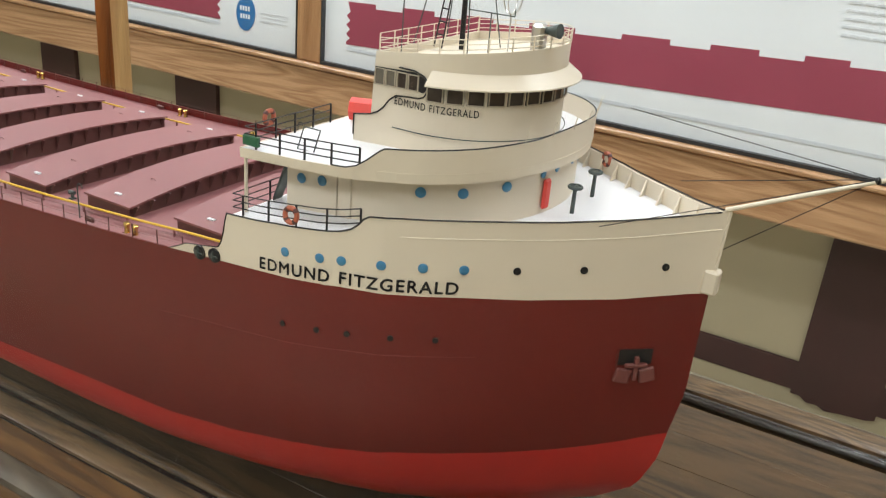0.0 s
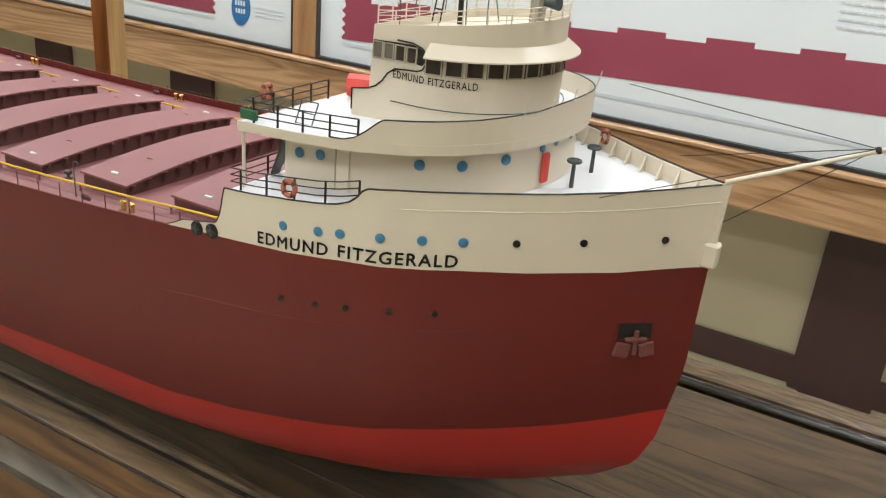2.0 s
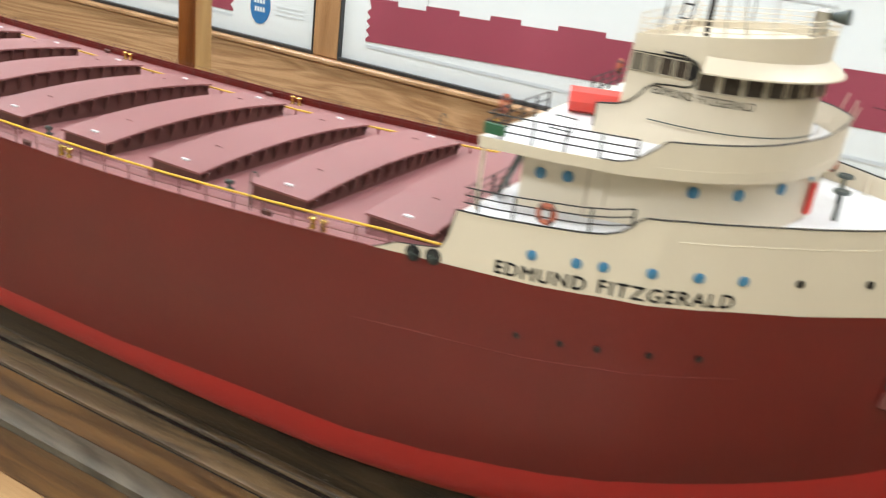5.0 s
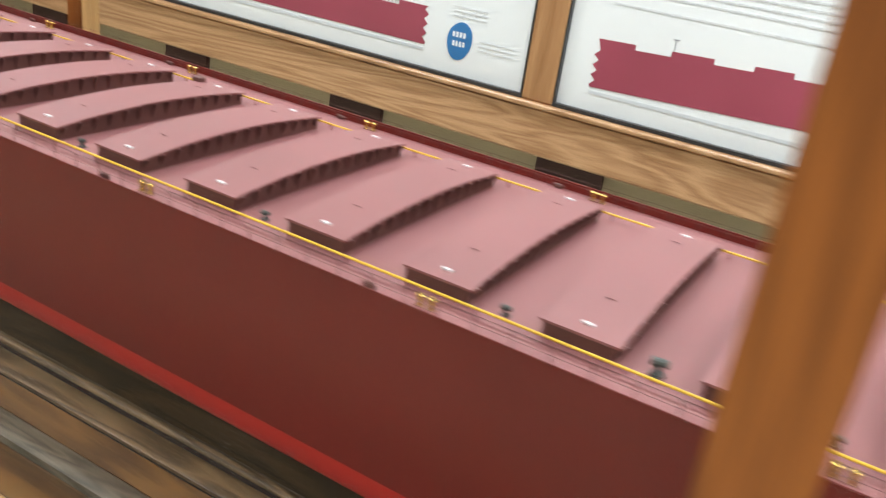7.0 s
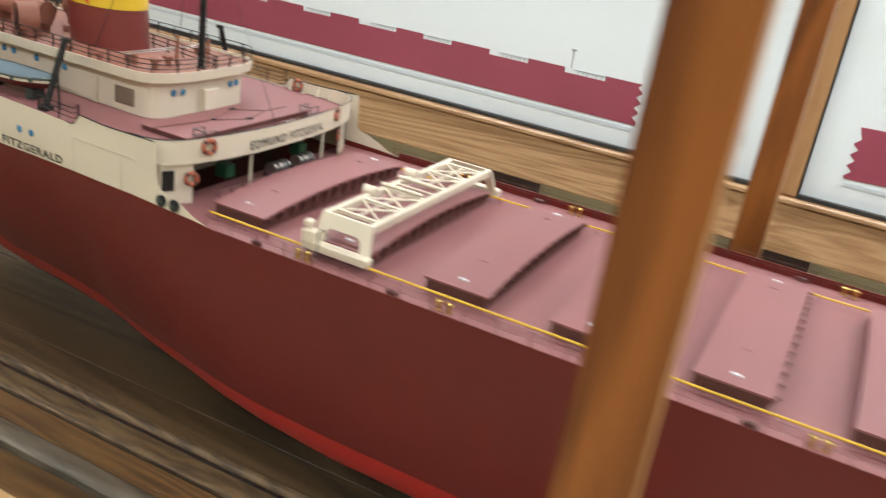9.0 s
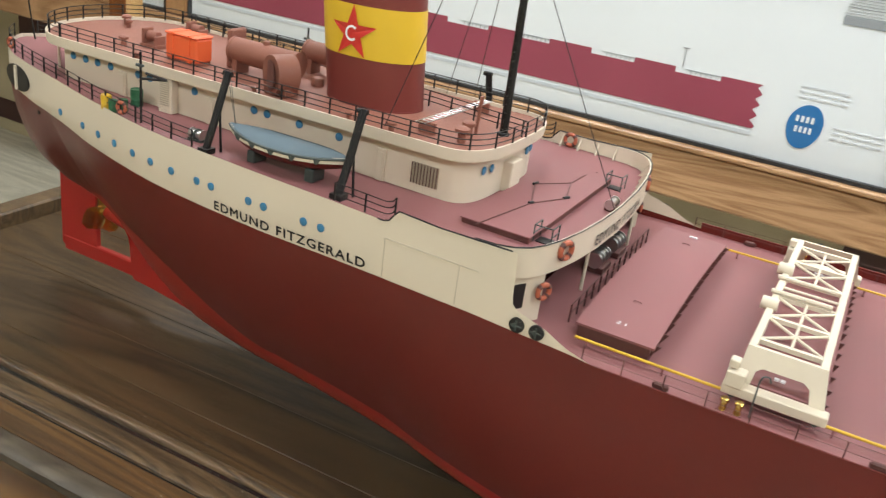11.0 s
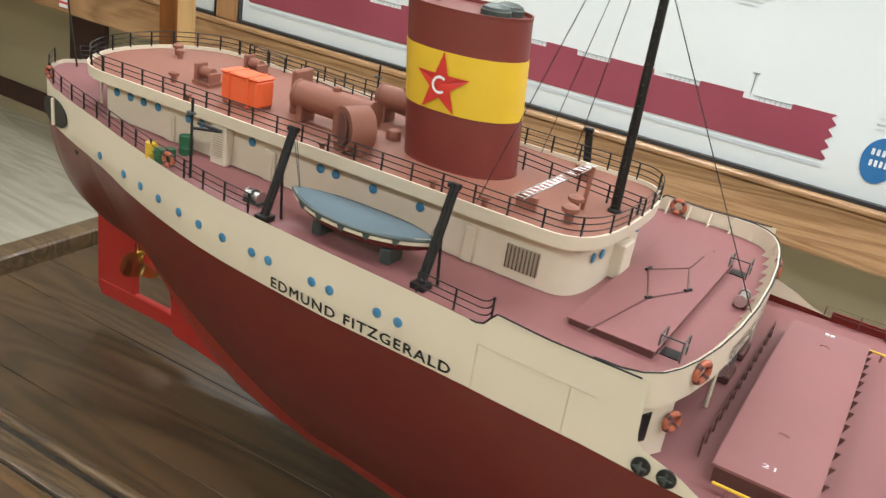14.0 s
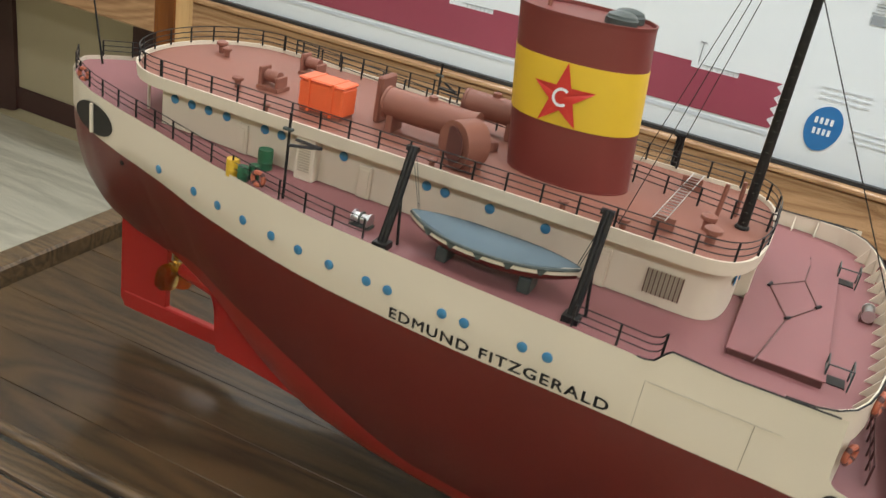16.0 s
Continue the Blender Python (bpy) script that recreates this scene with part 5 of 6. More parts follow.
for sy in (1, -1):
    yo = -sy * (PB2 + 0.0004)
    outline = [(0.0581, 0.0745), (0.0581, 0.0852), (0.0680, 0.0870), (0.0725, 0.0890), (0.0760, 0.0920), (0.0790, 0.0962), (0.0830, 0.0990), (0.0900, 0.0997), (0.0960, 0.1000),
               (0.0990, 0.1012), (0.1008, 0.1045), (0.1008, 0.1085), (0.0985, 0.1112), (0.0930, 0.1130), (0.0840, 0.1132)]
    part("edge_line", tube(bmesh.new(), [(x, yo, z) for x, z in outline], 0.00042, 5), M_BLACK, ship)
    # recessed side windows with pale frames, closed forward by a dark rounded end
    ring = [(0.0700, 0.1026), (0.0955, 0.1034), (0.0985, 0.1030), (0.1002, 0.1050), (0.1002, 0.1082), (0.0980, 0.1106), (0.0930, 0.1122), (0.0700, 0.1114)]
    bm = bmesh.new()
    f = [bm.verts.new((x, yo, z)) for x, z in ring]
    g = [bm.verts.new((x, -sy * (PB2 - 0.0006), z)) for x, z in ring]
    bm.faces.new(f), bm.faces.new(g[::-1])
    for i in range(len(ring)):
        bm.faces.new((f[i], f[(i + 1) % len(ring)], g[(i + 1) % len(ring)], g[i]))
    wb = part("side_window_band", bm, M_BLACK, ship, "dark side window opening", False)
    for k, x in enumerate((0.0702, 0.0766, 0.0832, 0.0898)):
        frame_ = wallrun([(x, 0.1030 + 0.0001 * k), (x + 0.0060, 0.1030 + 0.0001 * k), (x + 0.0060, 0.1111), (x, 0.1111)], 0, 0.0008, 0.0007, True)
        for v in frame_.verts:
            v.co = Vector((v.co.x, yo - sy * v.co.z, v.co.y))
        part("window_frame", frame_, M_LOUVRE, wb, smooth=False)
        part("window_pane", boxed(x + 0.0007, x + 0.0053, min(yo - sy * 0.0003, yo), max(yo - sy * 0.0003, yo), 0.1037, 0.1104), M_GLASSDARK if k > 1 else M_PANEPALE, wb, smooth=False)
# front windows round the bow of the pilothouse
arc = [(PCX + PA * math.sin(w), -PB2 * math.cos(w)) for w in np.linspace(radians(11), radians(169), 15)]
for x, y in arc[:15]:
    sy = 1 if y < 0 else -1
    m = on_plan(PCX, PA, PB2, x, 0.1038 + 0.02 * (x - 0.1), 0.0002, sy)
    if sy < 0:
        m = m @ Matrix.Diagonal((-1, 1, 1, 1))
    w_ = part("front_window", boxed(-0.0044, 0.0044, -0.0044, 0.0044, -0.0003, 0.0004, m=m), M_BLACK, ship, "dark pilothouse window", False)
    part("window_frame", wallrun([(-0.0043, -0.0043), (0.0043, -0.0043), (0.0043, 0.0043), (-0.0043, 0.0043)], 0.0004, 0.0010, 0.0008, True), M_LOUVRE, w_, smooth=False).matrix_basis = m
    part("window_pane", boxed(-0.0036, 0.0036, -0.0037, 0.0037, 0.0004, 0.0006, m=m), M_GLASSDARK, w_, smooth=False)
# sun visor over the windows
vis = bmesh.new()
rows = []
for w in np.linspace(radians(8), radians(172), 40):
    c = Vector((math.sin(w), -math.cos(w), 0))
    p = Vector((PCX + PA * math.sin(w), -PB2 * math.cos(w), 0))
    z = 0.02 * (p.x - 0.1)
    rows.append([vis.verts.new(v) for v in (p + Vector((0, 0, 0.1146 + z)), p + c * 0.0078 + Vector((0, 0, 0.1088 + z)), p + c * 0.0078 + Vector((0, 0, 0.1081 + z)), p + Vector((0, 0, 0.1132 + z)))])
for a, b in zip(rows, rows[1:]):
    for k in range(4):
        vis.faces.new((a[k], b[k], b[(k + 1) % 4], a[(k + 1) % 4]))
vis.faces.new(rows[0]), vis.faces.new(rows[-1][::-1])
part("sun_visor", vis, M_CREAM, ship, "cream visor over the pilothouse windows")


def on_pilot(u, v):
    s = 0.0825 + 0.0445 * u
    if s <= PCX:
        x, y, nx, ny = s, -PB2, 0, -1
    else:
        w = (s - PCX) / ((PA + PB2) / 2)
        x, y, nx, ny = PCX + PA * math.sin(w), -PB2 * math.cos(w), math.sin(w), -math.cos(w)
    return (x + nx * 0.0005, y + ny * 0.0005, 0.0948 - 0.0006 * u + v)


part("ship_name", lettering("EDMUND FITZGERALD", 0.0037, on_pilot, 0.012), M_BLACK, ship, "small black ship's name on the pilothouse", False)
handrail = []
for w in np.linspace(radians(-12), radians(192), 34):
    handrail.append((PCX + (PA + 0.0022) * math.sin(w) if w > 0 and w < math.pi else PCX - 0.012, -(PB2 + 0.0022) * math.cos(w) if 0 < w < math.pi else math.copysign(PB2 + 0.002, -math.cos(w)), 0.0835 + 0.04 * 0))
part("hand_rail", tube(bmesh.new(), [p for i, p in enumerate(handrail)], 0.00032, 5), M_GUNMETAL, ship)
# bulwark spikes and signal yards at the bridge front
for sy in (1, -1):
    for k in range(3):
        w = radians(62 + 12 * k)
        x, y = 0.085 + 0.073 * math.sin(w), -sy * 0.0915 * math.cos(w)
        part("bulwark_stay", rod(bmesh.new(), (x, y, 0.080), (x + 0.004, y - sy * 0.003, 0.097), 0.0003, n=5), M_CREAM, ship)
# roof railings, mast, horn, radar
roofz = lift(0.1222, 0.12)
rp = [(0.0702, 0.0505), (0.0702, -0.0505)] + [(x, y) for x, y in PL if x > 0.072 and y <= 0]
rp2 = [(x, -y) for x, y in rp[1:]]
for q in (rp[1:], rp2):
    railing(ship, [(x, y * 0.985, roofz(x) - 0.0006) for x, y in q], 0.0072, 0.0120, M_CREAM, 3, 0.0004, 0.00024, "cream roof railing")
railing(ship, [(0.0704, -0.050, roofz(0.0704) - 0.002), (0.0704, 0.050, roofz(0.0704) - 0.002)], 0.0105, 0.0120, M_CREAM, 3, 0.0004, 0.00024)
mz = 0.1165
part("bow_mast", rod(bmesh.new(), (0.0880, 0.0, mz), (0.0870, 0.0, 0.2600), 0.0015, 0.0010, 10), M_BLACK, ship, "black pole mast on the pilothouse")
part("mast_ladder", rods([((0.0740, -0.005, mz), (0.0845, -0.0008, 0.19)), ((0.0800, -0.007, mz), (0.0865, -0.0018, 0.19))] + [((0.0740 + 0.00095 * k, -0.005 + 0.00038 * k, mz + 0.0067 * k), (0.0800 + 0.0006 * k, -0.007 + 0.00047 * k, mz + 0.0067 * k)) for k in range(1, 11)], 0.00045, 5), M_BLACK, ship)
part("mast_stay", rods([((0.0690, 0.0160, mz), (0.0872, 0, 0.225)), ((0.1030, 0.0160, mz), (0.0872, 0, 0.225)), ((0.0690, -0.018, mz), (0.0872, 0, 0.225)), ((0.1000, -0.0150, mz), (0.0872, 0, 0.225))], 0.00035, 5), M_GUNMETAL, ship)
part("whip_aerial", rods([((0.0790, -0.0440, 0.119), (0.0790, -0.0440, 0.150))], 0.0003, 5), M_GUNMETAL, ship)
part("loop_aerial", tube(bmesh.new(), [(0.0790 + 0.0120 * math.cos(w), -0.0440 + 0.0045 * math.sin(w), 0.1505) for w in np.linspace(0, 2 * math.pi, 21)], 0.0005, 5), M_STEEL, ship, "pale oval loop aerial on a pole")
bm = rods([((0.1090, -0.010, 0.118), (0.1090, -0.010, 0.139)), ((0.0960, -0.010, 0.139), (0.1220, -0.010, 0.139)), ((0.0960, -0.010, 0.139), (0.0960, -0.010, 0.143)), ((0.1220, -0.010, 0.139), (0.1220, -0.010, 0.143))], 0.00035, 5)
part("signal_yard", bm, M_GUNMETAL, ship)
lp = [(0.1180 + 0.0052 * math.cos(w), -0.006, 0.1480 + 0.009 * math.sin(w)) for w in np.linspace(0, 2 * math.pi, 17)]
bm = tube(bmesh.new(), lp, 0.00035, 5)
tube(bm, [(0.1180, -0.006 + 0.0052 * math.cos(w), 0.1480 + 0.009 * math.sin(w)) for w in np.linspace(0, 2 * math.pi, 17)], 0.00035, 5)
rod(bm, (0.1180, -0.006, 0.118), (0.1180, -0.006, 0.139), 0.0004, n=5)
part("direction_finder", bm, M_STEEL, ship, "loop aerial on the pilothouse roof")
bm = boxed(0.1350, 0.1415, -0.0180, -0.0110, 0.1240, 0.1385, 0.0014)
hornb = part("search_light", bm, M_STEEL, ship, "grey searchlight housing")
part("horn", rod(bmesh.new(), (0.1400, -0.0140, 0.1355), (0.1490, -0.0150, 0.1365), 0.0012, 0.0036, 14), M_GUNMETAL, hornb, "dark flared horn")
# white ensign-blue flag on the mast
part("flag", boxed(0.0760, 0.0862, -0.0002, 0.0002, 0.1480, 0.1640), M_BADGE, ship, "dark blue signal flag", False)
part("name_board", boxed(0.0885, 0.0960, -0.0004, 0.0004, 0.1420, 0.1600), M_PAPER, ship, smooth=False)
# forecastle fittings
for x, y in ((0.1660, -0.0100), (0.1640, 0.0220)):
    z = fore_z(x)
    v = part("deck_ventilator", rod(bmesh.new(), (x, y, z), (x, y, z + 0.0135), 0.0012, 0.0010, 10), M_GUNMETAL, ship, "dark mushroom ventilator")
    hd = torus_mesh("vent_head", 0.0032, 0.0009, M_GUNMETAL, 18, 6)
    share("vent_head", hd, Matrix.Translation((x, y, z + 0.0140)), v)
    part("vent_spokes", rods([((x - 0.003, y, z + 0.0140), (x + 0.003, y, z + 0.0140)), ((x, y - 0.003, z + 0.0140), (x, y + 0.003, z + 0.0140))], 0.0007, 6), M_GUNMETAL, v)
life_ring((0.1530, 0.0690, 0.0555), (-0.6, -0.8, 0), 1.15)
part("steering_pole", rod(bmesh.new(), (0.2385, 0, 0.0655), (0.3500, 0, 0.1190), 0.0012, 0.0008, 10), M_CREAM, ship, "cream steering pole reaching forward of the bow")
part("pole_stay", rods([((0.2400, 0.0, 0.0450), (0.2980, 0, 0.0950)), ((0.2980, 0, 0.0950), (0.1650, 0.0600, 0.0900)), ((0.2980, 0, 0.0950), (0.1950, -0.0500, 0.0600)), ((0.2980, 0, 0.0950), (0.2050, 0.0400, 0.0620))], 0.00022, 4), M_BLACK, ship)
part("pole_cleat", lathe([(0.0010, -0.0012), (0.0017, -0.0006), (0.0017, 0.0006), (0.0010, 0.0012)], 10), M_BLACK, ship).matrix_basis = Matrix.Translation((0.2980, 0, 0.0944)) @ Matrix.Rotation(1.1, 4, "Y")

# ---------------------------------------------------------------- after house
AH = 0.0500
AHP = dshape(-1.9740, -1.6690, 0.0230, AH, 24, 3.8)
part("after_house_wall", wallrun(AHP, lambda x: poop_z(x) - 0.0003, 0.0540, 0.0013, True), M_CREAM, ship, "cream after deckhouse wall")
def stern_round(b, xa, cxa, xf, cxf, af):
    pts = []
    for k in range(17):
        w = math.pi / 2 + math.pi * k / 16
        pts.append((cxa + (cxa - xa) * math.cos(w), b * math.sin(w)))
    f = dshape(cxa + 0.01, cxf, af, b, 24, 3.0)
    return pts + f
BD = stern_round(0.0575, -2.0150, -1.9700, 0, -1.6675, 0.0290)
part("boat_deck", slab(BD, 0.0540, 0.0562), M_BROWN, ship, "rust-brown painted boat deck", False)
part("boat_deck_band", wallrun(BD, 0.0518, 0.0585, 0.0012, True, 0.0006), M_CREAM, ship, "cream fascia band round the boat deck")
part("house_soffit", slab([(x * 1.0, y * 0.985) for x, y in BD], 0.0524, 0.0539), M_CREAM, ship, smooth=False)
tilt = lambda x: 0.0442 - (x + 1.7335) * 0.0150
for sy in (1, -1):
    for x in (-1.9649, -1.9526, -1.9405, -1.9275, -1.9013, -1.8901, -1.8497, -1.7996, -1.7890, -1.7630, -1.7335):
        z = min(0.0462, tilt(x) + 0.0003)
        m = Matrix.Translation((x, -AH - 0.0002, z)) @ Matrix.Rotation(radians(90), 4, "X")
        m = m if sy > 0 else Matrix.Diagonal((1, -1, 1, 1)) @ m
        share("porthole", port_mesh, m @ Matrix.Scale(1.05, 4), ship, "blue porthole")
    for x0, x1 in ((-1.9190, -1.9120), (-1.8390, -1.8310), (-1.7060, -1.7000)):
        d = part("door_frame", boxed(x0, x1, -sy * (AH + 0.0018), -sy * AH, poop_z(x0), 0.0455, 0.0004), M_CREAM, ship, smooth=False)
        part("door_panel", boxed(x0 + 0.0012, x1 - 0.0012, -sy * (AH + 0.0024), -sy * (AH + 0.0016), poop_z(x0) + 0.002, 0.0435), M_CREAM, d, smooth=False)
    lk = part("side_locker", boxed(-1.8760, -1.8640, -sy * (AH + 0.0065) if sy > 0 else AH, -sy * AH if sy > 0 else AH + 0.0065, poop_z(-1.87), 0.0515, 0.0005), M_CREAM, ship, "tall cream locker with a louvred door", False)
    for k in range(12):
        z = poop_z(-1.87) + 0.005 + 0.0014 * k
        part("slat", boxed(-1.8738, -1.8662, -sy * (AH + 0.0069) if sy > 0 else AH + 0.0063, -sy * (AH + 0.0063) if sy > 0 else AH + 0.0069, z, z + 0.0006), M_LOUVRE, lk, smooth=False)
    lv = part("louvre", boxed(-1.6830, -1.6660, -sy * (AH + 0.0006), -sy * (AH - 0.0004), 0.0312, 0.0432), M_LOUVRE, ship, "beige louvred vent panel", False)
    for k in range(11):
        z = 0.0318 + 0.00108 * k
        part("slat", boxed(-1.6826, -1.6664, -sy * (AH + 0.0011), -sy * (AH + 0.0005), z, z + 0.0005), M_LOUVRE, lv, smooth=False)
    for x in np.linspace(-1.6825, -1.6665, 9):
        part("louvre_bar", boxed(x - 0.00018, x + 0.00018, -sy * (AH + 0.0015), -sy * (AH + 0.0010), 0.0312, 0.0432), M_DRED, lv, smooth=False)
for y in (-0.0330, -0.0250, 0.0250, 0.0330):
    m = Matrix.Translation((-1.6470 + (0.0012 if abs(y) < 0.03 else 0.0), y, 0.0432)) @ Matrix.Rotation(radians(90), 4, "Y")
    share("porthole", port_mesh, m @ Matrix.Scale(1.05, 4), ship, "blue porthole")
part("front_locker", boxed(-1.6475, -1.6400, -0.0080, 0.0060, 0.0256, 0.0440, 0.0006), M_CREAM, ship, smooth=False)
for sel in ([p for p in BD if p[1] <= 0.0005 and p[0] > -1.975], [p for p in BD if p[1] >= -0.0005 and p[0] > -1.975]):
    railing(ship, [(x, y * 0.985, 0.0580) for x, y in sel], 0.0095, 0.0175, M_BLACK, 3, 0.0006, 0.00032)
railing(ship, [(x + 0.0008, y * 0.985, 0.0580) for x, y in BD[:17]], 0.0095, 0.0160, M_BLACK, 3, 0.0006, 0.00032)
for sy in (1, -1):
    part("deck_support", rod(bmesh.new(), (-1.9950, sy * 0.0380, poop_z(-1.995)), (-1.9950, sy * 0.0380, 0.0525), 0.0009, n=8), M_CREAM, ship)
    for x0, x1 in ((-1.6620, -1.7000), (-1.8080, -2.0800)):
        railing(ship, [(x, port(x, 0.0018 - half(x), sy), min(aft_top(x), 0.0340) - 0.0003) for x in np.linspace(x0, x1, 22)], 0.0100, 0.0185, M_BLACK, 3, 0.0006, 0.00032)
# funnel
def oval(cx, a, b, n=36):
    return [(cx + a * math.copysign(abs(math.cos(w)) ** 0.85, math.cos(w)), b * math.sin(w)) for w in (2 * math.pi * k / n for k in range(n))]
def funnel_at(z):
    t = (z - 0.052) / 0.079
    return -1.7425 - 0.0090 * t, 0.0330 + 0.0020 * t, 0.0230 + 0.0012 * t
def funnel_ring(z0, z1, grow=0.0):
    bm = bmesh.new()
    rows = []
    for k in range(7):
        z = z0 + (z1 - z0) * k / 6
        cx, a, b = funnel_at(z)
        rows.append([bm.verts.new((x, y, z)) for x, y in oval(cx, a + grow, b + grow)])
    for a, b in zip(rows, rows[1:]):
        for i in range(36):
            bm.faces.new((a[i], a[(i + 1) % 36], b[(i + 1) % 36], b[i]))
    bm.faces.new(rows[0][::-1]), bm.faces.new(rows[-1])
    return bm
fun = part("funnel", funnel_ring(0.0558, 0.1345), M_FUNNEL, ship, "maroon oval funnel with a yellow band")
part("funnel_band", funnel_ring(0.0855, 0.1155, 0.0003), M_YELLOW, fun, "yellow funnel band")
part("funnel_lip", wallrun(oval(*funnel_at(0.1345)), 0.1345, 0.1363, 0.0010, True, 0.0003), M_FUNNEL, fun)
part("funnel_skirt", funnel_ring(0.0561, 0.0570, 0.0004), M_FUNNEL, fun)
for sy in (1, -1):
    bm = bmesh.new()
    def on_fun(u, v, out):
        cx, a, b = funnel_at(0.0992 + v)
        x = -1.7478 + u
        w = min(0.999, abs((x - cx) / (a + 0.0004)))
        y = (b + out) * math.sqrt(max(0, 1 - w ** (2 / 0.85)))
        return (x, -sy * y, 0.0992 + v)
    tips = []
    for k in range(5):
        for q, r in ((0, 0.0165), (1, 0.0064)):
            w = math.pi / 2 + sy * -(2 * math.pi * (k + 0.5 * q) / 5)
            tips.append((r * math.cos(w), r * math.sin(w)))
    mid = bm.verts.new(on_fun(0, 0, 0.0010))
    edge_v = []
    for k in range(10):
        a, b = tips[k], tips[(k + 1) % 10]
        for s in range(3):
            edge_v.append(bm.verts.new(on_fun(a[0] + (b[0] - a[0]) * s / 3, a[1] + (b[1] - a[1]) * s / 3, 0.0010)))
    for k in range(len(edge_v)):
        bm.faces.new((mid, edge_v[k], edge_v[(k + 1) % len(edge_v)]))
    star = part("star", bm, M_STAR, fun, "red five-pointed star on the funnel", False)
    bm = bmesh.new()
    n0 = [], []
    for k in range(15):
        w = radians(48 + 264 * k / 14)
        for q, r in ((0, 0.0046), (1, 0.0032)):
            n0[q].append(bm.verts.new(on_fun(sy * r * math.cos(w) if sy > 0 else -sy * r * math.cos(w) * -1, r * math.sin(w), 0.0016)))
    for k in range(14):
        bm.faces.new((n0[0][k], n0[0][k + 1], n0[1][k + 1], n0[1][k]))
    part("star_mark", bm, M_PAPER, star, "white open ring on the star", False)
for x, y in ((-1.7330, -0.0060), (-1.7330, 0.0080)):
    part("uptake", lathe([(0.0078, 0), (0.0078, 0.0030), (0.0072, 0.0034), (0.0068, 0.0046), (0.0040, 0.0058), (0.0015, 0.0062)], 16), M_GUNMETAL, fun, "dark domed funnel uptake").matrix_basis = Matrix.Translation((x, y, 0.1347))
part("steam_pipe", tube(bmesh.new(), [(-1.7720, 0, 0.133), (-1.7720, 0, 0.141), (-1.7735, 0, 0.146), (-1.7725, 0, 0.153)], 0.0012, 8), M_BROWN, fun)
# after mast with ladder rungs and stays
part("after_mast", rod(bmesh.new(), (-1.6525, 0.0000, 0.0560), (-1.6545, 0.0, 0.3000), 0.0026, 0.0016, 12), M_BLACK, ship, "tall black after mast with rungs")
part("mast_rungs", rods([((-1.6525 - 0.00004 * k, -0.0040, 0.060 + 0.005 * k), (-1.6525 - 0.00004 * k, 0.0040, 0.060 + 0.005 * k)) for k in range(44)], 0.0005, 4), M_BLACK, ship)
part("mast_step", lathe([(0.0036, 0), (0.0036, 0.0012), (0.0030, 0.0020)], 12), M_BLACK, ship).matrix_basis = Matrix.Translation((-1.6525, 0, 0.0560))
part("mast_stays", rods([((-1.7000, -0.0560, 0.0600), (-1.6543, 0, 0.26)), ((-1.7000, 0.0560, 0.0600), (-1.6543, 0, 0.26)), ((-1.7150, 0.0440, 0.0600), (-1.6543, 0, 0.26)), ((-1.5758, -0.0100, 0.0345), (-1.6535, 0, 0.1680))], 0.00028, 4), M_BLACK, ship)
built = {ob.name for ob in ship.children}
# boat-deck gear
def tank(x0, x1, y, z, r):
    bm = rod(bmesh.new(), (x0, y, z), (x1, y, z), r, n=20)
    t = part("air_tank", bm, M_BROWN, ship, "rust-brown horizontal tank")
    for x in (x0 + 0.006, x1 - 0.006):
        part("saddle", boxed(x - 0.0020, x + 0.0020, y - r * 0.8, y + r * 0.8, 0.0520, z - r * 0.5, 0.0004), M_BROWN, t, smooth=False)
    for x in (x0 + 0.001, x1 - 0.001):
        part("flange", rod(bmesh.new(), (x - 0.0008, y, z), (x + 0.0008, y, z), r * 1.06, n=20), M_BROWN, t)
    part("dome", lathe([(0.0024, 0), (0.0024, 0.0022), (0.0010, 0.0028)], 12), M_BROWN, t).matrix_basis = Matrix.Translation(((x0 + x1) / 2, y, z + r * 0.95))
tank(-1.8480, -1.7930, -0.0190, 0.0660, 0.0080)
tank(-1.8200, -1.7830, 0.0240, 0.0660, 0.0070)
dr = part("fan_housing", rod(bmesh.new(), (-1.7930, -0.0465, 0.0640), (-1.7870, -0.0330, 0.0640), 0.0118, n=24), M_BROWN, ship, "round rust-brown fan housing")
part("fan_rim", rod(bmesh.new(), (-1.7934, -0.0473, 0.0640), (-1.7932, -0.0470, 0.0640), 0.0090, n=24), M_DRED, dr)
part("fan_foot", boxed(-1.7990, -1.7810, -0.0460, -0.0330, 0.0520, 0.0570, 0.0006), M_BROWN, dr, smooth=False)
ob = part("orange_locker", boxed(-1.8960, -1.8670, -0.0340, -0.0190, 0.0535, 0.0690, 0.0012), M_SAFETY, ship, "bright orange life-raft locker")
part("locker_lid", boxed(-1.8965, -1.8665, -0.0345, -0.0185, 0.0690, 0.0705, 0.0008), M_SAFETY, ob)
for x in (-1.8890, -1.8740):
    part("locker_strap", boxed(x - 0.0008, x + 0.0008, -0.0347, -0.0183, 0.0530, 0.0708), M_SAFETY, ob, smooth=False)
part("locker_cradle", boxed(-1.8950, -1.8680, -0.0330, -0.0200, 0.0520, 0.0536), M_BROWN, ob, smooth=False)
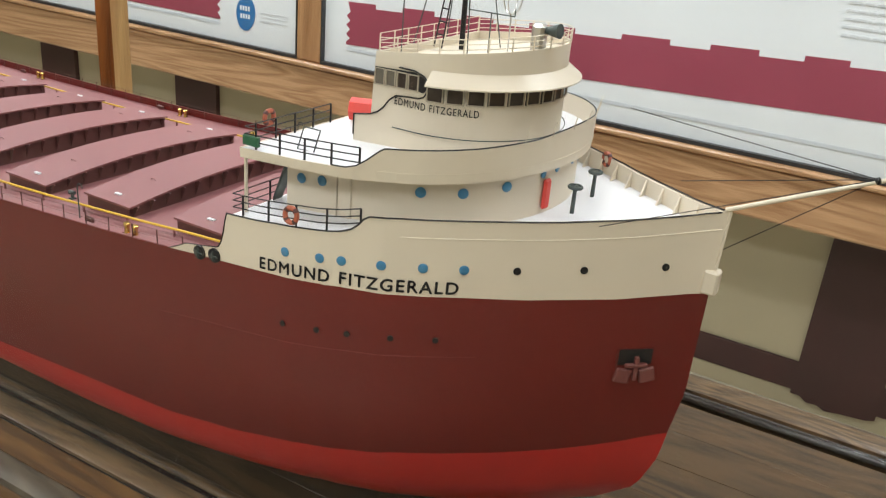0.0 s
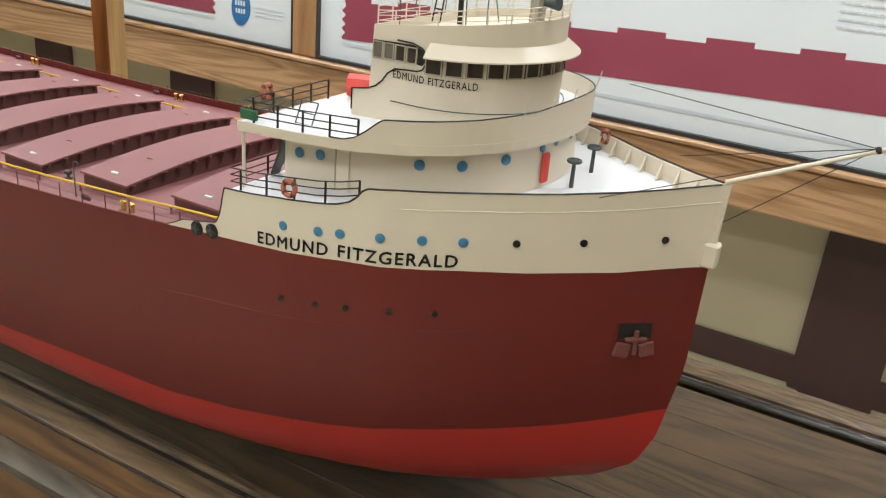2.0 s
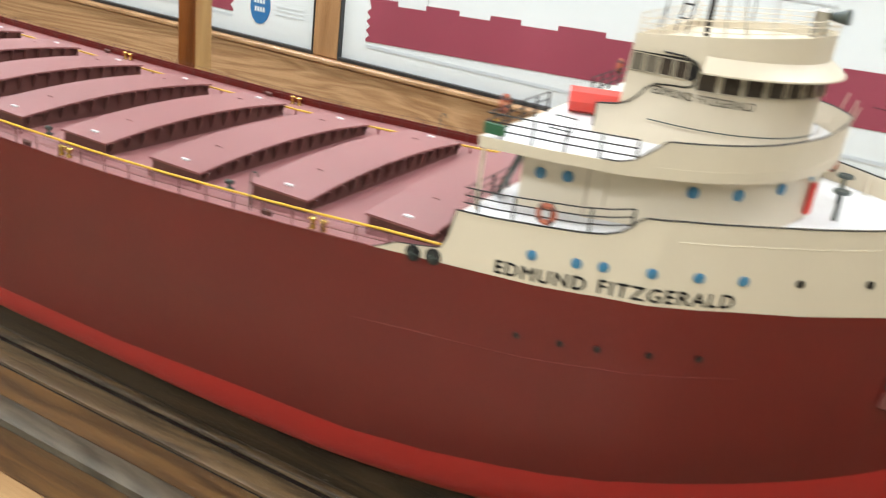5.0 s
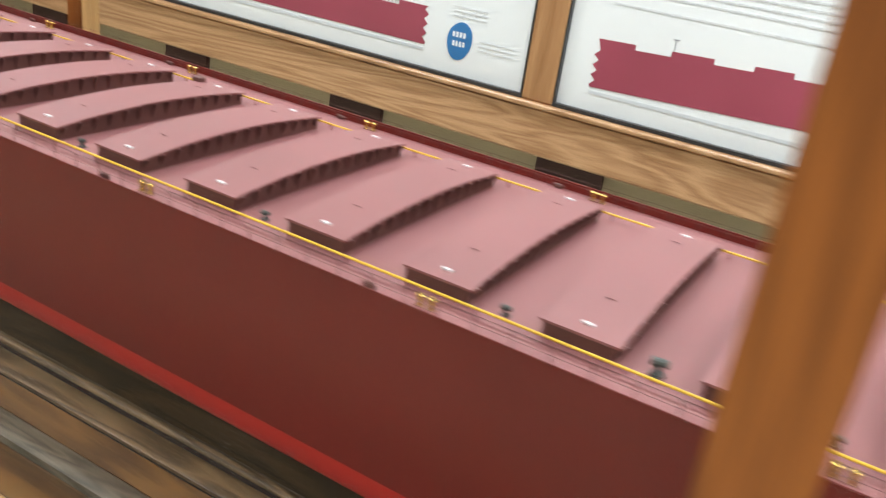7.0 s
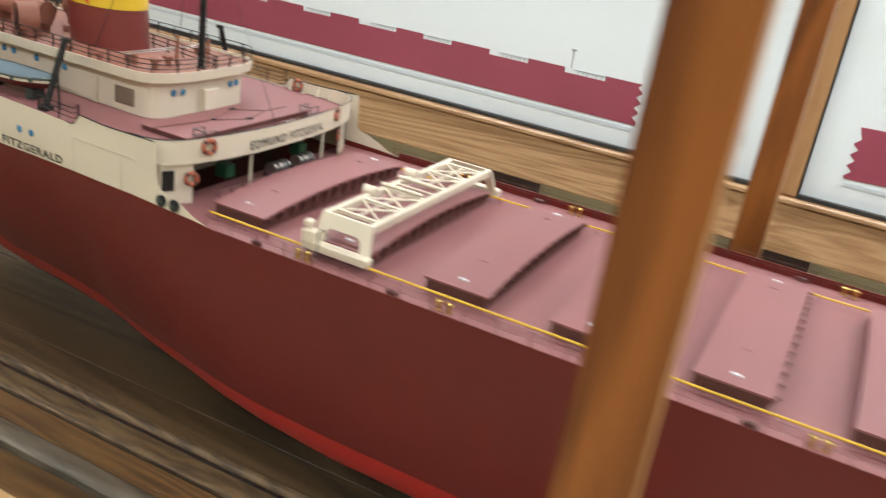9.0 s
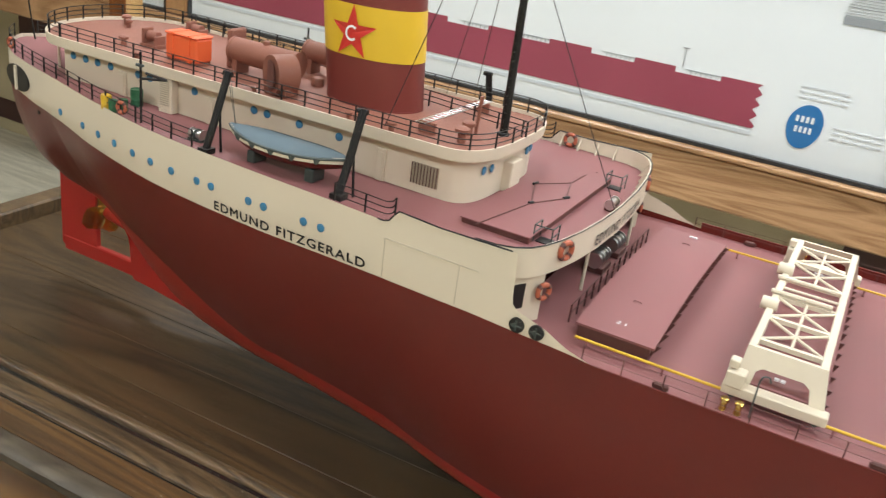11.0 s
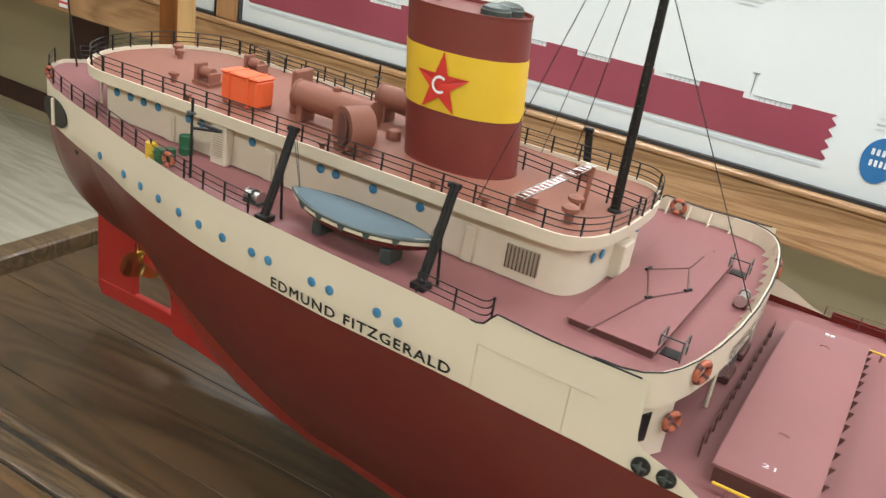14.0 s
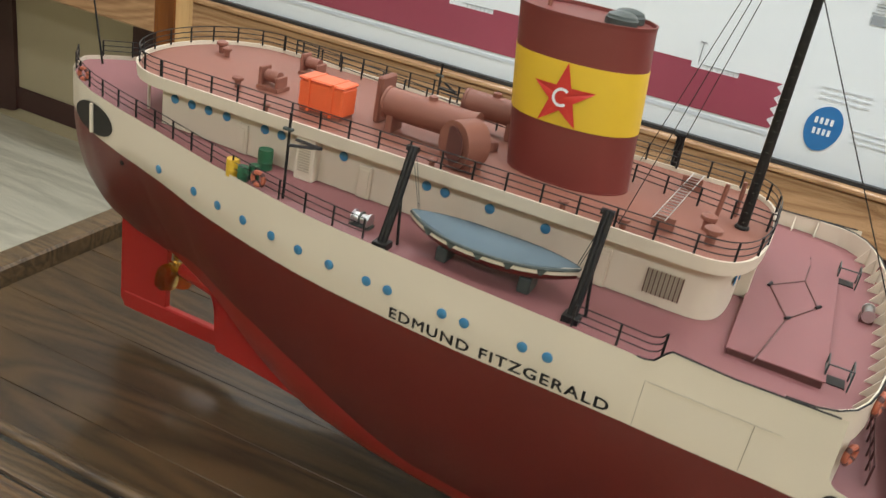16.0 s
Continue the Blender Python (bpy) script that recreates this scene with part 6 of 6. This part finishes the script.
for x, y in ((-1.9250, -0.0150), (-1.9280, 0.0300)):
    bm = boxed(x - 0.009, x - 0.007, y - 0.005, y + 0.005, 0.0520, 0.0640, 0.0005)
    box(bm, x + 0.003, x + 0.005, y - 0.005, y + 0.005, 0.0520, 0.0600, 0.0005)
    box(bm, x - 0.009, x + 0.006, y - 0.006, y + 0.006, 0.0520, 0.0540)
    rod(bm, (x - 0.006, y, 0.0590), (x + 0.003, y, 0.0590), 0.0035, n=14)
    part("cable_reel", bm, M_BROWN, ship, "rust-brown cable reel between cheek plates")
part("intake_slab", boxed(-1.8570, -1.8530, -0.0170, -0.0010, 0.0520, 0.0770, 0.0010), M_BROWN, ship, "upright rust-brown intake plate")
for x, y in ((-1.8380, 0.0040), (-1.8180, 0.0010), (-1.7900, -0.0020)):
    part("deck_dome", lathe([(0.0042, 0), (0.0042, 0.0035), (0.0034, 0.0050), (0.0010, 0.0058)], 14), M_BROWN, ship).matrix_basis = Matrix.Translation((x, y, 0.0519))
bmv = finish("vent", lathe([(0.0020, 0), (0.0020, 0.0042), (0.0036, 0.0050), (0.0036, 0.0066), (0.0018, 0.0076)], 14), M_BROWN)
for x, y, s in ((-1.6645, -0.0350, 1.2), (-1.6690, -0.0180, 1.1), (-1.7010, -0.0505, 0.8), (-1.7300, -0.0510, 0.7), (-1.8000, -0.0530, 0.7), (-1.9030, -0.0520, 0.7), (-1.9400, -0.0300, 0.9), (-1.9930, 0.0200, 1.0), (-1.9850, 0.0150, 0.8), (-1.7700, 0.0430, 0.9)):
    share("vent", bmv, Matrix.Translation((x, y, 0.0519)) @ Matrix.Scale(s, 4), ship, "rust-brown mushroom vent")
part("vent_pipe", rods([((-1.6670, -0.0120, 0.0520), (-1.6660, -0.0120, 0.0740)), ((-1.6600, 0.0130, 0.0520), (-1.6600, 0.0130, 0.0700))], 0.0011, 8), M_BROWN, ship)
lad = [((-1.6905, -0.0430, 0.0590), (-1.6875, 0.0400, 0.0590)), ((-1.6850, -0.0430, 0.0590), (-1.6820, 0.0400, 0.0590))]
ldp = part("gangway_ladder", rods(lad, 0.00035, 5), M_STEEL, ship, "silver ladder lying across the boat deck")
rung = finish("rung", rod(bmesh.new(), (0, 0, 0), (0.0055, 0, 0), 0.00026, n=5), M_STEEL)
for k in range(18):
    share("rung", rung, Matrix.Translation((-1.6905 + 0.003 * k / 17, -0.0410 + 0.079 * k / 17, 0.0590)), ldp)
for y in (-0.036, 0.034):
    part("ladder_trestle", boxed(-1.6915, -1.6810, y - 0.001, y + 0.001, 0.0520, 0.0586), M_BROWN, ldp, smooth=False)
# the boat deck's own height
for ob in ship.children:
    if ob.name not in built:
        ob.location += Vector((0.0022, 0, 0.0044))
# lifeboats under their davits
for sy in (1, -1):
    bm = bmesh.new()
    rows = []
    for i in range(25):
        t = -1 + 2 * i / 24
        w = 0.0120 * (1 - abs(t) ** 2.6) + 0.0003
        x = -1.7490 + 0.0420 * t
        zs = 0.0425 + 0.0022 * t * t
        dk = 0.0100 * (1 - 0.5 * abs(t) ** 3)
        row = []
        for k in range(9):
            a = math.pi * k / 8
            row.append(bm.verts.new((x, -sy * 0.0800 + w * math.cos(a), zs - dk * math.sin(a) ** 0.8)))
        rows.append(row)
    for a, b in zip(rows, rows[1:]):
        for k in range(8):
            bm.faces.new((a[k], b[k], b[k + 1], a[k + 1]))
    boat = part("lifeboat_hull", bm, M_RED, ship, "lifeboat with cream strake under a blue-grey canvas cover")
    bm = bmesh.new()
    rows = []
    for i in range(25):
        t = -1 + 2 * i / 24
        w = 0.0128 * (1 - abs(t) ** 2.6) + 0.0004
        x, zs = -1.7490 + 0.0425 * t, 0.0427 + 0.0022 * t * t
        rows.append([bm.verts.new((x, -sy * 0.0800 + w * s, zs + dz)) for s, dz in ((-1, -0.0034), (-1, -0.0008), (-0.9, 0.0002), (0, 0.0016 * (1 - t * t)), (0.9, 0.0002), (1, -0.0008), (1, -0.0034))])
    for a, b in zip(rows, rows[1:]):
        for k in range(6):
            bm.faces.new((a[k], b[k], b[k + 1], a[k + 1]))
    bm.faces.ensure_lookup_table()
    cov = part("canvas_cover", bm, M_GREY, boat, "blue-grey canvas boat cover")
    cov.data.materials.append(M_CREAM)
    for i, f in enumerate(cov.data.polygons):
        if abs(f.normal.z) < 0.35:
            f.material_index = 1
    for t in (-0.66, -0.33, 0.0, 0.33, 0.66):
        w = 0.0128 * (1 - abs(t) ** 2.6) + 0.0006
        x, zs = -1.7490 + 0.0425 * t, 0.0427 + 0.0022 * t * t
        for s in (-1, 1):
            yy = -sy * 0.0800 + s * w
            bm = bmesh.new()
            f = [bm.verts.new((x + a, yy + s * 0.0004, zs + b)) for a, b in ((-0.0030, -0.0004), (0.0030, -0.0004), (0.0006, -0.0040), (-0.0006, -0.0040))]
            g = [bm.verts.new((v.co.x, yy - s * 0.0004, v.co.z)) for v in f]
            bm.faces.new(f), bm.faces.new(g[::-1])
            for q in range(4):
                bm.faces.new((f[q], f[(q + 1) % 4], g[(q + 1) % 4], g[q]))
            part("cover_flap", bm, M_GUNMETAL, boat, smooth=False)
    for s in (-1, 1):
        rim = [(-1.7490 + 0.0425 * t, -sy * 0.0800 + s * (0.0128 * (1 - abs(t) ** 2.6) + 0.0006), 0.0420 + 0.0022 * t * t) for t in np.linspace(-1, 1, 25)]
        part("cover_edge", tube(bmesh.new(), rim, 0.0008, 6), M_GUNMETAL, boat)
    for x in (-1.7700, -1.7280):
        part("boat_chock", boxed(x - 0.003, x + 0.003, -sy * 0.0800 - 0.006, -sy * 0.0800 + 0.006, poop_z(x) - 0.0002, 0.0345, 0.0008), M_GUNMETAL, boat, smooth=False)
    for x in (-1.7985, -1.7025):
        zb = poop_z(x)
        bm = bmesh.new()
        for o in (-0.0009, 0.0009):
            tube(bm, [(x + o, -sy * 0.0935, zb), (x + o + 0.0008, -sy * 0.0860, zb + 0.020), (x + o + 0.0010, -sy * 0.0765, 0.0725)], 0.0016, 8)
        box(bm, x - 0.0035, x + 0.0040, -sy * 0.0960 if sy > 0 else 0.0890, -sy * 0.0890 if sy > 0 else 0.0960, zb - 0.0002, zb + 0.0030)
        rod(bm, (x - 0.0025, -sy * 0.0765, 0.0715), (x + 0.0035, -sy * 0.0765, 0.0715), 0.0016, n=8)
        rod(bm, (x + 0.0045, -sy * 0.0850, zb), (x + 0.0015, -sy * 0.0835, zb + 0.026), 0.0008, n=6)
        dv = part("davit", bm, M_BLACK, ship, "black boat davit leaning inboard")
        part("falls", rods([((x + 0.001, -sy * 0.0770, 0.0710), (x + (0.010 if x < -1.75 else -0.006), -sy * 0.0795, 0.0450)), ((x + 0.0025, -sy * 0.0765, 0.0710), (x + (0.011 if x < -1.75 else -0.005), -sy * 0.0800, 0.0450))], 0.00022, 4), M_GUNMETAL, dv)
# starboard and port side-deck gear
def drum(x, y, mat, label, s=1.0):
    d = part("oil_drum", lathe([(0.0032 * s, 0), (0.0034 * s, 0.0003), (0.0032 * s, 0.0030 * s), (0.0034 * s, 0.0034 * s), (0.0032 * s, 0.0038 * s), (0.0034 * s, 0.0066 * s), (0.0032 * s, 0.0090 * s), (0.0029 * s, 0.0088 * s)], 16), mat, ship, label)
    d.matrix_basis = Matrix.Translation((x, y, poop_z(x)))
drum(-1.8985, -0.0790, M_ROD, "small yellow oil drum")
drum(-1.8905, -0.0805, M_GREEN, "small green oil drum", 0.85)
drum(-1.8880, -0.0745, M_GREEN, "small green oil drum", 0.85)
drum(-1.8930, -0.0590, M_GREEN, "dark green oil drum by the deckhouse", 1.2)
for x, sy in ((-1.8770, 1), (-2.0450, 1), (-1.8770, -1)):
    p = side_point(x, 0.03, -0.001)
    life_ring((p.x, sy * p.y, aft_top(x) + 0.0050), (0, -sy, 0), 1.05)
for sy in (1, -1):
    x, y = -1.8630, -sy * 0.0825
    lpst = part("cargo_lamp_post", rods([((x, y, poop_z(x)), (x, y, 0.0720)), ((x, y, 0.0560), (x + 0.016, y + sy * 0.006, 0.0570)), ((x + 0.016, y + sy * 0.006, 0.0570), (x + 0.004, y, 0.0600))], 0.0008, 6), M_BLACK, ship, "dark lamp post on the side deck")
    part("lamp_cap", boxed(x - 0.0035, x + 0.0020, y - 0.0012, y + 0.0012, 0.0630, 0.0645, 0.0003), M_GUNMETAL, lpst)
    xw, yw = -1.8180, -sy * 0.0800
    wn = part("mooring_winch", rod(bmesh.new(), (xw - 0.0035, yw, poop_z(xw) + 0.0036), (xw + 0.0045, yw, poop_z(xw) + 0.0036), 0.0026, n=14), M_STEEL, ship, "silver mooring winch")
    for o in (-0.0042, 0.0, 0.0046):
        part("winch_flange", rod(bmesh.new(), (xw + o, yw, poop_z(xw) + 0.0036), (xw + o + 0.0008, yw, poop_z(xw) + 0.0036), 0.0036, n=14), M_STEEL if o else M_GUNMETAL, wn)
    part("winch_bed", boxed(xw - 0.005, xw + 0.0062, yw - 0.003, yw + 0.003, poop_z(xw) - 0.0002, poop_z(xw) + 0.0012), M_GUNMETAL, wn, smooth=False)
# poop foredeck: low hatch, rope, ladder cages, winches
# hatch sides darker than the lid: their shade is put into the colour
ph = part("poop_hatch", boxed(-1.6400, -1.6010, -0.0690, 0.0650, 0.0238, 0.0280, 0.0004), M_DRED, ship, "sides of the low poop hatch, shade put in their colour", False)
part("hatch_lid", boxed(-1.6408, -1.6002, -0.0698, 0.0658, 0.0280, 0.0287, 0.0002), M_DECK, ph, "flat mauve hatch lid", False)
zr = 0.0289
rope = [(-1.6290, -0.0750, zr), (-1.6202, -0.0220, zr), (-1.6080, 0.0020, zr), (-1.6160, 0.0310, zr), (-1.6315, 0.0110, zr), (-1.6202, -0.0220, zr)]
part("lashing_rope", tube(bmesh.new(), rope + [], 0.0004, 5), M_DRED, ship, "thin dark lashing rope")
part("lashing_rope", tube(bmesh.new(), [(-1.6160, 0.0310, zr), (-1.6150, 0.0530, zr), (-1.6150, 0.0790, 0.0250)], 0.0004, 5), M_DRED, ship)
part("lashing_block", rods([((-1.6090, 0.0000, zr + 0.0004), (-1.6070, 0.0040, zr + 0.0004)), ((-1.6320, 0.0090, zr + 0.0004), (-1.6310, 0.0140, zr + 0.0004)), ((-1.6210, -0.0235, zr + 0.0004), (-1.6192, -0.0205, zr + 0.0004))], 0.0009, 6), M_BLACK, ship)
for y in (-0.0580, 0.0580):
    x, z = -1.5960, 0.0243
    cg = rods([((x + a, y + b, z), (x + a, y + b, z + 0.0095)) for a in (-0.005, 0.005) for b in (-0.005, 0.005)] + [((x + a, y - 0.005, z + h), (x + a, y + 0.005, z + h)) for a in (-0.005, 0.005) for h in (0.0050, 0.0095)] + [((x - 0.005, y - 0.005, z + 0.0095), (x + 0.005, y - 0.005, z + 0.0095))], 0.0004, 5)
    c_ = part("ladder_cage", cg, M_GUNMETAL, ship, "small ladder-head rail round a deck opening")
    part("deck_opening", boxed(x - 0.0040, x + 0.0040, y - 0.0040, y + 0.0040, z - 0.0001, z + 0.0006), M_BLACK, c_, smooth=False)
for y in (0.0180,):
    x = -1.5850
    w_ = part("warping_winch", rod(bmesh.new(), (x, y - 0.0045, 0.0285), (x, y + 0.0045, 0.0285), 0.0022, n=12), M_STEEL, ship, "silver warping winch")
    part("winch_bed", boxed(x - 0.0032, x + 0.0032, y - 0.0040, y + 0.0040, 0.0238, 0.0268, 0.0004), M_DRED, w_, smooth=False)
    for o in (-0.0052, 0.0044):
        part("winch_flange", rod(bmesh.new(), (x, y + o, 0.0285), (x, y + o + 0.0008, 0.0285), 0.0032, n=12), M_STEEL, w_)
# brackets inside the poop-front bulwark
for y in np.linspace(-0.086, 0.098, 15):
    x = float(np.interp(y, [p[1] for p in PF], [p[0] for p in PF])) - 0.0014
    bm = bmesh.new()
    lo = [bm.verts.new(v) for v in ((x, y - 0.0004, poop_z(x)), (x - 0.0058, y - 0.0004, poop_z(x)), (x, y - 0.0004, 0.0338))]
    hi = [bm.verts.new((v.co.x, y + 0.0004, v.co.z)) for v in lo]
    bm.faces.new(lo), bm.faces.new(hi[::-1])
    for k in range(3):
        bm.faces.new((lo[k], lo[(k + 1) % 3], hi[(k + 1) % 3], hi[k]))
    part("bulwark_rib", bm, M_CREAM, ship, smooth=False)
life_ring((-1.5796, -0.0720, 0.0290), (0.93, -0.35, 0), 1.35)
life_ring((-1.5796, 0.0720, 0.0290), (0.93, 0.35, 0), 1.35)
life_ring((-1.5835, -0.0830, 0.0090), (0.88, -0.47, 0), 1.2)
life_ring((-1.5835, 0.0830, 0.0090), (0.88, 0.47, 0), 1.2)
life_ring((-1.6490, half(-1.649) * wide(-1.649) - 0.003, 0.0310), (0, -1, 0), 1.25)
# open deck under the poop front
for y in (-0.0290, 0.0560):
    part("poop_column", rod(bmesh.new(), (-1.5800, y, -0.0090), (-1.5800, y, 0.0215), 0.0010, n=8), M_CREAM, ship)
for y in (0.0060, 0.0360):
    x, z = -1.5830, -0.0088
    w_ = part("deck_winch", rod(bmesh.new(), (x, y - 0.0065, z + 0.0075), (x, y + 0.0065, z + 0.0075), 0.0034, n=14), M_STEEL, ship, "silver deck winch under the poop")
    for o in (-0.0085, -0.0030, 0.0035, 0.0075):
        part("winch_flange", rod(bmesh.new(), (x, y + o, z + 0.0075), (x, y + o + 0.0010, z + 0.0075), 0.0048, n=14), M_STEEL, w_)
    part("winch_bed", boxed(x - 0.0060, x + 0.0060, y - 0.0080, y + 0.0080, z - 0.0001, z + 0.0038, 0.0005), M_DRED, w_, smooth=False)
for y in (-0.0220, 0.0640):
    part("winch_motor", boxed(-1.6130, -1.6020, y - 0.005, y + 0.005, -0.0090, 0.0010, 0.001), M_GREEN, ship, "dark green winch motor")
railing(ship, [(-1.5715, -0.0700, main_z(-1.57)), (-1.5715, 0.0700, main_z(-1.57))], 0.0100, 0.0115, M_DRED, 2, 0.0005, 0.0004)
# ensign staff
st = part("ensign_staff", rod(bmesh.new(), (-2.0700, 0, 0.0320), (-2.0800, 0, 0.0850), 0.0007, 0.0005, 8), M_BLACK, ship, "black staff with a small flag")
part("ensign", boxed(-2.0880, -2.0795, -0.0002, 0.0002, 0.0700, 0.0800), M_PAPER, st, "small faded striped flag", False)
part("ensign_stripes", boxed(-2.0882, -2.0793, -0.0003, 0.0003, 0.0725, 0.0740), M_STAR, st, smooth=False)
part("ensign_canton", boxed(-2.0838, -2.0793, -0.0003, 0.0003, 0.0760, 0.0800), M_BADGE, st, smooth=False)
# shell doors scribed into the stern plating
for x in (-1.6650, -1.6210):
    p0, p1 = side_point(x, aft_line(x) + 0.001, 0.0002), side_point(x, 0.0185, 0.0002)
    part("plate_seam", rod(bmesh.new(), p0, p1, 0.00018, n=4), M_LOUVRE, ship)
part("plate_seam", tube(bmesh.new(), [side_point(x, 0.0185, 0.0002) for x in np.linspace(-1.665, -1.61, 8)], 0.00018, 4), M_LOUVRE, ship)

# the stern is drawn a little closer: places aft of the funnel move forward by a smooth amount
draw_in = curve([-2.10, -1.96, -1.926, -1.905, -1.8628, -1.8235, -1.789, -1.758, -1.70], [0.0185, 0.0140, 0.0115, 0.0103, 0.0076, 0.0053, 0.0036, 0.0012, 0.0])


def settle_stern(ob):
    at = ob.matrix_basis.translation
    if at.length < 0.02:
        for v in ob.data.vertices:
            v.co.x += draw_in(v.co.x)
    else:
        ob.matrix_basis = Matrix.Translation((draw_in(at.x), 0, 0)) @ ob.matrix_basis
        return
    for kid in ob.children:
        settle_stern(kid)


for ob in list(ship.children):
    settle_stern(ob)
    if ob.name in ("rudder", "sole_piece", "shaft_boss", "propeller"):
        ob.location.y += 0.010
